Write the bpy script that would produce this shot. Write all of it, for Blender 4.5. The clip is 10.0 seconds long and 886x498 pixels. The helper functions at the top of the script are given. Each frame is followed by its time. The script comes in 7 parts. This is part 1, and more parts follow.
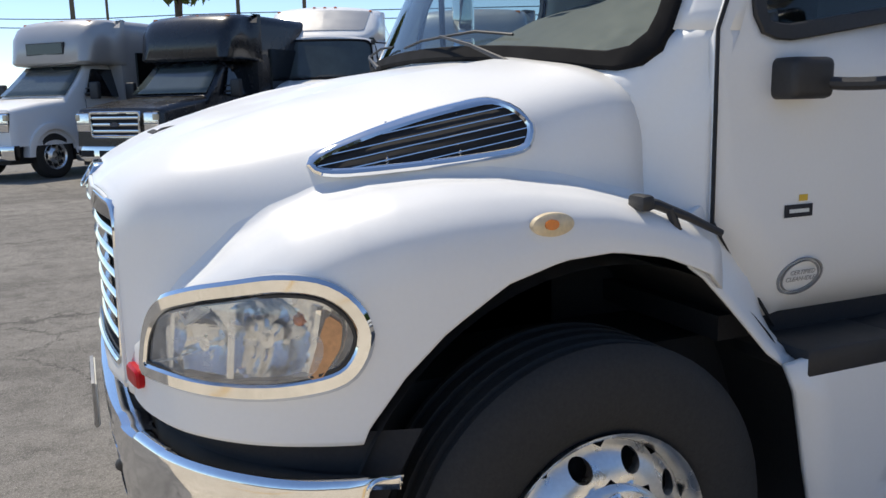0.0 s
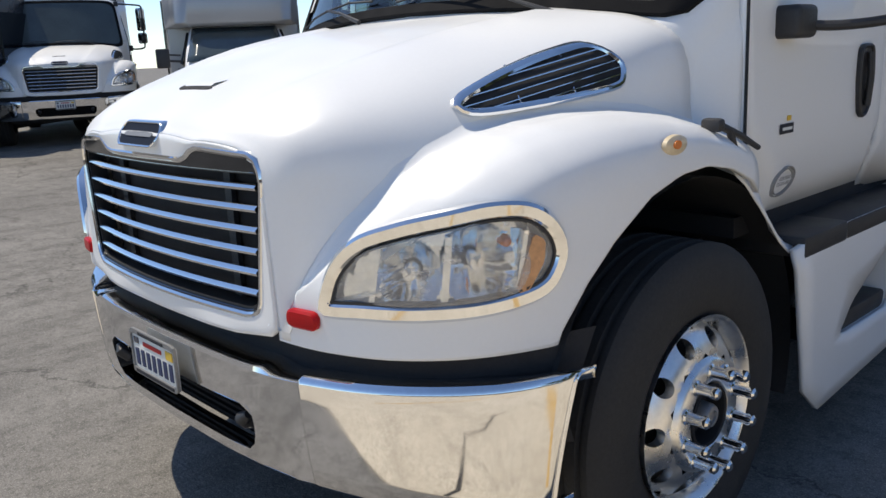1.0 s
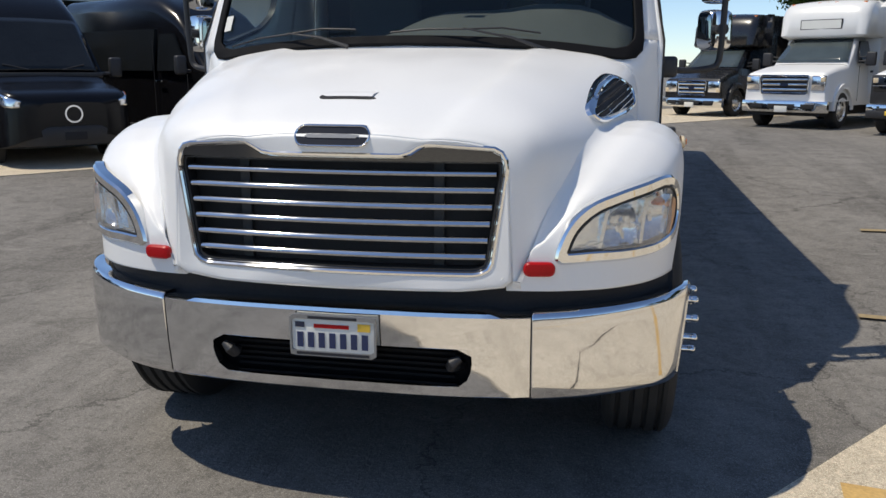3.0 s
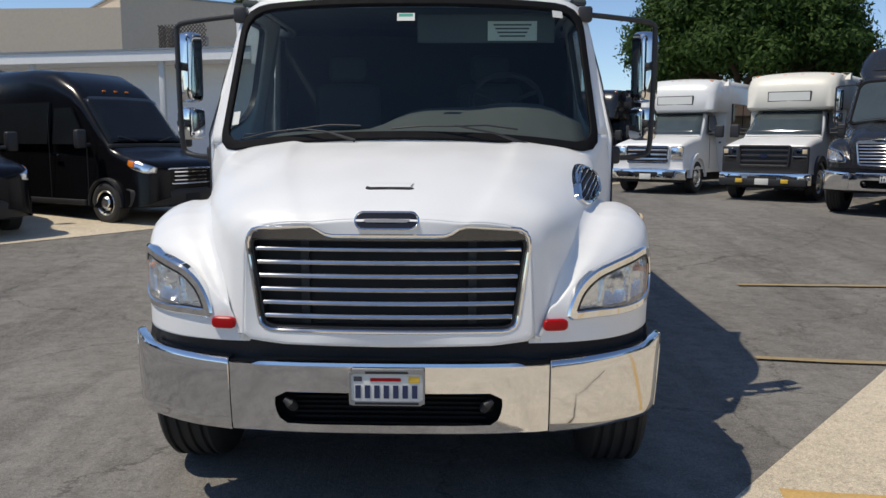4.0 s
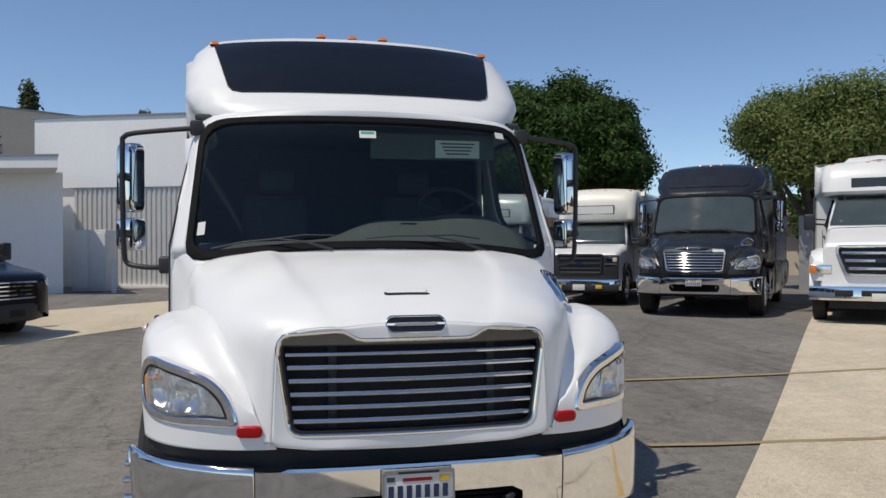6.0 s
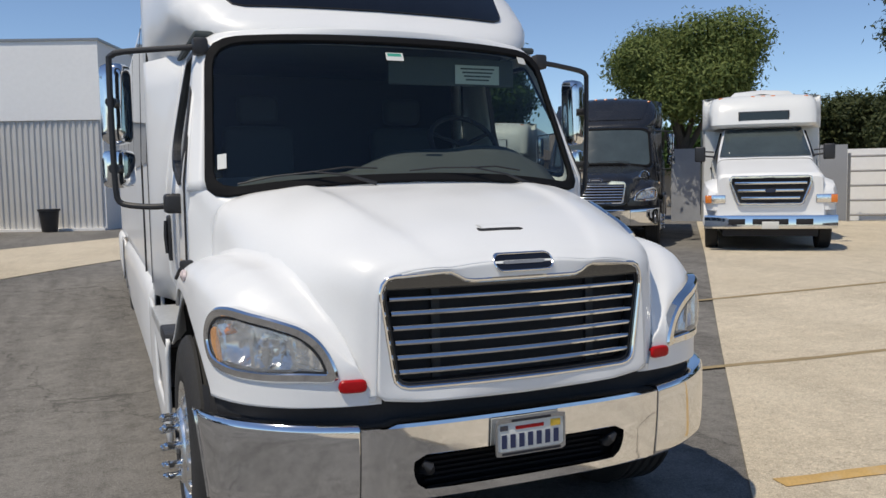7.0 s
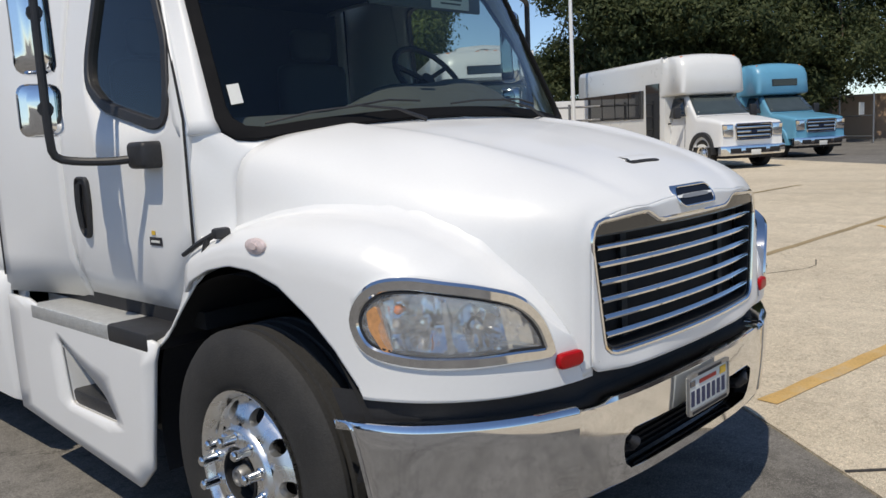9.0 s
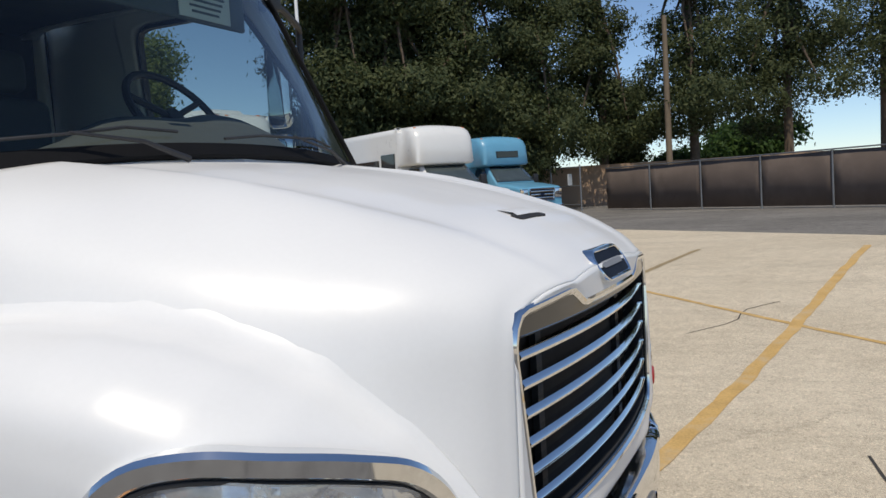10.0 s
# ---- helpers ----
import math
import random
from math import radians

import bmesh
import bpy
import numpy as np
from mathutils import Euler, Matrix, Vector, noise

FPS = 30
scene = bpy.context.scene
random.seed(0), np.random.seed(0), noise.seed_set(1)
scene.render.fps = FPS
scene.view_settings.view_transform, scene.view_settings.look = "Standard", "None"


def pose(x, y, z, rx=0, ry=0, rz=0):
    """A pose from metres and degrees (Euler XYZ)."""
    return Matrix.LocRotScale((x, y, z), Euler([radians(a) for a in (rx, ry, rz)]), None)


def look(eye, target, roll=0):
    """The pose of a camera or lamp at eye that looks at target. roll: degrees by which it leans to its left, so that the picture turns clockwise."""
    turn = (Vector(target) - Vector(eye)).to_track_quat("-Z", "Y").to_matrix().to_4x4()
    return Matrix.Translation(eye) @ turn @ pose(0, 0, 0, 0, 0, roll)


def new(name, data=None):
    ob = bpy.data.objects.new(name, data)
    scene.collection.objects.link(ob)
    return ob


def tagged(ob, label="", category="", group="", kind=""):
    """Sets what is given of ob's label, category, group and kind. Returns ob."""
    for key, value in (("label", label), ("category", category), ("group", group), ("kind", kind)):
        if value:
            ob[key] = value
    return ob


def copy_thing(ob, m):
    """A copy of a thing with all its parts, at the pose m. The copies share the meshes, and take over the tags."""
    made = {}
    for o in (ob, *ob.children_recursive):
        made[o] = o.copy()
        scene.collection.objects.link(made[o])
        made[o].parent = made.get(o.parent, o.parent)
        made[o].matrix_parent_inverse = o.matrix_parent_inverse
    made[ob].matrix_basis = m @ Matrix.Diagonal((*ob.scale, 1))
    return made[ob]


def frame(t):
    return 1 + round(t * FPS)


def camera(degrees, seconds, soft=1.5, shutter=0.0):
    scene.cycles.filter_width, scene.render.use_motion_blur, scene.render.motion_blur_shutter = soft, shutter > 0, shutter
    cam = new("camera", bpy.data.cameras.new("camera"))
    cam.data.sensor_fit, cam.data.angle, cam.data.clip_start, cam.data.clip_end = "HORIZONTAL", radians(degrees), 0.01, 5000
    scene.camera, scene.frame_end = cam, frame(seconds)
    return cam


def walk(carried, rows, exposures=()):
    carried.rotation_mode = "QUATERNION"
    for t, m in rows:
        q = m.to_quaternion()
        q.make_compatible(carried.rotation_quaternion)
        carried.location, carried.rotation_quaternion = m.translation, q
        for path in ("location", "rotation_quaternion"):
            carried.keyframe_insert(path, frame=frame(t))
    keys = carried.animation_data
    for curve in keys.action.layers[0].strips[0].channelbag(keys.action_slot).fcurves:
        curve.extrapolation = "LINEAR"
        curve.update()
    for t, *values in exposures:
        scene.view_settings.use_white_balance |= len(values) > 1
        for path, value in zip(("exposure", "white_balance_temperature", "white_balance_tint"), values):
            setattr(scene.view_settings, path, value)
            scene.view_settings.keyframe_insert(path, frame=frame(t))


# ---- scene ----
import functools

cam = camera(56.5, 10.0)
PATH = [
    (0, (2.814, -0.066, 1.623), (1.009, 0.718, 1.266), -1.2),
    (0.5, (2.668, -0.621, 1.627), (1.035, 0.463, 1.229), -1.8),
    (1, (2.438, -1.081, 1.611), (1.007, 0.238, 1.149), -2.7),
    (1.5, (2.07, -1.543, 1.605), (0.898, -0.004, 1.097), -2.3),
    (2, (1.767, -1.917, 1.641), (0.918, -0.152, 1.238), -0.7),
    (2.5, (1.351, -2.286, 1.687), (0.739, -0.422, 1.301), -0.6),
    (2.7, (1.201, -2.473, 1.603), (0.68, -0.585, 1.197), -0.4),
    (3.8, (0.334, -3.386, 1.793), (0.257, -1.434, 1.366), 0.5),
    (4, (0.33, -3.459, 1.764), (0.275, -1.478, 1.495), 0.1),
    (4.5, (0.129, -3.623, 1.811), (0.166, -1.623, 1.8), -1.3),
    (5, (-0.085, -3.771, 1.841), (0.042, -1.776, 1.912), -1.2),
    (5.5, (-0.323, -3.756, 1.777), (-0.057, -1.775, 1.823), -0.2),
    (7, (-1.588, -3.002, 1.74), (-0.82, -1.162, 1.581), -1.0),
    (7.5, (-2.047, -2.701, 1.76), (-1.133, -0.939, 1.512), -0.6),
    (8, (-2.476, -2.386, 1.747), (-1.384, -0.732, 1.474), -2.0),
    (8.5, (-2.715, -1.93, 1.741), (-1.514, -0.353, 1.477), -3.1),
    (9, (-2.761, -1.441, 1.677), (-1.335, -0.066, 1.402), -3.0),
    (9.5, (-2.504, -0.973, 1.647), (-0.877, 0.157, 1.369), -1.9),
    (10, (-2.014, -0.531, 1.614), (-0.205, 0.312, 1.477), -3.5),
]
EXPOSURES = [(t, stops, 6850.0, 10.0) for t, stops in ((0.0, 0.43), (1.0, 0.4), (2.0, 0.28), (2.7, 0.19), (4.0, 0.05), (5.5, -0.04), (8.5, 0.02), (9.2, 0.02), (10.0, -0.08))]
walk(cam, [(t, look(eye, target, roll)) for t, eye, target, roll in PATH], EXPOSURES)

# world, sun
SUN_DIR = Vector((-0.44, -0.17, 0.88)).normalized()
world = bpy.data.worlds.new("sky_world")
scene.world = world
world.use_nodes = True
_wn = world.node_tree.nodes
_sky = _wn.new("ShaderNodeTexSky")
_sky.sky_type = "NISHITA"
_sky.sun_disc = False
_sky.sun_elevation = math.asin(SUN_DIR.z)
_sky.sun_rotation = math.atan2(SUN_DIR.x, SUN_DIR.y)
_sky.altitude = 1000.0
_sky.air_density, _sky.dust_density, _sky.ozone_density = 0.85, 0.2, 4.5
_wn["Background"].inputs["Strength"].default_value = 0.135
world.node_tree.links.new(_sky.outputs[0], _wn["Background"].inputs["Color"])
sun = new("sun", bpy.data.lights.new("sun", "SUN"))
sun.data.energy, sun.data.angle, sun.data.color = 3.2, radians(0.53), (1.0, 0.938, 0.825)
sun.matrix_world = look(SUN_DIR * 60, (0, 0, 0))


# ---------- materials ----------
def nodes_of(name):
    m = bpy.data.materials.new(name)
    m.use_nodes = True
    return m, m.node_tree.nodes, m.node_tree.links, m.node_tree.nodes["Principled BSDF"]


def mat(name, col, rough=0.5, metal=0.0, coat=0.0, spread=0.08, scale=6.0, fine=90.0, bump=0.0, bump_scale=200.0, rough_spread=0.1,
        emit=0.0, spec=0.5, dirt=0.0, dirt_col=(0.16, 0.13, 0.1)):
    """A surface with colour variation at two scales, uneven gloss and a fine relief."""
    m, n, l, b = nodes_of(name)
    tc = n.new("ShaderNodeTexCoord")
    big = n.new("ShaderNodeTexNoise")
    big.inputs["Scale"].default_value, big.inputs["Detail"].default_value = scale, 5
    small = n.new("ShaderNodeTexNoise")
    small.inputs["Scale"].default_value, small.inputs["Detail"].default_value = fine, 3
    l.new(tc.outputs["Object"], big.inputs["Vector"])
    l.new(tc.outputs["Object"], small.inputs["Vector"])
    add = n.new("ShaderNodeMath")
    add.operation = "ADD"
    l.new(big.outputs["Fac"], add.inputs[0])
    l.new(small.outputs["Fac"], add.inputs[1])
    ramp = n.new("ShaderNodeMapRange")
    ramp.inputs["From Min"].default_value, ramp.inputs["From Max"].default_value = 0.6, 1.4
    ramp.inputs["To Min"].default_value, ramp.inputs["To Max"].default_value = 1 - spread, 1 + spread
    l.new(add.outputs[0], ramp.inputs["Value"])
    mul = n.new("ShaderNodeVectorMath")
    mul.operation = "SCALE"
    mul.inputs[0].default_value = col
    l.new(ramp.outputs["Result"], mul.inputs["Scale"])
    out = mul.outputs[0]
    if dirt > 0:
        st = n.new("ShaderNodeTexNoise")
        st.inputs["Scale"].default_value, st.inputs["Detail"].default_value, st.inputs["Roughness"].default_value = scale * 0.5, 8, 0.7
        l.new(tc.outputs["Object"], st.inputs["Vector"])
        mr = n.new("ShaderNodeMapRange")
        mr.inputs["From Min"].default_value, mr.inputs["From Max"].default_value = 0.5, 0.75
        mr.inputs["To Max"].default_value = dirt
        l.new(st.outputs["Fac"], mr.inputs["Value"])
        mx = n.new("ShaderNodeMix")
        mx.data_type = "RGBA"
        l.new(mr.outputs["Result"], mx.inputs[0])
        l.new(out, mx.inputs[6])
        mx.inputs[7].default_value = (*dirt_col, 1)
        out = mx.outputs[2]
    l.new(out, b.inputs["Base Color"])
    rr = n.new("ShaderNodeMapRange")
    rr.inputs["From Min"].default_value, rr.inputs["From Max"].default_value = 0.3, 0.7
    rr.inputs["To Min"].default_value = max(0.0, rough * (1 - rough_spread))
    rr.inputs["To Max"].default_value = min(1.0, rough * (1 + rough_spread))
    l.new(big.outputs["Fac"], rr.inputs["Value"])
    l.new(rr.outputs["Result"], b.inputs["Roughness"])
    b.inputs["Metallic"].default_value = metal
    b.inputs["Coat Weight"].default_value = coat
    b.inputs["Coat Roughness"].default_value = 0.04
    b.inputs["Specular IOR Level"].default_value = spec
    if bump > 0:
        nz = n.new("ShaderNodeTexNoise")
        nz.inputs["Scale"].default_value, nz.inputs["Detail"].default_value = bump_scale, 4
        l.new(tc.outputs["Object"], nz.inputs["Vector"])
        bp = n.new("ShaderNodeBump")
        bp.inputs["Strength"].default_value, bp.inputs["Distance"].default_value = bump, 0.01
        l.new(nz.outputs["Fac"], bp.inputs["Height"])
        l.new(bp.outputs["Normal"], b.inputs["Normal"])
    if emit > 0:
        b.inputs["Emission Color"].default_value = (*col, 1)
        b.inputs["Emission Strength"].default_value = emit
    return m


def glass(name, tint, gloss_rough=0.01, clear=1.0, haze=0.0, base=0.09):
    """A thin pane: tinted see-through with a Fresnel mirror on it."""
    m, n, l, b = nodes_of(name)
    n.remove(b)
    tr = n.new("ShaderNodeBsdfTransparent")
    tr.inputs["Color"].default_value = (*[c * clear for c in tint], 1)
    gl = n.new("ShaderNodeBsdfGlossy")
    gl.inputs["Roughness"].default_value = gloss_rough
    lw = n.new("ShaderNodeLayerWeight")
    lw.inputs["Blend"].default_value = 0.5
    pw = n.new("ShaderNodeMath")
    pw.operation = "POWER"
    pw.inputs[1].default_value = 4.0
    l.new(lw.outputs["Facing"], pw.inputs[0])
    fr = n.new("ShaderNodeMath")
    fr.operation = "MULTIPLY_ADD"
    fr.inputs[1].default_value, fr.inputs[2].default_value = 0.85, base
    l.new(pw.outputs[0], fr.inputs[0])
    mx = n.new("ShaderNodeMixShader")
    l.new(fr.outputs[0], mx.inputs[0])
    body = tr.outputs[0]
    if haze > 0:
        df = n.new("ShaderNodeBsdfDiffuse")
        df.inputs["Color"].default_value = (0.7, 0.71, 0.72, 1)
        nz = n.new("ShaderNodeTexNoise")
        nz.inputs["Scale"].default_value, nz.inputs["Detail"].default_value = 9.0, 5
        mr = n.new("ShaderNodeMapRange")
        mr.inputs["From Min"].default_value, mr.inputs["From Max"].default_value = 0.3, 0.7
        mr.inputs["To Min"].default_value, mr.inputs["To Max"].default_value = haze * 0.5, haze * 1.5
        l.new(nz.outputs["Fac"], mr.inputs["Value"])
        hz = n.new("ShaderNodeMixShader")
        l.new(mr.outputs["Result"], hz.inputs[0])
        l.new(tr.outputs[0], hz.inputs[1])
        l.new(df.outputs[0], hz.inputs[2])
        body = hz.outputs[0]
    l.new(body, mx.inputs[1])
    l.new(gl.outputs[0], mx.inputs[2])
    l.new(mx.outputs[0], n["Material Output"].inputs["Surface"])
    return m


def ground_material(name, col, light, dark, stain, crack, joints=0.0):
    m, n, l, b = nodes_of(name)
    tc = n.new("ShaderNodeTexCoord")

    def noise_node(scale, detail, rough=0.6, stretch=None):
        t = n.new("ShaderNodeTexNoise")
        t.inputs["Scale"].default_value, t.inputs["Detail"].default_value, t.inputs["Roughness"].default_value = scale, detail, rough
        if stretch:
            mp = n.new("ShaderNodeMapping")
            mp.inputs["Rotation"].default_value = (0, 0, radians(stretch[0]))
            mp.inputs["Scale"].default_value = stretch[1]
            l.new(tc.outputs["Object"], mp.inputs["Vector"])
            l.new(mp.outputs[0], t.inputs["Vector"])
        else:
            l.new(tc.outputs["Object"], t.inputs["Vector"])
        return t

    def span(node, a, z, lo, hi):
        r = n.new("ShaderNodeMapRange")
        r.inputs["From Min"].default_value, r.inputs["From Max"].default_value = a, z
        r.inputs["To Min"].default_value, r.inputs["To Max"].default_value = lo, hi
        l.new(node.outputs[0], r.inputs["Value"])
        return r

    def blend(fac, a, c):
        mx = n.new("ShaderNodeMix")
        mx.data_type = "RGBA"
        l.new(fac.outputs[0], mx.inputs[0])
        if isinstance(a, tuple):
            mx.inputs[6].default_value = (*a, 1)
        else:
            l.new(a, mx.inputs[6])
        mx.inputs[7].default_value = (*c, 1)
        return mx.outputs[2]

    wear = noise_node(0.35, 6, 0.65)
    streak = noise_node(0.8, 6, 0.7, (39, (1.6, 0.22, 1)))
    grit = noise_node(140, 2, 0.8)
    stones = noise_node(55, 3, 0.9)
    c = blend(span(wear, 0.38, 0.62, 0, 1), col, light)
    blot = noise_node(1.7, 8, 0.75)
    c = blend(span(blot, 0.52, 0.7, 0, stain * 0.7), c, dark)
    pale = noise_node(2.6, 8, 0.72, (-20, (0.5, 1.5, 1)))
    c = blend(span(pale, 0.55, 0.75, 0, 0.7), c, tuple(min(1, v * 1.3) for v in light))
    c = blend(span(streak, 0.48, 0.7, 0, stain), c, dark)
    c = blend(span(grit, 0.53, 0.62, 0, 0.6), c, tuple(min(1, v * 1.9) for v in light))
    c = blend(span(stones, 0.46, 0.38, 0, 0.5), c, tuple(v * 0.4 for v in col))
    pits = noise_node(24, 4, 0.85)
    c = blend(span(pits, 0.46, 0.38, 0, 0.5), c, tuple(v * 0.5 for v in col))
    chips = noise_node(46, 3, 0.9)
    c = blend(span(chips, 0.55, 0.63, 0, 0.5), c, tuple(min(1, v * 1.6) for v in light))
    mottle = noise_node(5.5, 7, 0.75)
    c = blend(span(mottle, 0.5, 0.62, 0, 0.4 * stain), c, dark)
    c = blend(span(mottle, 0.46, 0.36, 0, 0.35), c, tuple(min(1, v * 1.25) for v in light))
    vo = n.new("ShaderNodeTexVoronoi")
    vo.feature = "DISTANCE_TO_EDGE"
    vo.inputs["Scale"].default_value = 0.33
    warp = noise_node(1.6, 6, 0.7)
    va = n.new("ShaderNodeVectorMath")
    va.operation = "MULTIPLY_ADD"
    va.inputs[1].default_value = (0.9, 0.9, 0.0)
    l.new(warp.outputs["Color"], va.inputs[0])
    l.new(tc.outputs["Object"], va.inputs[2])
    l.new(va.outputs[0], vo.inputs["Vector"])
    c = blend(span(vo, 0.0045, 0.0015, 0, crack), c, tuple(v * 0.3 for v in dark))
    l.new(c, b.inputs["Base Color"])
    b.inputs["Roughness"].default_value = 0.88
    b.inputs["Specular IOR Level"].default_value = 0.3
    bp = n.new("ShaderNodeBump")
    bp.inputs["Strength"].default_value, bp.inputs["Distance"].default_value = 0.9, 0.008
    l.new(chips.outputs[0], bp.inputs["Height"])
    l.new(bp.outputs[0], b.inputs["Normal"])
    return m


M = {}
M["white"] = mat("white_paint", (0.8, 0.8, 0.79), 0.4, coat=0.25, spread=0.015, dirt=0.0, dirt_col=(0.5, 0.47, 0.42), scale=3, rough_spread=0.2)
M["body_white"] = mat("white_gelcoat", (0.74, 0.74, 0.72), 0.3, coat=0.4, spread=0.03, dirt=0.08, dirt_col=(0.45, 0.42, 0.36), scale=3)
M["cream"] = mat("cream_paint", (0.74, 0.71, 0.62), 0.4, coat=0.2, spread=0.05, dirt=0.15, dirt_col=(0.4, 0.36, 0.28), scale=3)
M["black"] = mat("black_paint", (0.014, 0.0145, 0.017), 0.27, coat=0.3, spread=0.15, scale=3)
M["van_black"] = mat("van_black_paint", (0.005, 0.005, 0.006), 0.2, spread=0.15, scale=3, spec=0.28)
M["blue"] = mat("light_blue_paint", (0.13, 0.36, 0.52), 0.35, coat=0.4, spread=0.08, scale=3, dirt=0.1)
M["silver"] = mat("silver_paint", (0.42, 0.42, 0.42), 0.35, metal=0.3, coat=0.4, spread=0.06, scale=3)
M["chrome"] = mat("chrome", (0.78, 0.79, 0.8), 0.06, metal=1.0, spread=0.03, scale=9, rough_spread=0.5, dirt=0.1, dirt_col=(0.42, 0.41, 0.4))
M["bumper_chrome"] = mat("worn_chrome", (0.77, 0.78, 0.8), 0.07, metal=1.0, spread=0.05, scale=7, rough_spread=0.6, dirt=0.3, dirt_col=(0.52, 0.51, 0.49), bump=0.04, bump_scale=5)
# chrome whose dark reflections are put into the base colour
M["darkened_chrome"] = mat("darkened_chrome", (0.1, 0.105, 0.115), 0.09, metal=1.0, spread=0.1, scale=8, rough_spread=0.4)
M["alloy"] = mat("polished_aluminium", (0.86, 0.86, 0.85), 0.3, metal=1.0, spread=0.08, scale=14, rough_spread=0.4, dirt=0.12, dirt_col=(0.3, 0.28, 0.25))
M["plastic"] = mat("black_plastic", (0.024, 0.024, 0.026), 0.5, spread=0.25, scale=8, bump=0.15, bump_scale=400)
M["housing"] = mat("lamp_housing_silver", (0.62, 0.62, 0.6), 0.32, metal=0.6, spread=0.1, scale=30)
M["dark"] = mat("dark_void", (0.016, 0.016, 0.018), 0.8, spread=0.3)
M["rubber"] = mat("tyre_rubber", (0.026, 0.025, 0.024), 0.78, spread=0.3, scale=10, bump=0.2, bump_scale=150, dirt=0.2, dirt_col=(0.05, 0.046, 0.042))
M["seal"] = mat("rubber_seal", (0.008, 0.008, 0.009), 0.8, spread=0.2, scale=12, spec=0.15)
M["dash"] = mat("grey_dashboard", (0.075, 0.08, 0.078), 0.65, spread=0.08, scale=12, bump=0.1, bump_scale=500)
M["seat"] = mat("seat_cloth", (0.045, 0.055, 0.055), 0.9, spread=0.2, scale=20, bump=0.2)
M["liner"] = mat("headliner", (0.06, 0.072, 0.072), 0.9, spread=0.1)
M["red"] = mat("red_lens", (0.4, 0.003, 0.006), 0.35, spec=0.25, spread=0.15, scale=40, fine=300)
M["amber"] = mat("amber_lens", (0.75, 0.2, 0.02), 0.2, coat=0.6, spread=0.15, scale=40, fine=300)
M["amber_clouded"] = mat("clouded_amber_lens", (0.6, 0.3, 0.13), 0.4, coat=0.3, spread=0.2, scale=40)
M["amber_faded"] = mat("faded_amber_lens", (0.68, 0.55, 0.36), 0.35, coat=0.3, spread=0.2, scale=40)
M["pale_lens"] = mat("bleached_lens", (0.68, 0.56, 0.54), 0.35, coat=0.3, spread=0.2, scale=40)
M["lens"] = glass("clear_lens", (0.93, 0.95, 0.96), 0.04, haze=0.24)
M["reflector"] = mat("reflector", (0.85, 0.85, 0.85), 0.12, metal=1.0, spread=0.1, scale=25, bump=0.1, bump_scale=40)
M["lamp_chrome"] = mat("lamp_chrome", (0.86, 0.87, 0.88), 0.13, metal=1.0, spread=0.08, scale=25, bump=0.2, bump_scale=14)
M["windshield"] = glass("windshield_glass", (0.72, 0.82, 0.8), base=0.045)
M["side_glass"] = glass("side_glass", (0.66, 0.69, 0.69), base=0.05)
M["tint"] = mat("tinted_glass", (0.006, 0.007, 0.009), 0.05, spread=0.2, coat=0.3, rough_spread=0.4, spec=0.6)
M["cap_tint"] = mat("smoked_panel", (0.006, 0.007, 0.01), 0.22, spread=0.2, spec=0.35)
M["van_glass"] = mat("van_windscreen", (0.012, 0.014, 0.016), 0.08, spread=0.3, scale=2, spec=0.35)
# opaque pane: reflected sky and the cab behind are put into its grey
M["parked_glass"] = mat("parked_windscreen", (0.055, 0.07, 0.07), 0.07, spread=0.3, scale=2, coat=0.3, spec=0.6)
M["navy"] = mat("navy_enamel", (0.012, 0.02, 0.05), 0.25, coat=0.5, spread=0.1)
M["paper"] = mat("paper", (0.68, 0.68, 0.64), 0.8, spread=0.05)
M["plate_ink"] = mat("plate_blue_ink", (0.02, 0.03, 0.09), 0.6, spread=0.2)
M["ink"] = mat("ink", (0.018, 0.018, 0.024), 0.7, spread=0.2)
M["grey_ink"] = mat("grey_ink", (0.3, 0.3, 0.3), 0.7, spread=0.1)
M["badge_grey"] = mat("badge_grey", (0.2, 0.21, 0.23), 0.6, spread=0.1)
M["badge_enamel"] = mat("dark_badge_enamel", (0.01, 0.014, 0.026), 0.6, spread=0.1, spec=0.12)
M["green_ink"] = mat("green_ink", (0.05, 0.35, 0.25), 0.7, spread=0.1)
M["yellow"] = mat("yellow_sticker", (0.7, 0.45, 0.05), 0.6, spread=0.1)
M["yellow_line"] = mat("worn_yellow_paint", (0.58, 0.37, 0.13), 0.85, spread=0.25, scale=5, fine=60, dirt=1.0, dirt_col=(0.44, 0.38, 0.29))
M["ghost_line"] = mat("faded_yellow_paint", (0.33, 0.25, 0.135), 0.9, spread=0.25, scale=3, fine=40, dirt=1.0, dirt_col=(0.3, 0.235, 0.155))
M["steel"] = mat("grey_steel", (0.3, 0.3, 0.3), 0.45, metal=0.7, spread=0.2, scale=10)
M["tread"] = mat("diamond_tread", (0.55, 0.55, 0.53), 0.5, metal=0.5, spread=0.15, scale=20, bump=0.5, bump_scale=120)
M["asphalt"] = ground_material("asphalt", (0.156, 0.146, 0.132), (0.22, 0.207, 0.187), (0.07, 0.065, 0.058), 0.9, 0.5)
M["concrete"] = ground_material("concrete", (0.53, 0.44, 0.325), (0.62, 0.525, 0.4), (0.36, 0.295, 0.22), 0.5, 0.15)
M["stucco_white"] = mat("white_stucco", (0.88, 0.87, 0.85), 0.9, spread=0.04, scale=0.6, fine=8, bump=0.2, bump_scale=60, dirt=0.08, dirt_col=(0.5, 0.47, 0.42))
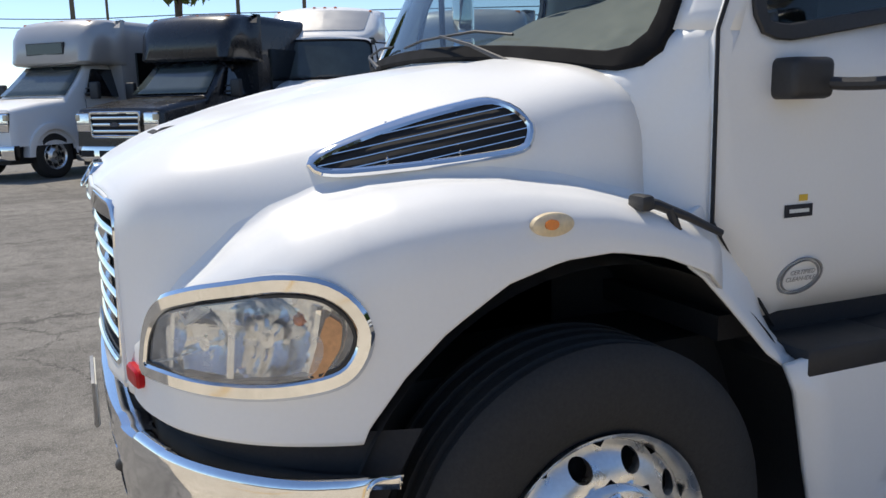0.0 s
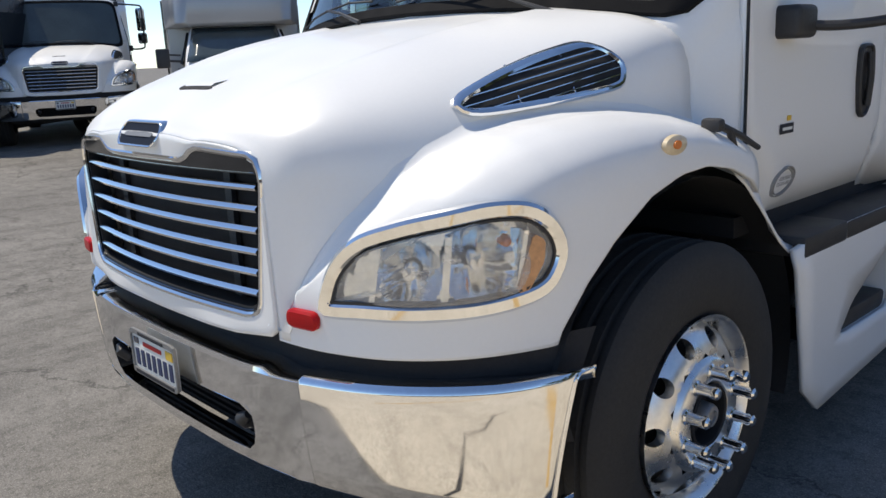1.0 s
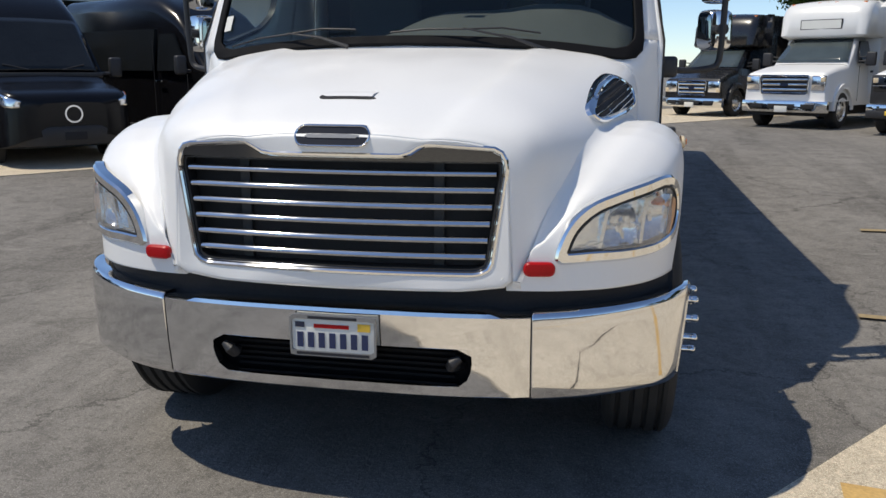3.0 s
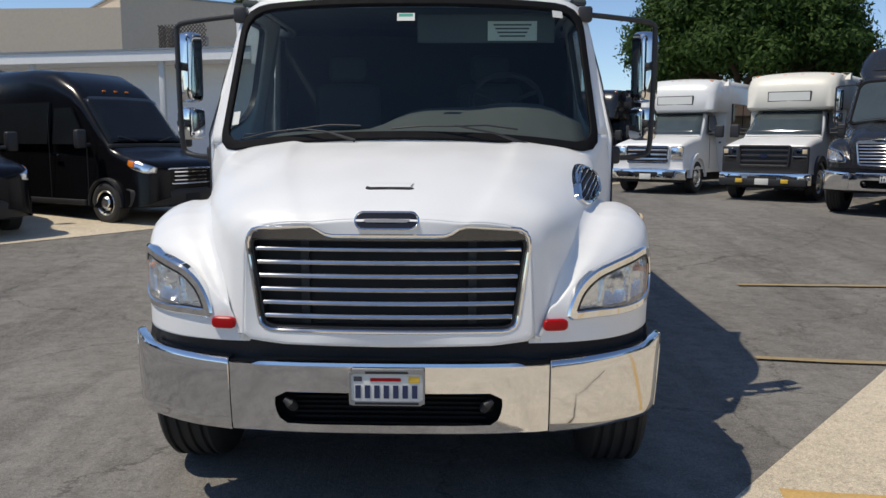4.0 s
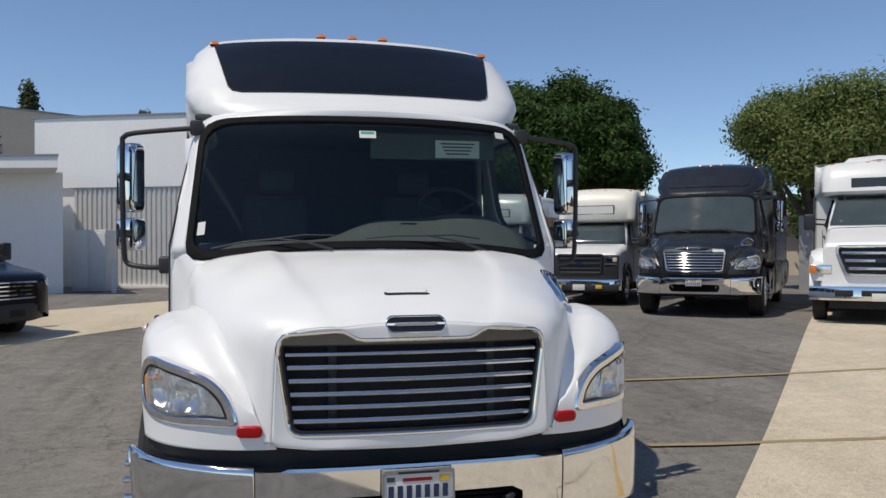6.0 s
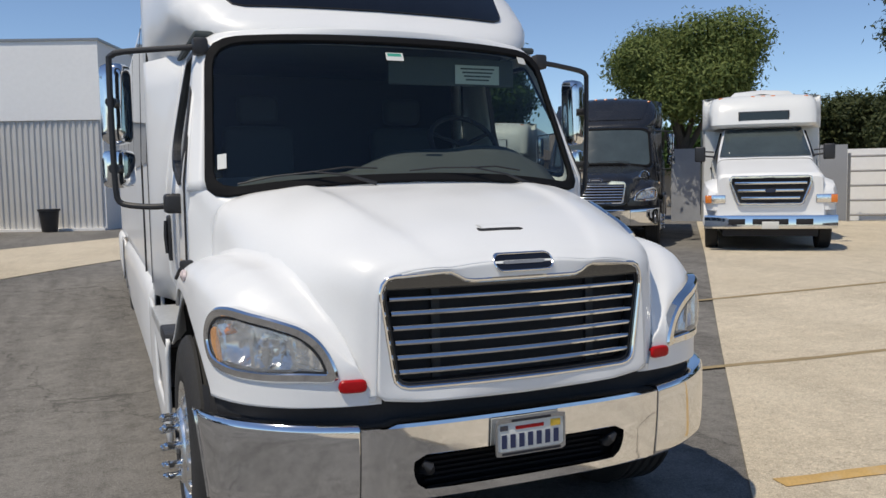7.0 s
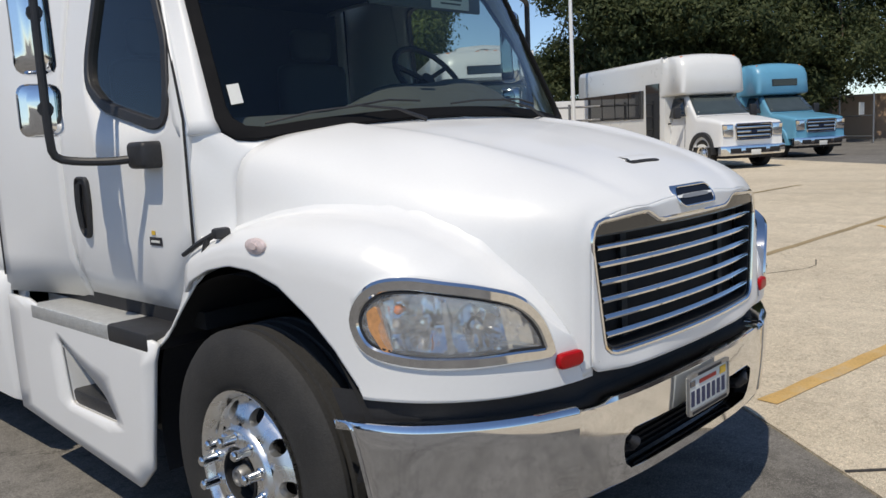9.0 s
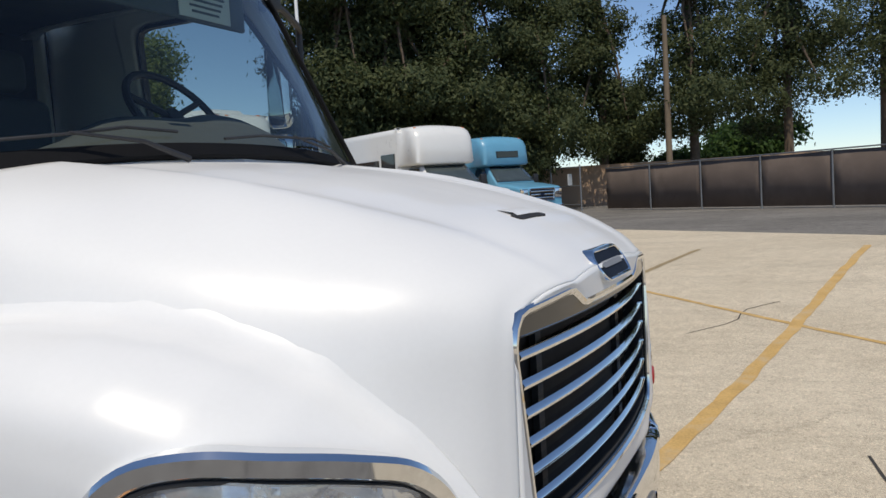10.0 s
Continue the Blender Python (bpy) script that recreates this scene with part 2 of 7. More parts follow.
M["stucco_beige"] = mat("beige_stucco", (0.58, 0.49, 0.38), 0.9, spread=0.06, scale=0.4, fine=8, bump=0.2, bump_scale=60)
M["grey_wall"] = mat("grey_panel_wall", (0.3, 0.31, 0.33), 0.8, spread=0.15, scale=0.8, dirt=0.4, dirt_col=(0.5, 0.5, 0.5))
M["rib"] = mat("ribbed_metal", (0.6, 0.59, 0.57), 0.5, spread=0.06, scale=2, dirt=0.15, dirt_col=(0.4, 0.37, 0.32))
M["fence_mesh"] = mat("brown_windscreen_mesh", (0.125, 0.095, 0.078), 0.9, spread=0.3, scale=1.2, dirt=0.5, dirt_col=(0.2, 0.16, 0.135))
M["bark"] = mat("bark", (0.11, 0.08, 0.055), 0.95, spread=0.35, scale=5, bump=0.6, bump_scale=20)
M["wood_pole"] = mat("weathered_pole_wood", (0.2, 0.15, 0.1), 0.9, spread=0.2, scale=3)
M["pole_white"] = mat("gloss_white_pole", (0.82, 0.82, 0.8), 0.4, spread=0.04)
M["white_metal"] = mat("white_painted_metal", (0.66, 0.66, 0.64), 0.5, spread=0.06)
M["roof_tile"] = mat("brown_roof", (0.2, 0.15, 0.12), 0.9, spread=0.25, scale=1.5)
M["tan_hill"] = mat("dry_earth", (0.4, 0.27, 0.18), 0.95, spread=0.2, scale=0.3)


def leaf_mat(name, a, c):
    m, n, l, b = nodes_of(name)
    g = n.new("ShaderNodeNewGeometry")
    mx = n.new("ShaderNodeMix")
    mx.data_type = "RGBA"
    mx.inputs[6].default_value, mx.inputs[7].default_value = (*a, 1), (*c, 1)
    l.new(g.outputs["Random Per Island"], mx.inputs[0])
    l.new(mx.outputs[2], b.inputs["Base Color"])
    b.inputs["Roughness"].default_value = 0.6
    b.inputs["Specular IOR Level"].default_value = 0.25
    tl = n.new("ShaderNodeBsdfTranslucent")
    l.new(mx.outputs[2], tl.inputs["Color"])
    ms = n.new("ShaderNodeMixShader")
    ms.inputs[0].default_value = 0.35
    l.new(b.outputs[0], ms.inputs[1])
    l.new(tl.outputs[0], ms.inputs[2])
    l.new(ms.outputs[0], n["Material Output"].inputs["Surface"])
    return m


M["leaf_ficus"] = leaf_mat("ficus_leaves", (0.025, 0.06, 0.012), (0.07, 0.125, 0.025))
M["leaf_olive"] = leaf_mat("olive_green_leaves", (0.09, 0.13, 0.035), (0.22, 0.26, 0.08))
M["leaf_pine"] = leaf_mat("dark_needles", (0.04, 0.06, 0.025), (0.11, 0.125, 0.05))


# ---------- building helpers ----------
def part(name, bm, material, parent, label="", smooth=True, angle=35.0, out=None):
    """Links a bmesh as one mesh object under a thing or a part. out: the way an open sheet's faces look."""
    me = bpy.data.meshes.new(name)
    bmesh.ops.recalc_face_normals(bm, faces=bm.faces)
    if out is not None:
        o = Vector(out)
        if sum(f.normal.dot(o) * f.calc_area() for f in bm.faces) < 0:
            bmesh.ops.reverse_faces(bm, faces=bm.faces)
    bm.to_mesh(me)
    bm.free()
    if smooth:
        for p in me.polygons:
            p.use_smooth = True
        me.set_sharp_from_angle(angle=radians(angle))
    mats = material if isinstance(material, (list, tuple)) else [material]
    for k in mats:
        me.materials.append(k)
    ob = new(name, me)
    if parent is not None:
        ob.parent = parent
    if label:
        ob["label"] = label
    return ob


def thing(name, m, label, category, group="", kind=""):
    ob = new(name)
    ob.matrix_world = m
    ob.empty_display_size = 0.2
    return tagged(ob, label, category, group, kind)


def box(bm, x0, x1, y0, y1, z0, z1, bevel=0.0, seg=2):
    g = bmesh.ops.create_cube(bm, size=1.0)
    vs = g["verts"]
    for v in vs:
        v.co = Vector((x0 + (v.co.x + 0.5) * (x1 - x0), y0 + (v.co.y + 0.5) * (y1 - y0), z0 + (v.co.z + 0.5) * (z1 - z0)))
    if bevel > 0:
        es = list({e for v in vs for e in v.link_edges})
        bmesh.ops.bevel(bm, geom=es, offset=bevel, segments=seg, profile=0.5, affect="EDGES")
    return vs


def fresh():
    return bmesh.new()


def boxes(*dims, bevel=0.0, seg=2):
    bm = fresh()
    for d in dims:
        box(bm, *d, bevel=bevel, seg=seg)
    return bm


def loft(bm, rings, closed=False, cap=False):
    rows = [[bm.verts.new(p) for p in r] for r in rings]
    n = len(rows[0])
    for a, c in zip(rows, rows[1:]):
        for i in range(n if closed else n - 1):
            j = (i + 1) % n
            try:
                bm.faces.new((a[i], a[j], c[j], c[i]))
            except ValueError:
                pass
    if cap:
        bm.faces.new(rows[0])
        bm.faces.new(list(reversed(rows[-1])))
    return rows


def spline(pts, n, closed=False):
    """Catmull-Rom through the points, n samples evenly by parameter length."""
    p = np.array(pts, float)
    if closed:
        p = np.vstack([p[-1:], p, p[:2]])
    else:
        p = np.vstack([2 * p[:1] - p[1:2], p, 2 * p[-1:] - p[-2:-1]])
    k = len(p) - 3
    d = np.linalg.norm(np.diff(p[1:k + 2], axis=0), axis=1)
    cum = np.r_[0, np.cumsum(d)]
    out = []
    for s in np.linspace(0, cum[-1], n, endpoint=not closed):
        i = min(int(np.searchsorted(cum, s, side="right")) - 1, k - 1)
        t = (s - cum[i]) / max(d[i], 1e-9)
        a, b, c, e = p[i:i + 4]
        out.append(0.5 * (2 * b + (c - a) * t + (2 * a - 5 * b + 4 * c - e) * t * t + (3 * b - a - 3 * c + e) * t ** 3))
    return np.array(out)


def curve_of(xs, ys):
    """A smooth function of one variable through the given values."""
    xs, ys = np.array(xs, float), np.array(ys, float)
    m = np.gradient(ys, xs)

    def f(x):
        x = min(max(x, xs[0]), xs[-1])
        i = min(int(np.searchsorted(xs, x, side="right")) - 1, len(xs) - 2)
        h = xs[i + 1] - xs[i]
        t = (x - xs[i]) / h
        return float((2 * t ** 3 - 3 * t * t + 1) * ys[i] + (t ** 3 - 2 * t * t + t) * h * m[i] + (3 * t * t - 2 * t ** 3) * ys[i + 1] + (t ** 3 - t * t) * h * m[i + 1])
    return f


def tube(bm, pts, r, seg=10, cap=True):
    pts = [Vector(p) for p in pts]
    rings, up = [], None
    for i, p in enumerate(pts):
        d = (pts[min(i + 1, len(pts) - 1)] - pts[max(i - 1, 0)]).normalized()
        if up is None:
            up = d.orthogonal().normalized()
        up = (up - d * up.dot(d)).normalized()
        w = d.cross(up)
        rr = r[i] if isinstance(r, (list, tuple)) else r
        rings.append([p + (up * math.cos(2 * math.pi * k / seg) + w * math.sin(2 * math.pi * k / seg)) * rr for k in range(seg)])
    loft(bm, rings, closed=True, cap=cap)


def lathe_x(bm, profile, seg=40, arc=(0.0, 360.0), x=0.0, y=0.0, z=0.0):
    """Turns (x offset, radius) round the x axis through (x, y, z)."""
    full = abs(arc[1] - arc[0]) >= 359.9
    k = seg if full else seg + 1
    rings = []
    for px, pr in profile:
        ring = []
        for i in range(k):
            a = radians(arc[0] + (arc[1] - arc[0]) * i / seg)
            ring.append((x + px, y + pr * math.cos(a), z + pr * math.sin(a)))
        rings.append(ring)
    loft(bm, rings, closed=full)


def rounded(poly, r, seg=4):
    """A 2D outline with its corners rounded."""
    out, n = [], len(poly)
    for i in range(n):
        p, a, c = Vector(poly[i]), Vector(poly[i - 1]), Vector(poly[(i + 1) % n])
        rr = r[i] if isinstance(r, (list, tuple)) else r
        u, w = (a - p), (c - p)
        k = min(rr, u.length * 0.48, w.length * 0.48)
        if k < 1e-6:
            out.append(tuple(p))
            continue
        s, e = p + u.normalized() * k, p + w.normalized() * k
        for j in range(seg + 1):
            t = j / seg
            out.append(tuple((1 - t) ** 2 * s + 2 * t * (1 - t) * p + t * t * e))
    return out


def inset(poly, d):
    """A 2D outline moved inwards by d (outwards when negative); counter-clockwise or clockwise."""
    n = len(poly)
    area = sum(poly[i][0] * poly[(i + 1) % n][1] - poly[(i + 1) % n][0] * poly[i][1] for i in range(n))
    sgn = 1 if area > 0 else -1
    out = []
    for i in range(n):
        p, a, c = Vector(poly[i]), Vector(poly[i - 1]), Vector(poly[(i + 1) % n])
        t = (c - a)
        if t.length < 1e-9:
            out.append(tuple(p))
            continue
        t.normalize()
        out.append((p.x - sgn * t.y * d, p.y + sgn * t.x * d))
    return out


def even(poly, n, start=None):
    """A closed 2D outline resampled to n points, beginning at the point nearest to start's direction."""
    p = np.array(list(poly) + [poly[0]], float)
    d = np.r_[0, np.cumsum(np.linalg.norm(np.diff(p, axis=0), axis=1))]
    s = np.linspace(0, d[-1], n, endpoint=False)
    return [(float(np.interp(v, d, p[:, 0])), float(np.interp(v, d, p[:, 1]))) for v in s]


def by_angle(poly, n, centre):
    """A closed star-shaped outline sampled at n equal angles round centre."""
    cx, cy = centre
    q = even(poly, 720)
    ang = np.array([math.atan2(y - cy, x - cx) for x, y in q])
    rad = np.array([math.hypot(x - cx, y - cy) for x, y in q])
    o = np.argsort(ang)
    ang, rad = ang[o], rad[o]
    out = []
    for k in range(n):
        a = -math.pi + 2 * math.pi * k / n
        r = float(np.interp(a, ang, rad, period=2 * math.pi))
        out.append((cx + r * math.cos(a), cy + r * math.sin(a)))
    return out


def holed(bm, outer, inner, place, rings=4, n=64, centre=None, keep_corners=True):
    """A sheet between two 2D outlines, laid into space by place(u, v)."""
    if centre is None:
        centre = (sum(p[0] for p in inner) / len(inner), sum(p[1] for p in inner) / len(inner))
    o, i = by_angle(outer, n, centre), by_angle(inner, n, centre)
    if keep_corners:
        for c in outer:
            k = min(range(n), key=lambda j: (o[j][0] - c[0]) ** 2 + (o[j][1] - c[1]) ** 2)
            if len(outer) <= 10:
                o[k] = tuple(c)
    rows = []
    for s in range(rings + 1):
        t = s / rings
        rows.append([place(a[0] * (1 - t) + c[0] * t, a[1] * (1 - t) + c[1] * t) for a, c in zip(o, i)])
    return loft(bm, rows, closed=True)


def sheet(bm, outline, place, rings=5):
    """A filled outline (star-shaped) laid into space by place(u, v)."""
    cx, cy = sum(p[0] for p in outline) / len(outline), sum(p[1] for p in outline) / len(outline)
    rows = []
    for s in range(rings):
        t = 1 - s / rings
        rows.append([place(cx + (a - cx) * t, cy + (b - cy) * t) for a, b in outline])
    rows = loft(bm, rows, closed=True)
    c = bm.verts.new(place(cx, cy))
    last = rows[-1]
    for i in range(len(last)):
        bm.faces.new((last[i], last[(i + 1) % len(last)], c))


def prism(bm, outline, place, d0, d1):
    """An outline extruded between two depths: place(u, v, depth)."""
    a = [bm.verts.new(place(u, v, d0)) for u, v in outline]
    b = [bm.verts.new(place(u, v, d1)) for u, v in outline]
    n = len(a)
    for i in range(n):
        j = (i + 1) % n
        bm.faces.new((a[i], a[j], b[j], b[i]))
    bm.faces.new(a)
    bm.faces.new(list(reversed(b)))


def ring_prism(bm, outer, inner, place, d0, d1, bevel=0.0):
    """A frame between two outlines of equal count, with depth."""
    n = len(outer)
    rows = []
    if bevel:
        o2, i2 = inset(outer, bevel), inset(inner, -bevel)
        rows = [[place(u, v, d1) for u, v in outer], [place(u, v, d0 + bevel * (1 if d1 > d0 else -1)) for u, v in outer], [place(u, v, d0) for u, v in o2],
                [place(u, v, d0) for u, v in i2], [place(u, v, d0 + bevel * (1 if d1 > d0 else -1)) for u, v in inner], [place(u, v, d1) for u, v in inner]]
    else:
        rows = [[place(u, v, d1) for u, v in outer], [place(u, v, d0) for u, v in outer], [place(u, v, d0) for u, v in inner], [place(u, v, d1) for u, v in inner]]
    loft(bm, rows, closed=True)


def thicken(ob, t, offset=-1.0):
    md = ob.modifiers.new("thickness", "SOLIDIFY")
    md.thickness, md.offset = t, offset
    return ob


def lift(x, y):
    """The yard's surface falls gently towards the drive lane."""
    r = math.hypot(x, y - 1.0)
    t = min(max((r - 3.5) / 10.5, 0.0), 1.0)
    return 0.33 * t * t * (3 - 2 * t)

# ---------- wheels ----------
def truck_wheel(parent, side, x, y, z, r=0.525, front=True, rim_mat="alloy", width=0.28):
    """One wheel: tyre, rim with ten hand holes, hub and lug nuts. side: +1 or -1, the way the outer face looks."""
    s = side
    bm = fresh()
    w = width
    prof = [(-w, 0.3), (-w, r - 0.06), (-w + 0.02, r - 0.015), (-w + 0.035, r)]
    for g in range(4):
        a = -w + 0.035 + (w - 0.07) * (g + 0.5) / 4
        prof += [(a - 0.012, r), (a - 0.006, r - 0.014), (a + 0.006, r - 0.014), (a + 0.012, r)]
    prof += [(-0.035, r), (-0.015, r - 0.018), (0.0, r - 0.05), (0.008, r - 0.1), (0.01, r - 0.15), (-0.003, r - 0.19), (-0.012, 0.306), (-0.03, 0.29)]
    lathe_x(bm, [(s * a, b) for a, b in prof], 56, x=x, y=y, z=z)
    tyre = part("tyre", bm, M["rubber"], parent, "black rubber tyre")
    bm = fresh()
    lathe_x(bm, [(s * a, b) for a, b in [(-0.05, 0.285), (-0.008, 0.297), (0.002, 0.303), (-0.004, 0.292), (-0.03, 0.28), (-0.05, 0.272)]], 48, x=x, y=y, z=z)
    dish = 0.0 if front else -0.12

    def face(rho, th, dx):
        return (x + s * dx, y + rho * math.cos(th), z + rho * math.sin(th))
    n = 10
    for k in range(n):
        th0 = 2 * math.pi * k / n
        rows = []
        for ring in range(4):
            row = []
            for j in range(20):
                a = 2 * math.pi * j / 20
                c, q = math.cos(a), math.sin(a)
                m = max(abs(c), abs(q))
                b_rho, b_th = 0.2265 + 0.0455 * c / m, (math.pi / n) * q / m
                h_rho, h_th = 0.232 + 0.029 * c, 0.029 * q / 0.232
                t = min(1.0, ring / 2)
                rho, dt = b_rho * (1 - t) + h_rho * t, b_th * (1 - t) + h_th * t
                depth = dish + 0.012 - 0.06 * ((rho - 0.18) / 0.092) ** 2 * (1 if rho > 0.18 else 0)
                if ring == 3:
                    depth -= 0.03
                row.append(face(rho, th0 + dt, depth))
            rows.append(row)
        loft(bm, rows, closed=True)
    lathe_x(bm, [(s * a, b) for a, b in [(dish + 0.012, 0.181), (dish + 0.024, 0.174), (dish + 0.03, 0.165), (dish + 0.03, 0.108), (dish + 0.02, 0.098)]], 40, x=x, y=y, z=z)
    bmesh.ops.remove_doubles(bm, verts=bm.verts[:], dist=0.0006)
    rim = part("rim", bm, M[rim_mat], parent, "polished aluminium disc wheel with hand holes", angle=45)
    bm = fresh()
    lathe_x(bm, [(s * a, b) for a, b in [(-0.18, 0.275), (-0.1, 0.27), (-0.1, 0.0)]], 24, x=x, y=y, z=z)
    part("brake_drum", bm, M["dark"], parent)
    # hub in the rim's bore; the hollow's shade is put into its near-black
    bm = fresh()
    lathe_x(bm, [(s * (dish + a), b) for a, b in [(0.03, 0.1), (0.036, 0.095), (0.03, 0.09), (-0.03, 0.088), (-0.035, 0.06), (-0.01, 0.052), (-0.008, 0.0)]], 28, x=x, y=y, z=z)
    part("hub", bm, M["dark"], rim, "recessed axle hub, the hollow's shade put into its dark colour")
    bm = fresh()
    lathe_x(bm, [(s * (dish + a), b) for a, b in [(-0.02, 0.04), (0.03, 0.038), (0.042, 0.032), (0.044, 0.02), (0.036, 0.018), (0.036, 0.0)]], 20, x=x, y=y, z=z)
    part("grease_cap", bm, M["steel"], rim)
    for k in range(n):
        bm = fresh()
        a = 2 * math.pi * (k + 0.5) / n
        yy, zz = y + 0.143 * math.cos(a), z + 0.143 * math.sin(a)
        lathe_x(bm, [(s * (dish + b), c) for b, c in [(0.026, 0.024), (0.036, 0.024), (0.04, 0.0175), (0.078, 0.0165), (0.086, 0.019), (0.1, 0.018), (0.106, 0.011), (0.107, 0.0)]], 12, x=x, y=yy, z=zz)
        part("lug_nut", bm, M["chrome"], rim)
    return tyre


# ---------- conventional bus ----------
NOSE_W = curve_of([-0.03, 0.0, 0.06, 0.15, 0.28, 0.45, 0.7, 0.95, 1.2, 1.42], [0.635, 0.672, 0.715, 0.775, 0.85, 0.925, 0.99, 1.035, 1.062, 1.075])
NOSE_Z = curve_of([-0.03, 0.0, 0.06, 0.15, 0.3, 0.5, 0.75, 1.0, 1.2, 1.42], [1.435, 1.462, 1.497, 1.54, 1.59, 1.645, 1.698, 1.735, 1.762, 1.775])
PLAN = spline([(0.56, 0.0), (0.68, 0.01), (0.8, 0.036), (0.95, 0.1), (1.08, 0.215), (1.165, 0.36), (1.215, 0.52), (1.24, 0.7), (1.25, 0.9), (1.25, 1.15), (1.24, 1.42)], 80)
ARCH_Y, ARCH_Z, ARCH_R = 1.06, 0.525, 0.71


def plan_y(x):
    return float(np.interp(x, PLAN[:52, 0], PLAN[:52, 1]))


def plan_x(y):
    return float(np.interp(y, PLAN[:, 1], PLAN[:, 0]))


def on_fender(u, v, side, out=0.0):
    """The place on the fender's front corner at arc length share u (0..1 of PLAN) and height v, moved outwards."""
    k = u * (len(PLAN) - 1)
    i = min(int(k), len(PLAN) - 2)
    t = k - i
    p = PLAN[i] * (1 - t) + PLAN[i + 1] * t
    d = PLAN[i + 1] - PLAN[i]
    d = d / np.linalg.norm(d)
    return (side * (p[0] + d[1] * out), p[1] - d[0] * out, v)


def plan_u(x):
    """The arc share at which the front corner's plan reaches x."""
    k = np.interp(x, PLAN[:52, 0], np.arange(52))
    return float(k / (len(PLAN) - 1))


def blunt(p):
    """Draws the nose's outer corners back to the grille's edge."""
    x, y, z = p
    k = min(1.0, max(0.0, (abs(x) - 0.32) / 0.3))
    return (x, y + 0.034 * k * k * (3 - 2 * k) * max(0.0, 1 - (y + 0.03) / 0.22) ** 1.5, z)


def drawn(p, k, dy):
    """A point of the front ring drawn in towards the grille, to round the nose's edge."""
    x, y, z = blunt(p)
    return (x * k, y + dy, 1.15 + (z - 1.15) * k)


def hood_ring(y):
    w, zc = NOSE_W(y), NOSE_Z(y)
    low = float(np.interp(y, [-0.03, 0.1, 0.3, 0.6, 0.9, 1.42], [0.896, 0.912, 1.05, 1.2, 1.28, 1.25]))
    fl = float(np.interp(y, [0.0, 0.25, 0.6, 1.42], [0.0, 0.008, 0.016, 0.013]))
    q = min(1.0, max(0.0, (y - 0.6) / 0.6))
    q = q * q * (3 - 2 * q)
    p = 1 - min(1.0, max(0.0, (y + 0.03) / 0.42))
    p = p * p * (3 - 2 * p)
    half = spline([(0.0, zc), (0.3 * w, zc - 0.004), (0.52 * w, zc - 0.016), (0.58 * w, zc - 0.022 + fl + 0.008 * p), (0.7 * w, zc - 0.04 + fl * 0.5 + 0.006 * q + 0.022 * p), (0.84 * w + 0.012 * q, zc - 0.09 + 0.03 * q + 0.058 * p), (0.935 * w + 0.022 * q, zc - 0.16 + 0.045 * q + 0.1 * p),
                   (0.985 * w + 0.008 * q, zc - 0.25 + 0.04 * q + 0.13 * p), (1.0 * w, zc - 0.36 + 0.1 * p), (1.0 * w + 0.01, 0.5 * (zc - 0.36 + low)), (1.0 * w + 0.015, low)], 44)
    left = [(-x, y, z) for x, z in half[:0:-1]]
    return left + [(x, y, z) for x, z in half]


GRILLE = [(-0.614, 1.325), (-0.585, 1.388), (-0.312, 1.404), (-0.258, 1.364), (0.258, 1.364), (0.312, 1.404), (0.585, 1.388), (0.614, 1.325), (0.562, 0.958), (0.515, 0.932), (-0.515, 0.932), (-0.562, 0.958)]


def nose_y(x, z):
    """The nose's face: nearly upright, bowed across."""
    return -0.045 + 0.06 * (x / 0.66) ** 2 + 0.02 * max(0.0, z - 1.2) ** 2


LAMP_U = 1.9  # metres along PLAN per unit share


@functools.lru_cache(maxsize=None)
def lamp_outline():
    """The headlight's outer edge, unrolled: metres along the corner's plan, height."""
    outer = [(0.772, 1.003), (0.81, 1.11), (0.885, 1.188), (0.98, 1.226), (1.07, 1.25), (1.13, 1.264), (1.172, 1.252), (1.194, 1.205), (1.202, 1.135), (1.196, 1.066), (1.18, 1.024), (1.13, 1.0), (1.03, 0.992), (0.9, 0.993), (0.81, 0.989)]
    return even([tuple(p) for p in spline([(plan_u(a) * LAMP_U, b) for a, b in outer], 96, closed=True)], 64)


def inside(poly, x, y):
    hit = False
    for (x0, y0), (x1, y1) in zip(poly, poly[1:] + poly[:1]):
        if (y0 > y) != (y1 > y) and x < (x1 - x0) * (y - y0) / (y1 - y0) + x0:
            hit = not hit
    return hit


@functools.lru_cache(maxsize=None)
def hood_side(y):
    """Heights and half widths of the hood's flank at y, for looking up where its skin stands."""
    pts = sorted((p[2], p[0]) for p in (blunt(q) for q in hood_ring(y)) if p[0] > 0.45)
    return np.array(pts).T


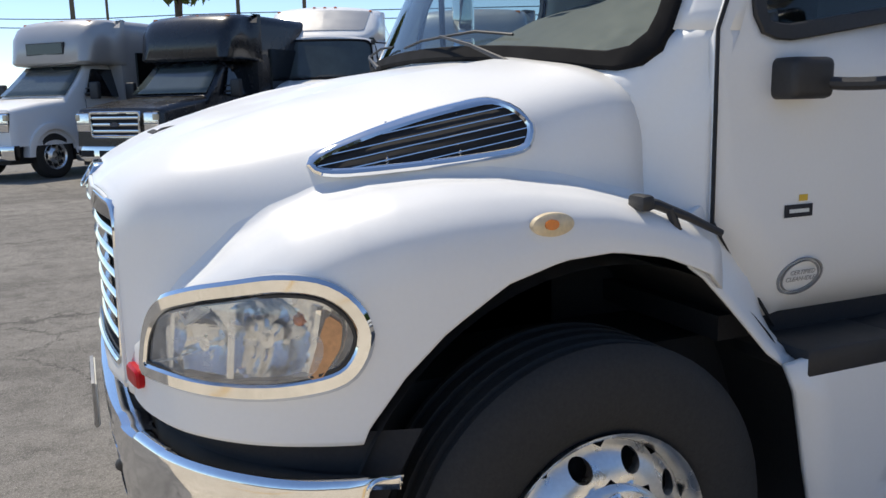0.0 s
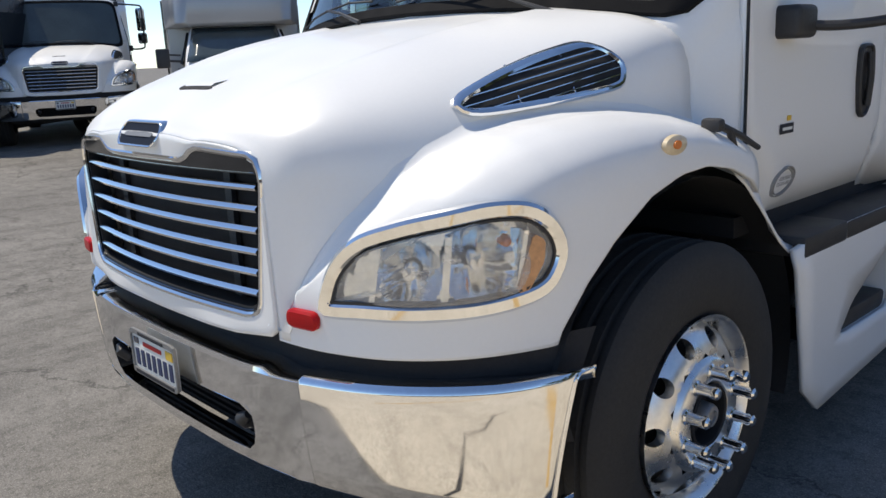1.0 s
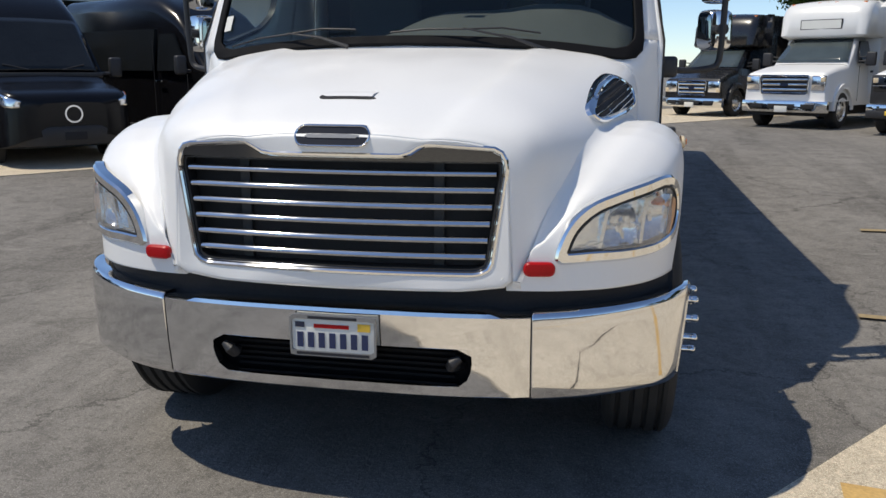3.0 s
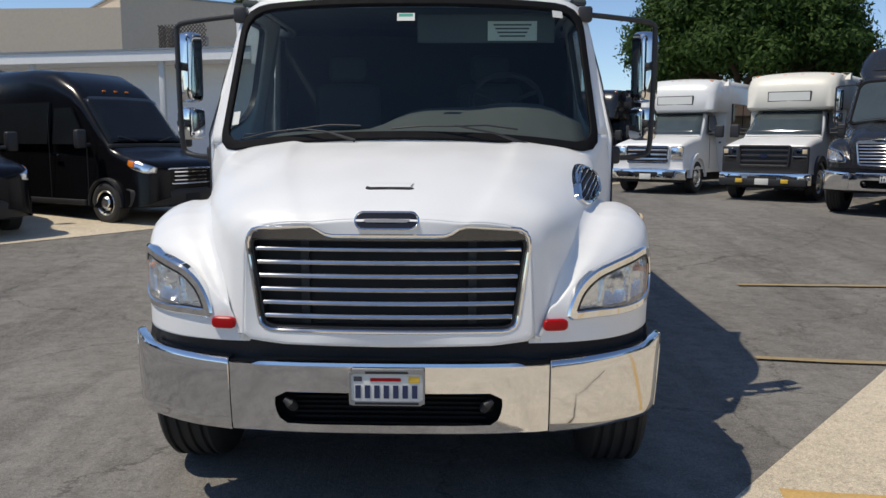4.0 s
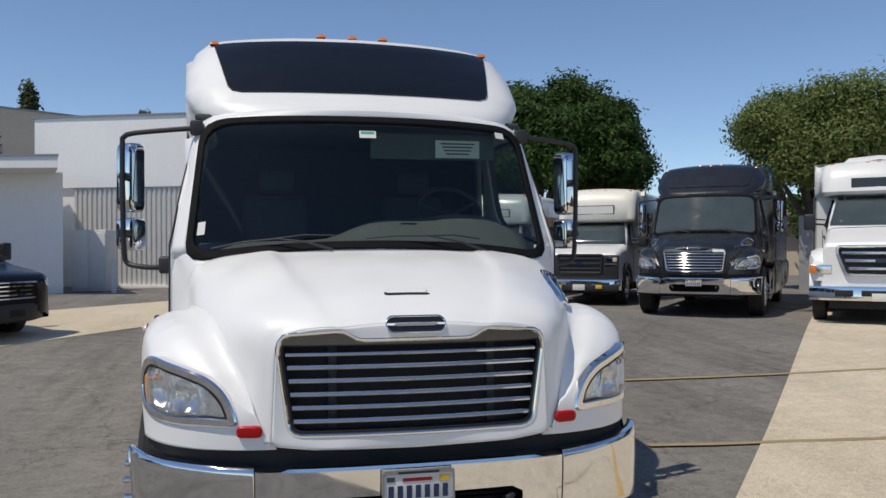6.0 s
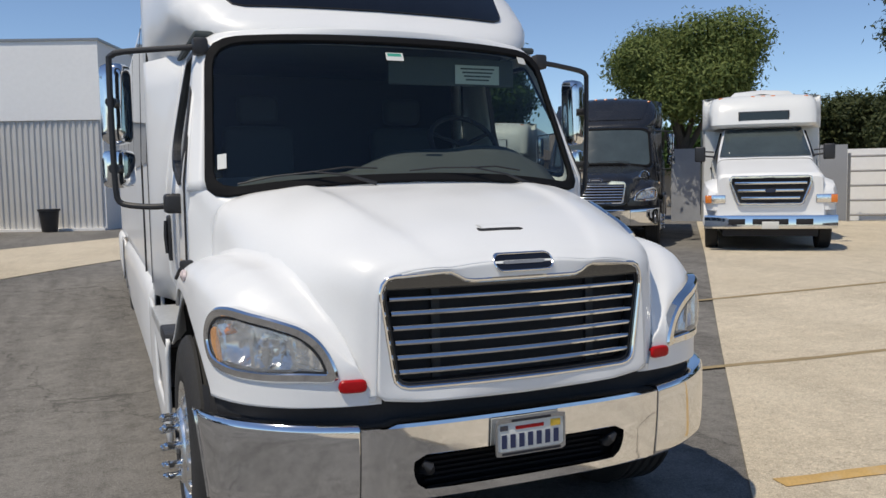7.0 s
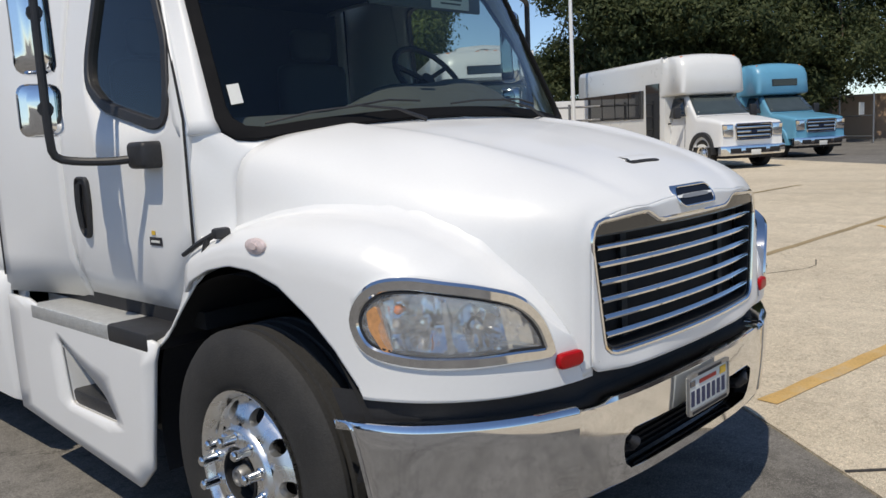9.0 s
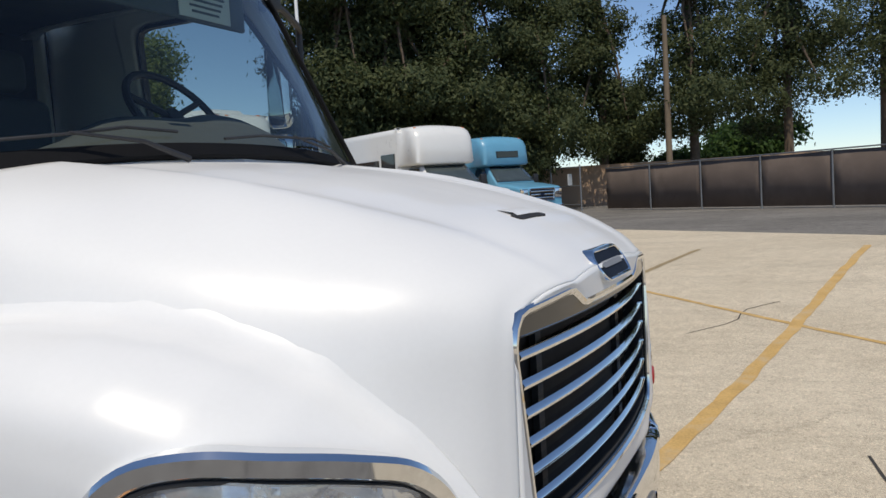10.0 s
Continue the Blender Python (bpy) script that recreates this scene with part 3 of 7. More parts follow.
def fender_sheet(s):
    """One fender: a crown that flows out of the hood's flank, with the pocket for the headlight pressed in."""
    rim = even(inset(lamp_outline(), 0.02), 200)
    rim_np = np.array(rim)
    pu0, pu1, pz0, pz1 = rim_np[:, 0].min(), rim_np[:, 0].max(), rim_np[:, 1].min(), rim_np[:, 1].max()
    rows = []
    for y in [0.003, 0.0075] + list(np.linspace(0.014, 0.08, 8)) + list(np.linspace(0.095, 0.56, 36)) + list(np.linspace(0.585, 1.38, 22)):
        xo = plan_x(y)
        zk = float(np.interp(y, [-0.02, 0.02, 0.07, 0.133, 0.235, 0.33, 0.44, 0.55, 0.69, 0.85, 1.03, 1.19, 1.38], [0.97, 1.035, 1.11, 1.19, 1.283, 1.342, 1.386, 1.409, 1.422, 1.42, 1.395, 1.353, 1.3]))
        zb = 0.888
        if y < 0.012:
            zk = 0.928
        if y > 0.44:
            zb = float(np.interp(y, [0.44, 0.455, 0.535, 0.63, 0.77, 0.91, 1.05, 1.2, 1.34, 1.46], [0.888, 0.925, 1.034, 1.126, 1.218, 1.259, 1.266, 1.238, 1.184, 1.05]))
        zz, xx = hood_side(round(float(max(y, -0.03)), 4))
        flank = lambda z: float(np.interp(z, zz, xx))
        k = min(1.0, y / 0.25)
        xi = min(flank(zk) - 0.01, xo - 0.02)
        d = xo - xi
        hgt = max(zk - zb, 0.02)
        pts = [(xi + d * 0.42, zk + 0.012), (xi + d * 0.58, zk + 0.001), (xi + d * 0.77, zk - min(0.026, hgt * 0.12)), (xo - 0.07 * d, zk - min(0.074, hgt * 0.36)), (xo - 0.012 * d, zk - min(0.14, hgt * 0.66)), (xo, zk - min(0.22, hgt * 0.86)), (xo, zb)]
        q = min(1.0, d / 0.2)
        head = [(min(flank(zk + 0.062 * k) - 0.008, xo - 0.02), zk + 0.062 * k), (min(flank(zk + 0.036 * k) + 0.002 * q, xi + d * 0.08), zk + 0.036 * k), (xi + 0.012 * q + d * 0.04, zk + 0.02 * k), (xi + 0.018 * q + d * 0.15, zk + 0.013 * k)]
        row = []
        for x, z in spline((head if d > 0.08 else [(xi, zk)]) + pts, 64):
            x, yy = float(x), float(y)
            u = float(np.interp(yy, PLAN[:, 1], np.arange(len(PLAN)))) / (len(PLAN) - 1) * LAMP_U
            if pu0 < u < pu1 and pz0 < z < pz1 and y > 0.05 and x > xo - 0.04 and inside(rim, u, z):
                away = float(np.min(np.hypot(rim_np[:, 0] - u, rim_np[:, 1] - z)))
                px, py, _ = on_fender(u / LAMP_U, z, 1, -0.1)
                qx, qy, _ = on_fender(u / LAMP_U, z, 1, 0.0)
                f = min(1.0, away / 0.014)
                x, yy = x + (px - qx) * f, yy + (py - qy) * f
            row.append((s * x, yy, float(z)))
        rows.append(row)
    bm = fresh()
    loft(bm, rows)
    return bm


def headlamp(root, side):
    o = inset(lamp_outline(), -0.006)
    mid = inset(o, 0.043)
    pl = lambda u, v, d=0.0: on_fender(u / LAMP_U, v, side, d)
    out = (side * 0.7, -0.7, 0)
    bm = fresh()
    ring_prism(bm, o, mid, pl, 0.013, -0.03, 0.009)
    lamp = part("headlight", bm, M["chrome"], root, "headlight with a chrome bezel and a clear lens")
    u0, u1 = min(p[0] for p in mid), max(p[0] for p in mid)
    v0, v1 = min(p[1] for p in mid), max(p[1] for p in mid)
    at = lambda a, b: (u0 + (u1 - u0) * a, v0 + (v1 - v0) * b)
    # reflector: two deep bowls in one bright moulding, fluted towards the inner tip
    bowls = ((*at(0.37, 0.4), 0.085, 0.07), (*at(0.66, 0.5), 0.098, 0.08))

    def depth(u, v):
        d = -0.012
        for cu, cv, r, deep in bowls:
            q = ((u - cu) / r) ** 2 + ((v - cv) / (r * 1.05)) ** 2
            if q < 1:
                d = min(d, -0.012 - deep * (1 - q) ** 0.8 + 0.001 * math.sin((u - cu) * 120))
        a = (u - u0) / (u1 - u0)
        if d > -0.02 and a < 0.25:
            d -= 0.004 * abs(math.sin(a * 45))
        if a > 0.8 and d > -0.02:
            d -= 0.045 * (a - 0.8) / 0.2
        return d
    bm = fresh()
    sheet(bm, even(inset(o, 0.041), 160), lambda u, v: pl(u, v, depth(u, v)), 26)
    part("reflector", bm, M["lamp_chrome"], lamp, "bright faceted reflector", out=out, angle=30)
    for cu, cv, r, deep in bowls:
        bm = fresh()
        rows = [[pl(cu + k * math.cos(a), cv + k * math.sin(a), d) for a in np.linspace(0, 2 * math.pi, 16, endpoint=False)] for k, d in ((0.02, -deep), (0.02, -0.03), (0.017, -0.02), (0.002, -0.018))]
        loft(bm, rows, closed=True)
        part("bulb_shield", bm, M["reflector"], lamp)
    # bright blades between the chambers
    for a0, a1, lean in ((0.2, 0.225, 0.05), (0.5, 0.53, 0.03), (0.81, 0.83, 0.05)):
        bm = fresh()
        prism(bm, [at(a0, 0.1), at(a1, 0.1), at(a1 + lean, 0.84), at(a0 + lean, 0.84)], pl, -0.03, 0.004)
        part("divider", bm, M["lamp_chrome"], lamp)
    bm = fresh()
    a = even(rounded([at(0.9, 0.8), at(0.955, 0.7), at(0.945, 0.45), at(0.87, 0.13), at(0.815, 0.13), at(0.86, 0.5)], 0.01), 28)
    prism(bm, a, pl, -0.02, 0.008)
    part("turn_signal", bm, M["amber_clouded"], lamp, "amber turn signal")
    bm = fresh()
    c = at(0.79, 0.72)
    loft(bm, [[pl(c[0] + k * math.cos(a), c[1] + k * math.sin(a), d) for a in np.linspace(0, 2 * math.pi, 12, endpoint=False)] for k, d in ((0.014, -0.05), (0.014, -0.012), (0.009, -0.004), (0.001, -0.002))], closed=True)
    part("signal_bulb", bm, M["amber"], lamp, "small amber bulb")
    bm = fresh()
    ring_prism(bm, inset(o, 0.0415), inset(o, 0.048), pl, 0.008, -0.02)
    part("inner_gasket", bm, M["plastic"], lamp)
    cx, cz = sum(p[0] for p in mid) / len(mid), sum(p[1] for p in mid) / len(mid)
    bm = fresh()
    sheet(bm, mid, lambda u, v: pl(u, v, 0.003 + 0.02 * max(0.0, 1 - ((u - cx) / 0.26) ** 2 - ((v - cz) / 0.14) ** 2)), 8)
    ob = part("lens", bm, M["lens"], lamp, "slightly hazed clear lens", out=(side * 0.7, -0.7, 0.1))
    ob.visible_shadow = False


def side_vent(root, side):
    rings = functools.lru_cache(maxsize=None)(lambda u: tuple(hood_ring(u)))
    flat = [(0.428, 1.474), (0.455, 1.503), (0.56, 1.545), (0.7, 1.588), (0.82, 1.617), (0.89, 1.627), (0.932, 1.605), (0.963, 1.558), (0.952, 1.512), (0.922, 1.488), (0.8, 1.47), (0.66, 1.456), (0.5, 1.445), (0.445, 1.452)]

    def pl(u, v, d=0.0):
        side_pts = [(p[2], p[0]) for p in rings(u) if p[0] > 0.6]
        zz, xx = np.array(sorted(side_pts)).T
        return (side * (float(np.interp(v, zz, xx)) + 0.013 + d * 0.96), u - d * 0.25, v + d * 0.25)
    o = even([tuple(p) for p in spline(flat, 80, closed=True)], 56)
    m = inset(o, 0.02)
    bm = fresh()
    ring_prism(bm, o, m, pl, 0.012, -0.02, 0.006)
    vent = part("side_vent", bm, M["chrome"], root, "chrome-framed hood vent with thin bars")
    bm = fresh()
    sheet(bm, m, lambda u, v: pl(u, v, -0.002), 4)
    part("vent_screen", bm, M["dark"], vent)
    for k in range(6):
        line = lambda u: 1.507 - 0.0195 * k + 0.2 * (u - 0.44)
        us = [u for u in np.linspace(0.43, 0.965, 60) if inside(m, u, line(u))]
        if len(us) < 6:
            continue
        bm = fresh()
        tube(bm, [pl(u, line(u), 0.004) for u in np.linspace(us[0] - 0.006, us[-1] + 0.006, 10)], 0.0027, 6)
        part("vent_bar", bm, M["chrome"], vent)
    for u in (0.62, 0.79):
        bm = fresh()
        tube(bm, [pl(u - 0.015, np.interp(u, [0.62, 0.79], [1.472, 1.486]), 0.0), pl(u + 0.015, np.interp(u, [0.62, 0.79], [1.57, 1.6]), 0.0)], 0.004, 6)
        part("vent_post", bm, M["chrome"], vent)


def bumper_y(x):
    a = abs(x)
    return float(np.interp(a, BX, BY))


_b = spline([(0.0, -0.068), (0.35, -0.06), (0.6, -0.034), (0.69, -0.01), (0.86, 0.046), (1.0, 0.12), (1.12, 0.215), (1.2, 0.31), (1.262, 0.43)], 60)
BX, BY = _b[:, 0], _b[:, 1]


def front_bumper(root, chrome="bumper_chrome", plate=True):
    def pl(x, z, d=0.0):
        lean = 0.03 * (1 - (z - 0.48) / 0.35) ** 2
        return (x, bumper_y(x) + lean + d, z)
    top, bot = 0.815, 0.485
    bump = None
    hole = even(rounded([(-0.492, 0.678), (0.492, 0.678), (0.493, 0.6), (0.464, 0.53), (-0.464, 0.53), (-0.493, 0.6)], 0.035), 64)
    bm = fresh()
    holed(bm, [(-0.693, top - 0.02), (0.693, top - 0.02), (0.693, bot + 0.008), (-0.693, bot + 0.008)], hole, lambda u, v: pl(u, v), 3, 96, (0, 0.62))
    loft(bm, [[pl(u, v, 0.0) for u, v in hole], [pl(u, v, 0.05) for u, v in hole]], closed=True)
    xs = np.linspace(-0.693, 0.693, 41)
    dip = lambda x: -0.012 if 0.58 < abs(x) else 0.0
    loft(bm, [[pl(x, top - 0.02) for x in xs], [pl(x, top - 0.006 + dip(x), 0.004) for x in xs], [pl(x, top + dip(x), 0.02) for x in xs], [pl(x, top - 0.004 + dip(x), 0.12) for x in xs], [pl(x, top - 0.03, 0.13) for x in xs]])
    loft(bm, [[pl(x, bot + 0.008) for x in xs], [pl(x, bot, 0.01) for x in xs], [pl(x, bot + 0.002, 0.1) for x in xs]])
    bump = part("front_bumper", bm, M[chrome], root, "worn chrome front bumper with a lower air opening")
    for s in (1, -1):
        bm = fresh()
        xs2 = [0.697] + list(BX[BX > 0.7]) + [1.262]
        rows = []
        for k, x in enumerate(xs2):
            e = k / (len(xs2) - 1)
            zb = bot - 0.004
            zt = top - 0.006 + 0.026 * e
            zz = np.linspace(zb + 0.02, zt - 0.02, 7)
            row = [pl(x, zb, 0.08), pl(x, zb + 0.004, 0.012)] + [pl(x, z) for z in zz] + [pl(x, zt - 0.009, 0.004), pl(x, zt - 0.002, 0.012), pl(x, zt, 0.026), pl(x, zt - 0.003, 0.1 - 0.03 * e), pl(x, zt - 0.03, 0.105 - 0.03 * e)]
            if x > 1.0:
                f = ((x - 1.0) / 0.262) ** 2
                row = [(q[0] - 0.035 * f * (1 - (q[2] - zb) / (zt - zb)), q[1] - 0.085 * f * (1 - (q[2] - zb) / (zt - zb)), q[2]) for q in row]
            rows.append([(s * a, b, c) for a, b, c in row])
        loft(bm, rows)
        thicken(part("bumper_end", bm, M[chrome], bump), 0.012, 0.0)
    # near-black on duct and slats stands in for the opening's deep shade
    bm = boxes((-0.62, 0.62, 0.06, 0.3, 0.5, 0.72), bevel=0.01)
    part("air_duct", bm, M["seal"], bump)
    for k in range(6):
        bm = boxes((-0.42, 0.42, 0.03, 0.045, 0.54 + 0.022 * k, 0.55 + 0.022 * k))
        part("slat", bm, M["seal"], bump)
    for s in (1, -1):
        bm = fresh()
        tube(bm, [(s * 0.44, 0.06, 0.585), (s * 0.415, -0.02, 0.605), (s * 0.425, -0.035, 0.622), (s * 0.45, -0.03, 0.64)], [0.02, 0.022, 0.022, 0.012], 14)
        part("tow_hook", bm, M["plastic"], bump, "black tow hook")
    if plate:
        y0 = -0.09
        bm = boxes((-0.155, 0.155, y0 - 0.004, y0 + 0.006, 0.645, 0.782), bevel=0.004)
        pk = part("licence_plate", bm, M["paper"], root, "white licence plate in a dealer's dark chrome frame")
        fr = fresh()
        o = even(rounded([(-0.16, 0.79), (0.16, 0.79), (0.16, 0.637), (-0.16, 0.637)], 0.01), 40)
        i = [(u * 0.955, 0.713 + (v - 0.713) * (0.76 if v < 0.713 else 0.8)) for u, v in o]
        ring_prism(fr, o, i, lambda u, v, d: (u, d, v), y0 - 0.01, y0)
        part("plate_frame", fr, M["steel"], pk)
        for x in (-0.122, -0.082, -0.042, -0.002, 0.038, 0.078, 0.118):
            part("plate_bar", boxes((x - 0.0115, x + 0.0115, y0 - 0.0065, y0 - 0.0035, 0.668, 0.724)), M["plate_ink"], pk)
        part("plate_heading", boxes((-0.07, 0.06, y0 - 0.0065, y0 - 0.0035, 0.742, 0.756)), M["red"], pk)
        part("month_sticker", boxes((-0.14, -0.105, y0 - 0.0065, y0 - 0.0035, 0.742, 0.762)), M["navy"], pk)
        part("plate_sticker", boxes((0.092, 0.138, y0 - 0.0065, y0 - 0.0035, 0.736, 0.764)), M["yellow"], pk)
        part("lower_frame_bar", boxes((-0.135, 0.135, y0 - 0.0122, y0 - 0.0095, 0.642, 0.652)), M["ink"], pk)
        part("upper_frame_bar", boxes((-0.09, 0.09, y0 - 0.0122, y0 - 0.0095, 0.776, 0.786)), M["ink"], pk)
    return bump


def grille(root, bars=6, fill=False):
    o = even(rounded(GRILLE, [0.07, 0.05, 0.03, 0.03, 0.03, 0.03, 0.05, 0.07, 0.04, 0.03, 0.03, 0.04], 5), 96)
    i = [(u, min(v, 1.334)) for u, v in inset(o, 0.026)]
    pl = lambda u, v, d=0.0: (u, nose_y(u, v) + d, v)
    bm = fresh()
    edge = inset(o, 0.019)
    ring_prism(bm, o, edge, pl, -0.016, 0.03, 0.006)
    g = part("grille", bm, M["chrome"], root, "chrome grille frame with horizontal bars")
    bm = fresh()
    ring_prism(bm, inset(o, 0.017), i, pl, -0.009, 0.03, 0.003)
    part("inner_frame", bm, M["chrome" if fill else "darkened_chrome"], g, "" if fill else "chrome inner frame with broad shoulders, dark reflections put into its colour")
    bm = fresh()
    ring_prism(bm, i, [(u * 0.985, 1.15 + (v - 1.15) * 0.975) for u, v in i], pl, 0.0, 0.06)
    part("frame_return", bm, M["chrome" if fill else "plastic"], g)
    bm = fresh()
    sheet(bm, i, lambda u, v: pl(u, v, 0.075), 4)
    part("radiator_screen", bm, M["dark"], g)
    n = bars
    for k in range(n):
        z = 1.294 - (1.294 - 1.004) * k / (n - 1)
        half = np.interp(z, [0.96, 1.3], [0.525, 0.565])
        t = 0.0105 if not fill else 0.014
        rows = []
        for x in np.linspace(-half, half, 17):
            y = nose_y(x, z) + 0.012
            rows.append([(x, y - 0.014, z + t * 0.4), (x, y - 0.016, z), (x, y - 0.012, z - t * 0.7), (x, y + 0.02, z - t), (x, y + 0.026, z), (x, y + 0.015, z + t), (x, y - 0.006, z + t)])
        bm = fresh()
        loft(bm, rows, closed=True, cap=True)
        part("grille_bar", bm, M["chrome"], g)
    for s in (1, -1):
        bm = boxes((s * 0.36 - 0.018, s * 0.36 + 0.018, 0.03, 0.045, 0.95, 1.37))
        part("grille_post", bm, M["plastic"], g)


def badge(root):
    bm = fresh()
    o = even(rounded([(-0.12, 1.456), (0.12, 1.456), (0.142, 1.42), (0.12, 1.383), (-0.12, 1.383), (-0.142, 1.42)], [0.05, 0.05, 0.03, 0.05, 0.05, 0.03], 6), 64)
    pl = lambda u, v, d=0.0: (u, -0.068 + (v - 1.385) * 0.62 + 0.06 * (u / 0.66) ** 2 + d, v)
    ring_prism(bm, o, inset(o, 0.007), pl, -0.008, 0.02, 0.003)
    b = part("nose_badge", bm, M["chrome"], root, "oblong chrome badge with a dark blue face")
    bm = fresh()
    prism(bm, inset(o, 0.0065), pl, -0.003, 0.015)
    part("badge_face", bm, M["badge_enamel"], b)
    bm = fresh()
    prism(bm, even(rounded([(-0.1, 1.412), (0.094, 1.412), (0.1, 1.426), (-0.094, 1.426)], 0.005), 24), pl, -0.0055, -0.002)
    part("badge_bar", bm, M["badge_grey"], b)


def ws_point(u, v, d=0.0):
    """The windscreen: u -1..1 across, v 0..1 up."""
    a = abs(u)
    x = u * (1.079 - 0.074 * v)
    y = (1.048 + 0.422 * v) + (0.225 - 0.037 * v) * a ** 2.2
    z = 1.764 + (2.552 - 1.764) * v - (0.062 - 0.058 * v) * a ** 2 - 0.02 * a ** 4
    return (x, y - d * 0.88, z + d * 0.42)


def hood_tail(share):
    """A hood ring whose edge bows back towards the sides, as the windscreen does; share 1 is the rear edge."""
    ys = np.arange(0.94, 1.36, 0.02)
    grid = np.array([hood_ring(y) for y in ys])
    row = []
    for i in range(grid.shape[1]):
        x = abs(grid[0, i, 0])
        y = 0.96 + share * (0.095 + 0.23 * min(1.0, x / 1.05) ** 2.4)
        row.append(tuple(float(np.interp(y, ys, grid[:, i, k])) for k in range(3)))
    return row


def along(pts, n):
    """n points at even steps along a polyline."""
    p = np.array(pts, float)
    d = np.concatenate([[0], np.cumsum(np.linalg.norm(np.diff(p, axis=0), axis=1))])
    t = np.linspace(0, d[-1], n)
    return np.stack([np.interp(t, d, p[:, k]) for k in range(3)], 1)


def pillar_strip():
    """Rows of the painted frame up one pillar, over the top and down the other; the ends meet the cowl corners."""
    o = even(rounded([(-1.0, 0.0), (1.0, 0.0), (1.0, 1.0), (-1.0, 1.0)], [0.13, 0.13, 0.16, 0.16], 6), 96)
    sc = lambda k, p: (p[0] * (1 - k / 1.05), 0.5 + (p[1] - 0.5) * (1 - 2 * k / 0.8))
    i = min(range(96), key=lambda n: abs(o[n][1] - 0.12) + (9 if o[n][0] < 0.5 else 0))
    step = 1 if o[(i + 1) % 96][1] > o[i][1] else -1
    up = [o[i]]
    n = i
    while len(up) < 3 or not (up[-1][0] < -0.5 and up[-1][1] <= 0.125):
        n = (n + step) % 96
        up.append(o[n])
    foot = []
    n = i
    while o[n][0] > 0:
        foot.append(ws_point(*sc(-0.002, o[n]), -0.014))
        n = (n - step) % 96
    rows = []
    for k, f0, f1, dy, dz in ((-0.01, 1.0, 1.0, 0.0, 0.0), (-0.014, 1.03, 1.008, 0.026, 0.012), (-0.016, 1.058, 1.015, 0.056, 0.024), (-0.018, 1.078, 1.021, 0.088, 0.034), (-0.02, 1.092, 1.026, 0.125, 0.04)):
        row = []
        for p in up:
            x, y, z = ws_point(*sc(k, p), -0.004)
            row.append((x * float(np.interp(z, [1.7, 2.55], [f0, f1])), y + dy * min(1.0, abs(x)) ** 2, z + (dz if z > 2.2 else 0.0)))
        rows.append(row)
    return rows, [r[0] for r in rows], [r[-1] for r in rows], foot


def cab_corner(root, paint, s):
    """The painted panel from the hood's rear edge out to the door and up to the foot of the windscreen."""
    rear = [p for p in hood_tail(1.0) if p[0] >= -1e-6][::-1]
    i = next(k for k, p in enumerate(rear) if p[2] > 1.55)
    j = next(k for k, p in enumerate(rear) if p[0] < 0.93)
    inner = np.concatenate([along(rear[:i + 1], 9), along(rear[i:j + 1], 9)[1:], along(rear[j:], 12)[1:]])
    _, first, _, foot = pillar_strip()
    c = next(k for k, p in enumerate(foot) if p[0] < 0.95)
    edge = [(1.166, 1.4, 1.18), (1.171, 1.4, 1.4), (1.172, 1.398, 1.6), first[-1]]
    turn = first[::-1] + foot[1:c + 1]
    outer = np.concatenate([along(edge, 9), along(turn, 9)[1:], along(foot[c:] + [ws_point(0, -0.012, -0.004)], 12)[1:]])
    rows = []
    for k in np.linspace(0, 1, 9):
        kx = k ** 0.9
        rows.append([(s * (a[0] - 0.008 + (b[0] - a[0] + 0.008) * kx), a[1] - 0.02 + (b[1] - a[1] + 0.02) * k, a[2] - 0.008 * (1 - k) + (b[2] - a[2]) * k) for a, b in zip(inner, outer)])
    bm = fresh()
    loft(bm, rows)
    thicken(part("cowl", bm, paint, root, "painted cowl corner between hood and door", angle=70, out=(s, -1, 0.4)), 0.012)


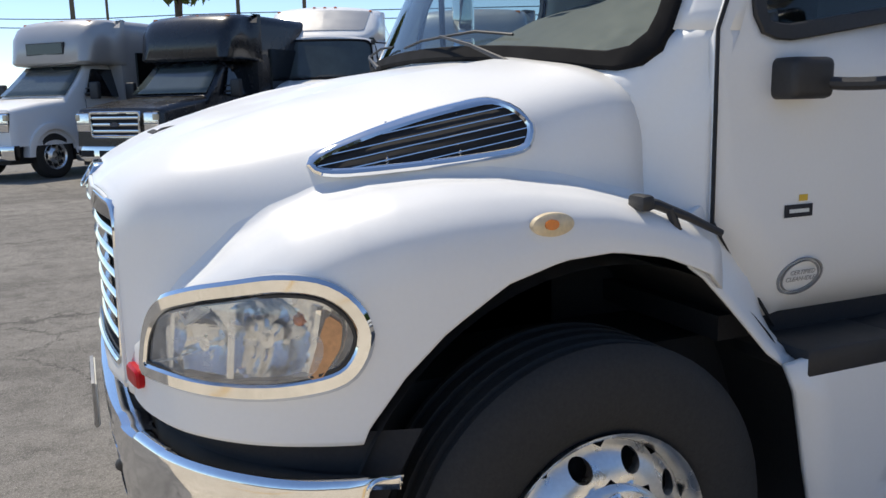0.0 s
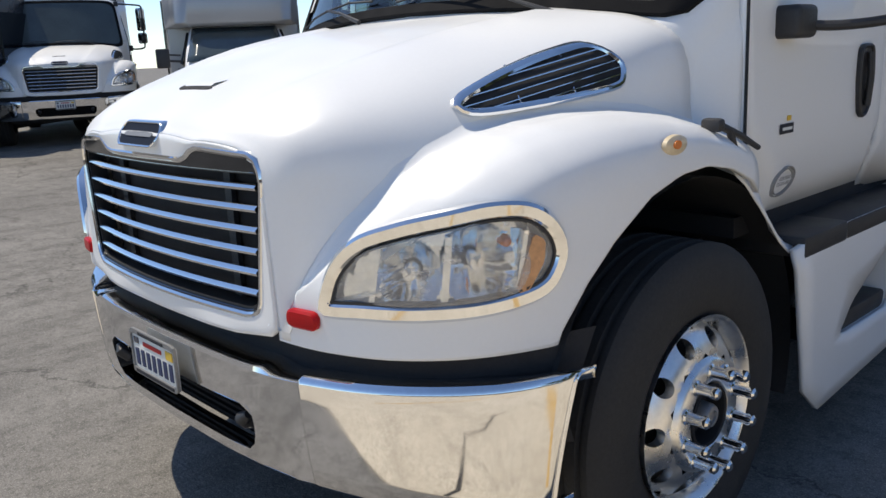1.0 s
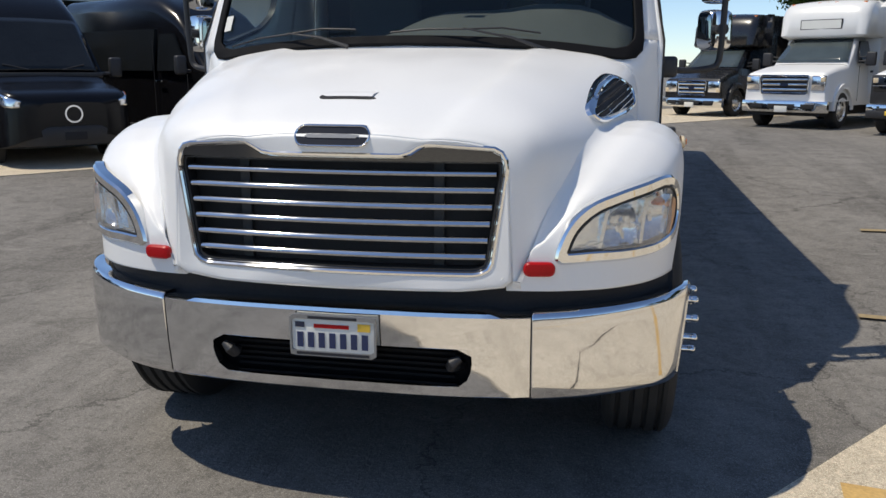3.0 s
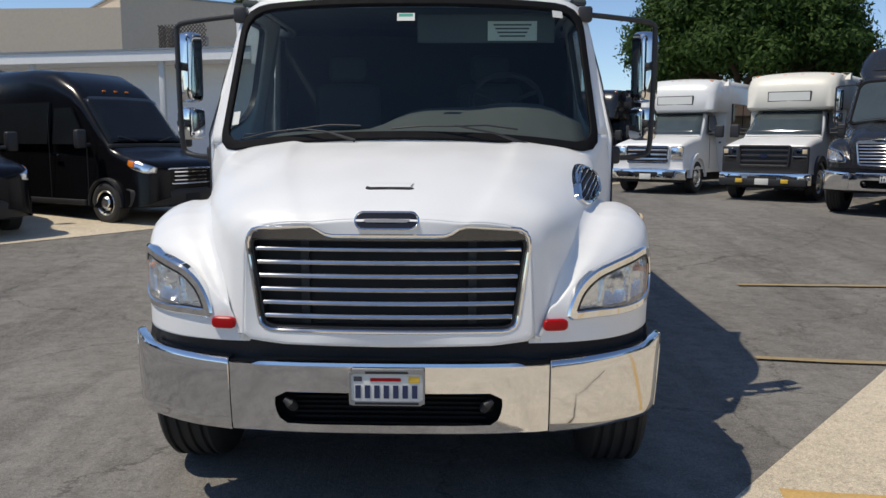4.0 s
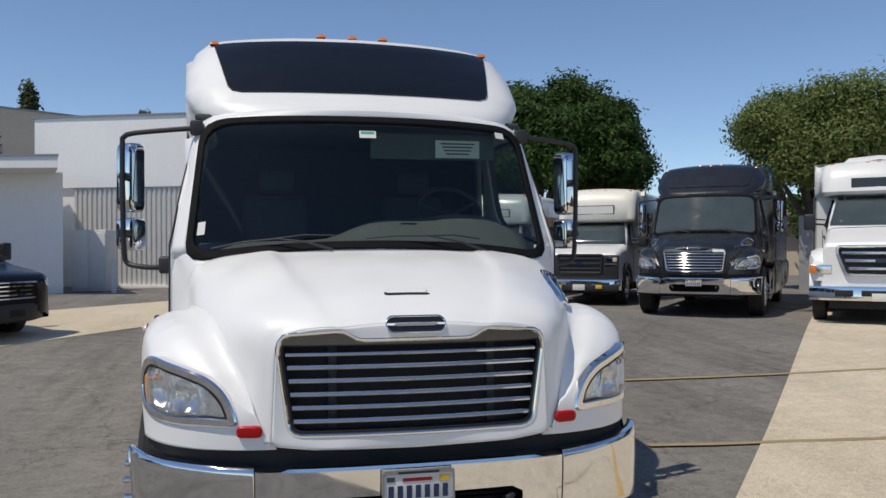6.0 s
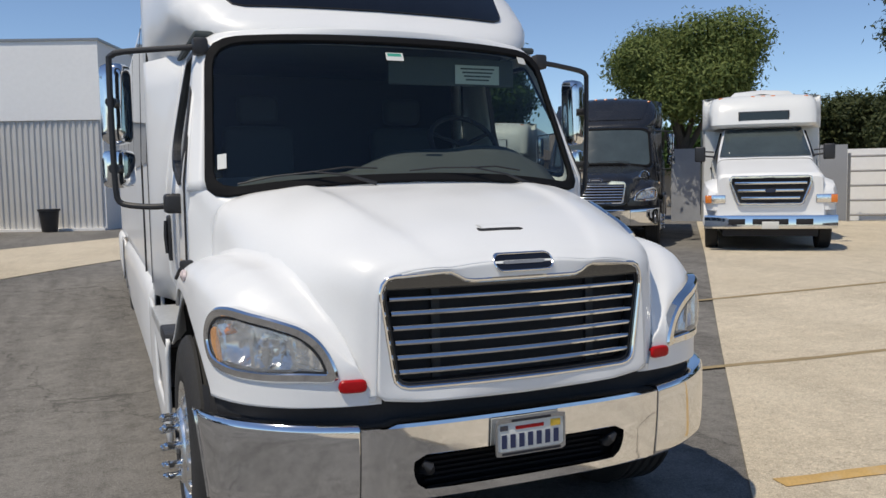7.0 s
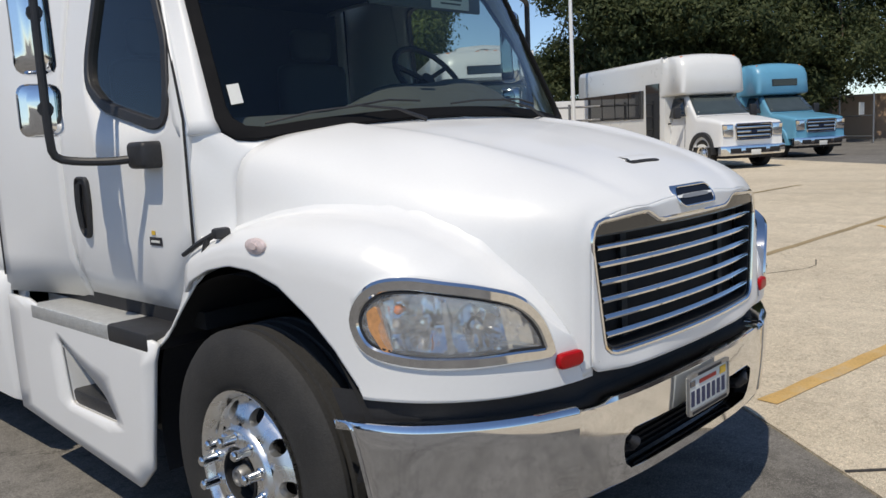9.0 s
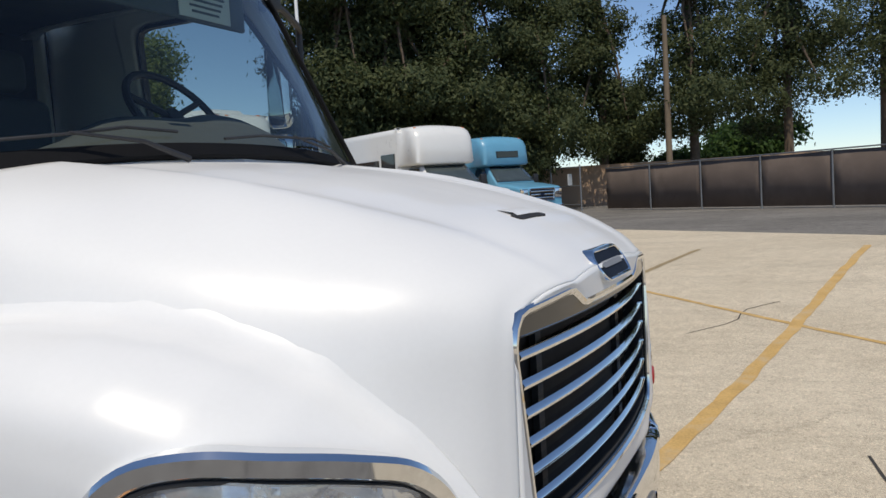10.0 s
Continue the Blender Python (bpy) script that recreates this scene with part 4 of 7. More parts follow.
def cab(root, paint, detail=True):
    # windscreen with its rubber surround
    o = even(rounded([(-1.0, 0.0), (1.0, 0.0), (1.0, 1.0), (-1.0, 1.0)], [0.13, 0.13, 0.16, 0.16], 6), 96)
    sc = lambda k: [(u * (1 - k / 1.05), 0.5 + (v - 0.5) * (1 - 2 * k / 0.8)) for u, v in o]
    bm = fresh()
    sheet(bm, sc(0.012), lambda u, v: ws_point(u, v), 8)
    g = part("windscreen", bm, M["windshield" if detail else "parked_glass"], root, "large dark windscreen in a black rubber surround", out=(0, -1, 0.3))
    g.visible_shadow = False
    bm = fresh()
    ring_prism(bm, sc(-0.012), sc(0.03), ws_point, 0.014, -0.02, 0.006)
    part("rubber_surround", bm, M["seal"], g)
    # pillars and header round the glass
    bm = fresh()
    strip_rows, first, last, foot = pillar_strip()
    loft(bm, strip_rows)
    thicken(part("windscreen_pillar", bm, paint, root, "white painted windscreen surround", angle=60, out=(0, -1, 0.2)), 0.015)
    # cowl between hood, doors and windscreen
    for s in (1, -1):
        cab_corner(root, paint, s)
        bm = fresh()
        rows = []
        for y in (1.3, 1.34, 1.375, 1.42, 1.48, 1.54, 1.6, 1.67):
            xo = 1.158
            zt = float(np.interp(y, [1.3, 1.375, 1.38, 1.42, 1.67], [1.3, 1.34, 1.35, 1.31, 0.99]))
            zl = float(np.interp(y, [1.3, 1.34, 1.46, 1.55, 1.61, 1.67], [1.2, 1.17, 1.04, 0.94, 0.9, 0.9]))
            zt = max(zt, zl + 0.03)
            xt = min(xo, 1.164 - 0.085 * (max(0.0, 1.22 - zt) / 0.25) ** 1.6)
            xl = float(np.interp(y, [1.3, 1.42, 1.55, 1.67], [1.215, 1.235, 1.25, 1.258]))
            rows.append([(s * (xt - 0.012), y, zt + 0.006)] + [(s * (xt + (xl - xt) * k ** 1.6), y, zt + (zl - zt) * k) for k in (0.0, 0.2, 0.4, 0.6, 0.8, 1.0)])
        loft(bm, rows)
        thicken(part("cowl_panel", bm, paint, root, out=(s, -0.2, 0)), 0.008)
        # door with its window
        dp = lambda u, v, d=0.0: (s * (1.168 + 0.012 * math.sin((v - 0.95) * 2.2) - 0.16 * max(0.0, v - 1.72) ** 1.15 - 0.085 * (max(0.0, 1.22 - v) / 0.25) ** 1.6 + d), u, v)
        outer = [(1.76, 2.56), (2.56, 2.56), (2.56, 0.95), (1.7, 0.95), (1.395, 1.3), (1.39, 1.76)]
        rear = 2.5 if s > 0 else 2.27
        win = even(rounded([(1.8, 2.5), (rear - 0.05, 2.5), (rear, 2.08), (rear - 0.03, 1.96), (rear - 0.2, 1.862), (1.62, 1.763), (1.52, 1.775), (1.52, 1.9), (1.56, 2.1)], [0.07, 0.09, 0.05, 0.06, 0.06, 0.03, 0.05, 0.04, 0.04]), 64)
        bm = fresh()
        holed(bm, outer, win, dp, 5, 96, (1.97, 2.1))
        door = thicken(part("door", bm, paint, root, "white cab door", out=(s, 0, 0)), 0.03)
        bm = fresh()
        ring_prism(bm, inset(win, -0.012), inset(win, 0.03), dp, 0.012, -0.03, 0.004)
        part("window_seal", bm, M["plastic"], door)
        bm = fresh()
        sheet(bm, inset(win, 0.01), lambda u, v: dp(u, v, -0.012), 4)
        w = part("door_glass", bm, M["side_glass"], door, out=(s, 0, 0))
        w.visible_shadow = False
        bm = fresh()
        tube(bm, [dp(1.765, 2.5, 0.004), dp(1.392, 1.78, 0.004), dp(1.394, 1.3, 0.004), dp(1.7, 0.97, 0.02)], 0.0055, 6)
        part("door_gap", bm, M["dark"], door)
        # recessed pull
        o2 = even(rounded([(2.26, 1.57), (2.38, 1.575), (2.4, 1.45), (2.38, 1.33), (2.33, 1.285), (2.28, 1.31), (2.255, 1.45)], 0.035), 32)
        bm = fresh()
        ring_prism(bm, o2, inset(o2, 0.014), dp, 0.02, -0.01, 0.005)
        prism(bm, inset(o2, 0.01), dp, -0.005, 0.012)
        h = part("door_handle", bm, M["plastic"], door, "recessed black door pull")
        bm = fresh()
        tube(bm, [dp(2.325, 1.54, 0.024), dp(2.325, 1.45, 0.03), dp(2.325, 1.34, 0.024)], 0.014, 8)
        part("pull_bar", bm, M["plastic"], h)
    # floor, firewall and roof of the cab; an added dark sheet darkens the interior
    part("cab_floor", boxes((-1.1, 1.1, 1.5, 3.3, 0.95, 1.02)), M["dark"], root)
    part("cab_roof", boxes((-1.06, 1.06, 1.75, 3.3, 2.56, 2.6), bevel=0.015), M["liner"], root)
    part("cabin_dark_sheet", boxes((-1.12, 1.12, 3.25, 3.3, 1.0, 2.6)), M["seat"], root)
    bm = fresh()
    rows = []
    for x in np.linspace(-1.03, 1.03, 25):
        e = (x / 1.05) ** 2
        hump = 0.09 * math.exp(-((x - 0.42) / 0.56) ** 6) + 0.035 * math.exp(-((x - 0.68) / 0.24) ** 4)
        low = 0.05 / (1 + math.exp((x + 0.1) / 0.09))
        rows.append([(x, 1.14 + 0.225 * abs(x / 1.05) ** 2.2, 1.73 - 0.05 * e), (x, 1.26 + 0.2 * e, 1.78 - 0.03 * e - 0.4 * low), (x, 1.5 + 0.1 * e, 1.845 - 0.02 * e + hump * 0.7 - low), (x, 1.62 + 0.06 * e, 1.855 - 0.02 * e + hump - low), (x, 1.7 + 0.03 * e, 1.83 + hump - low), (x, 1.76, 1.7), (x, 1.72, 1.3), (x, 1.66, 1.0)])
    loft(bm, rows)
    thicken(part("dashboard", bm, M["dash"], root, "grey moulded dashboard"), 0.02)
    # steering wheel on the driver's side
    c, tilt = Vector((0.58, 1.82, 1.99)), Matrix.Rotation(radians(52), 3, "X")
    bm = fresh()
    ring = [c + tilt @ Vector((0.22 * math.cos(a), 0.22 * math.sin(a), 0)) for a in np.linspace(0, 2 * math.pi, 33)]
    tube(bm, ring, 0.016, 8, cap=False)
    for a in (0.4, math.pi - 0.4, -math.pi / 2):
        tube(bm, [c + tilt @ Vector((0, 0, -0.02)), c + tilt @ Vector((0.21 * math.cos(a), 0.21 * math.sin(a), 0))], 0.014, 6)
    tube(bm, [c + tilt @ Vector((0, 0, 0.0)), c + tilt @ Vector((0, 0, -0.3))], 0.04, 10)
    part("steering_wheel", bm, M["plastic"], root, "black steering wheel")
    for x in (0.5, -0.55):
        bm = boxes((x - 0.25, x + 0.25, 2.25, 2.75, 1.35, 1.5), bevel=0.05, seg=3)
        box(bm, x - 0.24, x + 0.24, 2.68, 2.84, 1.45, 2.15, bevel=0.06, seg=3)
        box(bm, x - 0.14, x + 0.14, 2.7, 2.82, 2.17, 2.36, bevel=0.05, seg=3)
        box(bm, x - 0.2, x + 0.2, 2.35, 2.7, 1.02, 1.36)
        part("driver_seat" if x > 0 else "passenger_seat", bm, M["seat"], root)


def wiper(root, x0, u0, u1, v0, v1):
    bm = fresh()
    a = Vector(ws_point(u0, -0.035, 0.03))
    b = Vector(ws_point(u1, v1, 0.045))
    mid = a.lerp(b, 0.45) + Vector((0, -0.02, 0.015))
    tube(bm, [a, mid, b], [0.01, 0.006, 0.004], 8)
    d = 0.32
    tube(bm, [Vector(ws_point(u1 - d, v1 - 0.012, 0.018)), Vector(ws_point(u1 - d / 2, v1 + 0.0, 0.03)), b - Vector((0, 0, 0.004)), Vector(ws_point(u1 + d / 2, v1 + 0.02, 0.028)), Vector(ws_point(u1 + d, v1 + 0.012, 0.016))], 0.0045, 6)
    part("wiper", bm, M["plastic"], root, "black windscreen wiper")


def mirror_arm(root, s):
    bm = fresh()
    pts = [(1.04, 1.66, 2.495), (1.2, 1.7, 2.485), (1.43, 1.79, 2.47), (1.485, 1.815, 2.45), (1.497, 1.825, 2.41), (1.497, 1.83, 2.0), (1.49, 1.84, 1.72), (1.47, 1.84, 1.665), (1.41, 1.81, 1.647), (1.3, 1.73, 1.64), (1.2, 1.66, 1.65)]
    tube(bm, [(s * x, y, z) for x, y, z in spline(pts, 48)], 0.0165, 10)
    arm = part("mirror_arm", bm, M["plastic"], root, "black tubular mirror bracket")
    bm = boxes((min(s * 1.15, s * 1.26), max(s * 1.15, s * 1.26), 1.57, 1.71, 1.605, 1.71), bevel=0.02, seg=3)
    part("lower_mount", bm, M["plastic"], arm)
    bm = boxes((min(s * 1.0, s * 1.08), max(s * 1.0, s * 1.08), 1.62, 1.7, 2.45, 2.54), bevel=0.015)
    part("upper_mount", bm, M["plastic"], arm)
    turn = radians(30)
    for z0, z1, w, nm in ((1.985, 2.43, 0.074, "main_mirror"), (1.745, 1.955, 0.08, "convex_mirror")):
        cz = (z0 + z1) / 2

        def sp(u, y, v):
            # about an upright axis behind the bracket, the shell's back turned outwards
            a, b = u * math.cos(turn) + y * math.sin(turn), -u * math.sin(turn) + y * math.cos(turn)
            return (s * (1.468 - a), 1.955 + b, v)
        prof = even(rounded([(-w, z0), (w, z0), (w, z1), (-w, z1)], 0.045), 40)
        rows = []
        for y, k in ((0.04, 0.98), (0.025, 1.0), (-0.02, 0.99), (-0.045, 0.93), (-0.06, 0.78), (-0.066, 0.45)):
            rows.append([sp(u * k, y, cz + (v - cz) * (1 - (1 - k) * 0.5)) for u, v in prof])
        bm = fresh()
        loft(bm, rows, closed=True, cap=True)
        mh = part(nm, bm, M["chrome"], arm, "chrome-backed rear-view mirror")
        bm = fresh()
        prism(bm, [(u * 0.93, cz + (v - cz) * 0.95) for u, v in prof], lambda u, v, d: sp(u, d, v), 0.043, 0.047)
        part("mirror_glass", bm, M["reflector"], mh)
        bm = fresh()
        tube(bm, [(s * 1.497, 1.83, cz), (s * 1.475, 1.91, cz)], [0.03, 0.022], 10)
        part("clamp", bm, M["plastic"], mh)


def roof_cap(root, paint, panel="tint", markers=True):
    """The moulded cap over the cab: a lip, a raked face with a dark panel, and shoulders that run back into the body."""
    zs = [2.575, 2.6, 2.66, 2.73, 2.78, 2.95, 3.12, 3.2, 3.235]
    yc = [1.56, 1.575, 1.66, 1.735, 1.79, 1.99, 2.2, 2.33, 2.5]
    hw = [0.97, 1.0, 1.06, 1.1, 1.115, 1.125, 1.085, 1.035, 0.98]
    rows = []
    for z, y, h in zip(zs, yc, hw):
        bow = 0.16
        half = [(0.0, y), (0.4 * h, y + bow * 0.12), (0.7 * h, y + bow * 0.42), (0.84 * h, y + bow * 0.68), (0.93 * h, y + bow * 0.98), (0.985 * h, y + bow * 1.5), (h + 0.015, y + bow * 2.4), (h + 0.05, 2.95), (1.22, 3.35)]
        half = spline(half, 26)
        crown = 0.036 * (z - 2.57) / 0.66
        row = [(x, yy, z + crown * (1 - min(1.0, abs(x) / h) ** 2)) for x, yy in half]
        rows.append([(-a, b, c) for a, b, c in row[:0:-1]] + row)
    top = [(x * 0.9, max(y, 2.7), 3.25 + 0.06 * (1 - min(1.0, abs(x)) ** 2)) for x, y, z in rows[-1]]
    back = [(x, 3.36, 3.26 + 0.06 * (1 - min(1.0, abs(x) / 1.22) ** 2)) for x, y, z in rows[-1]]
    under = [(x * 0.97, y + 0.1, 2.56) for x, y, z in rows[0]]
    bm = fresh()
    loft(bm, [under] + rows + [top, back])
    cap = thicken(part("roof_cap", bm, paint, root, "moulded cap over the cab with a raked face", angle=50), 0.02)

    grid = np.array(rows)

    def face(u, v, d=0.0):
        z = 2.732 + (3.158 - 2.732) * v
        k = float(np.interp(z, zs, np.arange(len(zs))))
        i = min(int(k), len(zs) - 2)
        row = grid[i] * (1 - (k - i)) + grid[i + 1] * (k - i)
        x = u * (0.85 + 0.125 * v)
        o_ = np.argsort(row[:, 0])
        y, zz = np.interp(x, row[o_, 0], row[o_, 1]), np.interp(x, row[o_, 0], row[o_, 2])
        return (x, float(y) - 0.75 * (d + 0.022), float(zz) + 0.65 * (d + 0.022))
    o = even(rounded([(-1.0, 0.0), (1.0, 0.0), (1.0, 1.0), (-1.0, 1.0)], [0.1, 0.1, 0.03, 0.03], 5), 80)
    bm = fresh()
    sheet(bm, o, lambda u, v: face(u, v, 0.012), 8)
    loft(bm, [[face(u, v, 0.012) for u, v in o], [face(u, v, -0.02) for u, v in o]], closed=True)
    part("front_panel", bm, M[panel], cap, "dark tinted panel")
    if markers:
        for x in (-0.97, -0.225, 0.0, 0.225, 0.97):
            y, z = (2.42, 3.195) if abs(x) > 0.5 else (2.43, 3.284)
            bm = fresh()
            prof = [(-0.055, 0.0), (-0.045, 0.02), (-0.015, 0.032), (0.02, 0.032), (0.05, 0.015), (0.06, 0.0)]
            loft(bm, [[(x + w, y + a, z - 0.01 + b * k) for a, b in prof] for w, k in ((-0.032, 0.2), (-0.025, 0.85), (0.0, 1.0), (0.025, 0.85), (0.032, 0.2))])
            part("marker_light", bm, M["amber"], cap, "amber roof marker light")
    return cap


def coach_body(root, paint, y0, y1, glass_mat="tint", rear_y=9.0, skirt="white", entry=True):
    """The passenger body behind the cab."""
    W, top = 1.235, 3.2
    # upper shell
    prof = [(W, 1.02), (W, 1.9), (W - 0.01, 2.2), (W - 0.025, 2.8), (W - 0.04, 3.05), (W - 0.08, 3.17), (W - 0.2, 3.24), (0.6, 3.29), (0.0, 3.31)]
    prof = spline(prof, 26)
    full = [(x, z) for x, z in prof] + [(-x, z) for x, z in prof[-2::-1]]
    bm = fresh()
    rows = [[(x, y, z) for x, z in full] for y in np.linspace(y0 + 0.15, y1, 8)]
    rows = [[(x * 0.985, y0, z) for x, z in full]] + rows + [[(x * 0.97, y1 + 0.12, z - 0.04) for x, z in full], [(x * 0.6, y1 + 0.16, 1.4 + (z - 1.4) * 0.6) for x, z in full], [(0.0, y1 + 0.16, 1.8) for x, z in full]]
    loft(bm, rows)
    body = thicken(part("body_shell", bm, paint, root, "long passenger body with a band of tinted windows", angle=40), 0.03)
    # skirt, standing proud below the belt
    for s in (1, -1):
        bm = fresh()
        rows = []
        for y in (y0 - 0.02, y0 + 0.1, y0 + 2, y0 + 4, rear_y - 0.62):
            f = 0.97 if y < y0 else 1.0
            rows.append([(s * (W + a) * f, y, z) for a, z in ((-0.02, 1.08), (0.02, 1.055), (0.05, 1.0), (0.055, 0.9), (0.045, 0.6), (0.02, 0.36), (-0.03, 0.33))])
        loft(bm, rows)
        thicken(part("skirt", bm, paint, body), 0.02)
        bm = fresh()
        rows = []
        for y in (rear_y + 0.62, y1 - 0.1, y1 + 0.1):
            rows.append([(s * (W + a), y, z) for a, z in ((-0.02, 1.08), (0.02, 1.055), (0.05, 1.0), (0.055, 0.9), (0.045, 0.6), (0.02, 0.42), (-0.03, 0.4))])
        loft(bm, rows)
        thicken(part("rear_skirt", bm, paint, body), 0.02)
        # wheel arch panel over the rear axle
        arch = [(rear_y - 0.62, 1.06), (rear_y + 0.62, 1.06), (rear_y + 0.62, 0.45)] + [(rear_y + 0.58 * math.cos(a), 0.5 + 0.56 * math.sin(a)) for a in np.linspace(0.05, math.pi - 0.05, 12)] + [(rear_y - 0.62, 0.45)]
        bm = fresh()
        v = [bm.verts.new((s * (W + 0.05), a, b)) for a, b in arch]
        bm.faces.new(v)
        thicken(part("arch_panel", bm, paint, body), 0.02)
        # windows
        ws = list(np.arange(y0 + (0.95 if entry else 0.2), y1 - 0.9, 1.38))
        if entry:
            ws = [y0 + 0.14] + ws
        for k, y in enumerate(ws):
            ln = 0.72 if (entry and k == 0) else 1.33
            o = even(rounded([(y, 1.93), (y + ln, 1.93), (y + ln, 2.98), (y, 2.98)], 0.03), 32)
            gx = lambda v: float(np.interp(v, [1.02, 1.9, 2.2, 2.8, 3.05], [W, W, W - 0.01, W - 0.025, W - 0.04]))
            bm = fresh()
            sheet(bm, o, lambda u, v: (s * (gx(v) + 0.012), u, v), 3)
            loft(bm, [[(s * (gx(v) + 0.012), u, v) for u, v in o], [(s * (gx(v) - 0.02), u, v) for u, v in o]], closed=True)
            part("window", bm, M[glass_mat], body, "dark tinted side window")
        for y in ([y0 + 0.02, y0 + 0.9] if entry else [y0 + 0.02]):
            bm = fresh()
            tube(bm, [(s * (gx(z) + 0.004), y, z) for z in (3.02, 2.5, 1.9, 1.06)], 0.011, 6)
            part("door_seal", bm, M["dark"], body, "black rubber seal")
        # wing that joins cab and body
        bm = fresh()
        rows = []
        for z in np.linspace(0.98, 2.62, 9):
            dx = 1.168 + 0.012 * math.sin((z - 0.95) * 2.2) - 0.16 * max(0.0, z - 1.72) ** 1.15 - 0.085 * (max(0.0, 1.22 - z) / 0.25) ** 1.6 - 0.004
            pts = spline([(dx + (1.235 - dx) * f, yy, z) for f, yy in ((0.0, 2.53), (0.02, 2.62), (0.16, 2.78), (0.5, 2.98), (0.92, y0 - 0.06), (1.0, y0 + 0.01))], 12)
            rows.append([(s * a, b, c) for a, b, c in pts])
        loft(bm, rows)
        thicken(part("cab_wing", bm, paint, body), 0.02, 0)
    part("chassis", boxes((-0.9, 0.9, 0.35, y1 - 0.2, 0.42, 0.9)), M["dark"], root)
    part("body_floor", boxes((-1.18, 1.18, y0 - 0.1, y1, 0.9, 1.0)), M["dark"], root)
    return body


def step_well(root, s, paint):
    """Cab step, its skirt with the lower step hole, and the rubber edge."""
    X = lambda x0, x1: (min(s * x0, s * x1), max(s * x0, s * x1))
    pl = lambda u, v, d=0.0: (s * (1.262 + d + 0.012 * math.sin((v - 0.25) * 3.0)), u, v)
    outer = [(1.57, 0.92), (1.8, 0.945), (2.86, 0.945), (2.9, 0.97), (3.16, 0.97), (3.16, 0.36), (1.86, 0.25), (1.73, 0.36), (1.66, 0.62), (1.61, 0.84)]
    hole = even(rounded([(1.98, 0.5), (2.1, 0.62), (2.55, 0.83), (2.5, 0.5)], 0.03), 48)
    bm = fresh()
    holed(bm, outer, hole, pl, 4, 80, (2.3, 0.6))
    sk = thicken(part("step_skirt", bm, paint, root, "white moulded step skirt"), 0.02, 0)
    loop = fresh()
    loft(loop, [[pl(u, v, 0.0) for u, v in hole], [pl(u, v, -0.2) for u, v in hole]], closed=True)
    part("lower_step_wall", loop, paint, sk)
    part("lower_step", boxes((*X(1.02, 1.255), 1.96, 2.6, 0.46, 0.565), bevel=0.012), M["plastic"], sk, "black lower step")
    part("step_recess", boxes((*X(0.98, 1.06), 1.9, 2.6, 0.4, 0.86)), M["plastic"], sk)
    st = part("upper_step", boxes((*X(1.0, 1.287), 1.64, 2.0, 0.875, 0.952), bevel=0.012), M["plastic"], root, "black rubber upper step")
    part("tread_plate", boxes((*X(1.0, 1.285), 1.992, 2.86, 0.873, 0.95), bevel=0.012), M["tread"] if s < 0 else M["plastic"], st, "patterned metal tread plate" if s < 0 else "")
    part("sill_filler", boxes((*X(1.0, 1.085), 2.48, 3.22, 0.8, 1.03), bevel=0.01), paint, root)
    part("corner_filler", boxes((*X(0.9, 1.2), 3.15, 3.262, 0.88, 1.06), bevel=0.01), paint, root)
    part("latch_cover", boxes((*X(1.262, 1.274), 1.84, 1.98, 0.68, 0.79), bevel=0.004), paint, sk)
    bm = fresh()
    lathe_x(bm, [(0.0, 0.014), (s * 0.008, 0.014), (s * 0.01, 0.0)], 12, x=s * 1.274, y=1.88, z=0.75)
    part("latch_lock", bm, M["steel"], sk)


def hood_latch(root, s):
    bm = fresh()
    p = lambda x, y, z: (s * x, y, z)
    tube(bm, [p(1.185, 1.15, 1.372), p(1.205, 1.2, 1.362), p(1.225, 1.28, 1.328), p(1.236, 1.375, 1.282)], [0.016, 0.013, 0.011, 0.009], 8)
    tube(bm, [p(1.215, 1.23, 1.35), p(1.22, 1.25, 1.3), p(1.222, 1.29, 1.245)], [0.012, 0.011, 0.008], 8)
    box(bm, *sorted((s * 1.17, s * 1.235)), 1.135, 1.175, 1.35, 1.39, bevel=0.012)
    part("hood_latch", bm, M["plastic"], root, "black rubber hood latch")


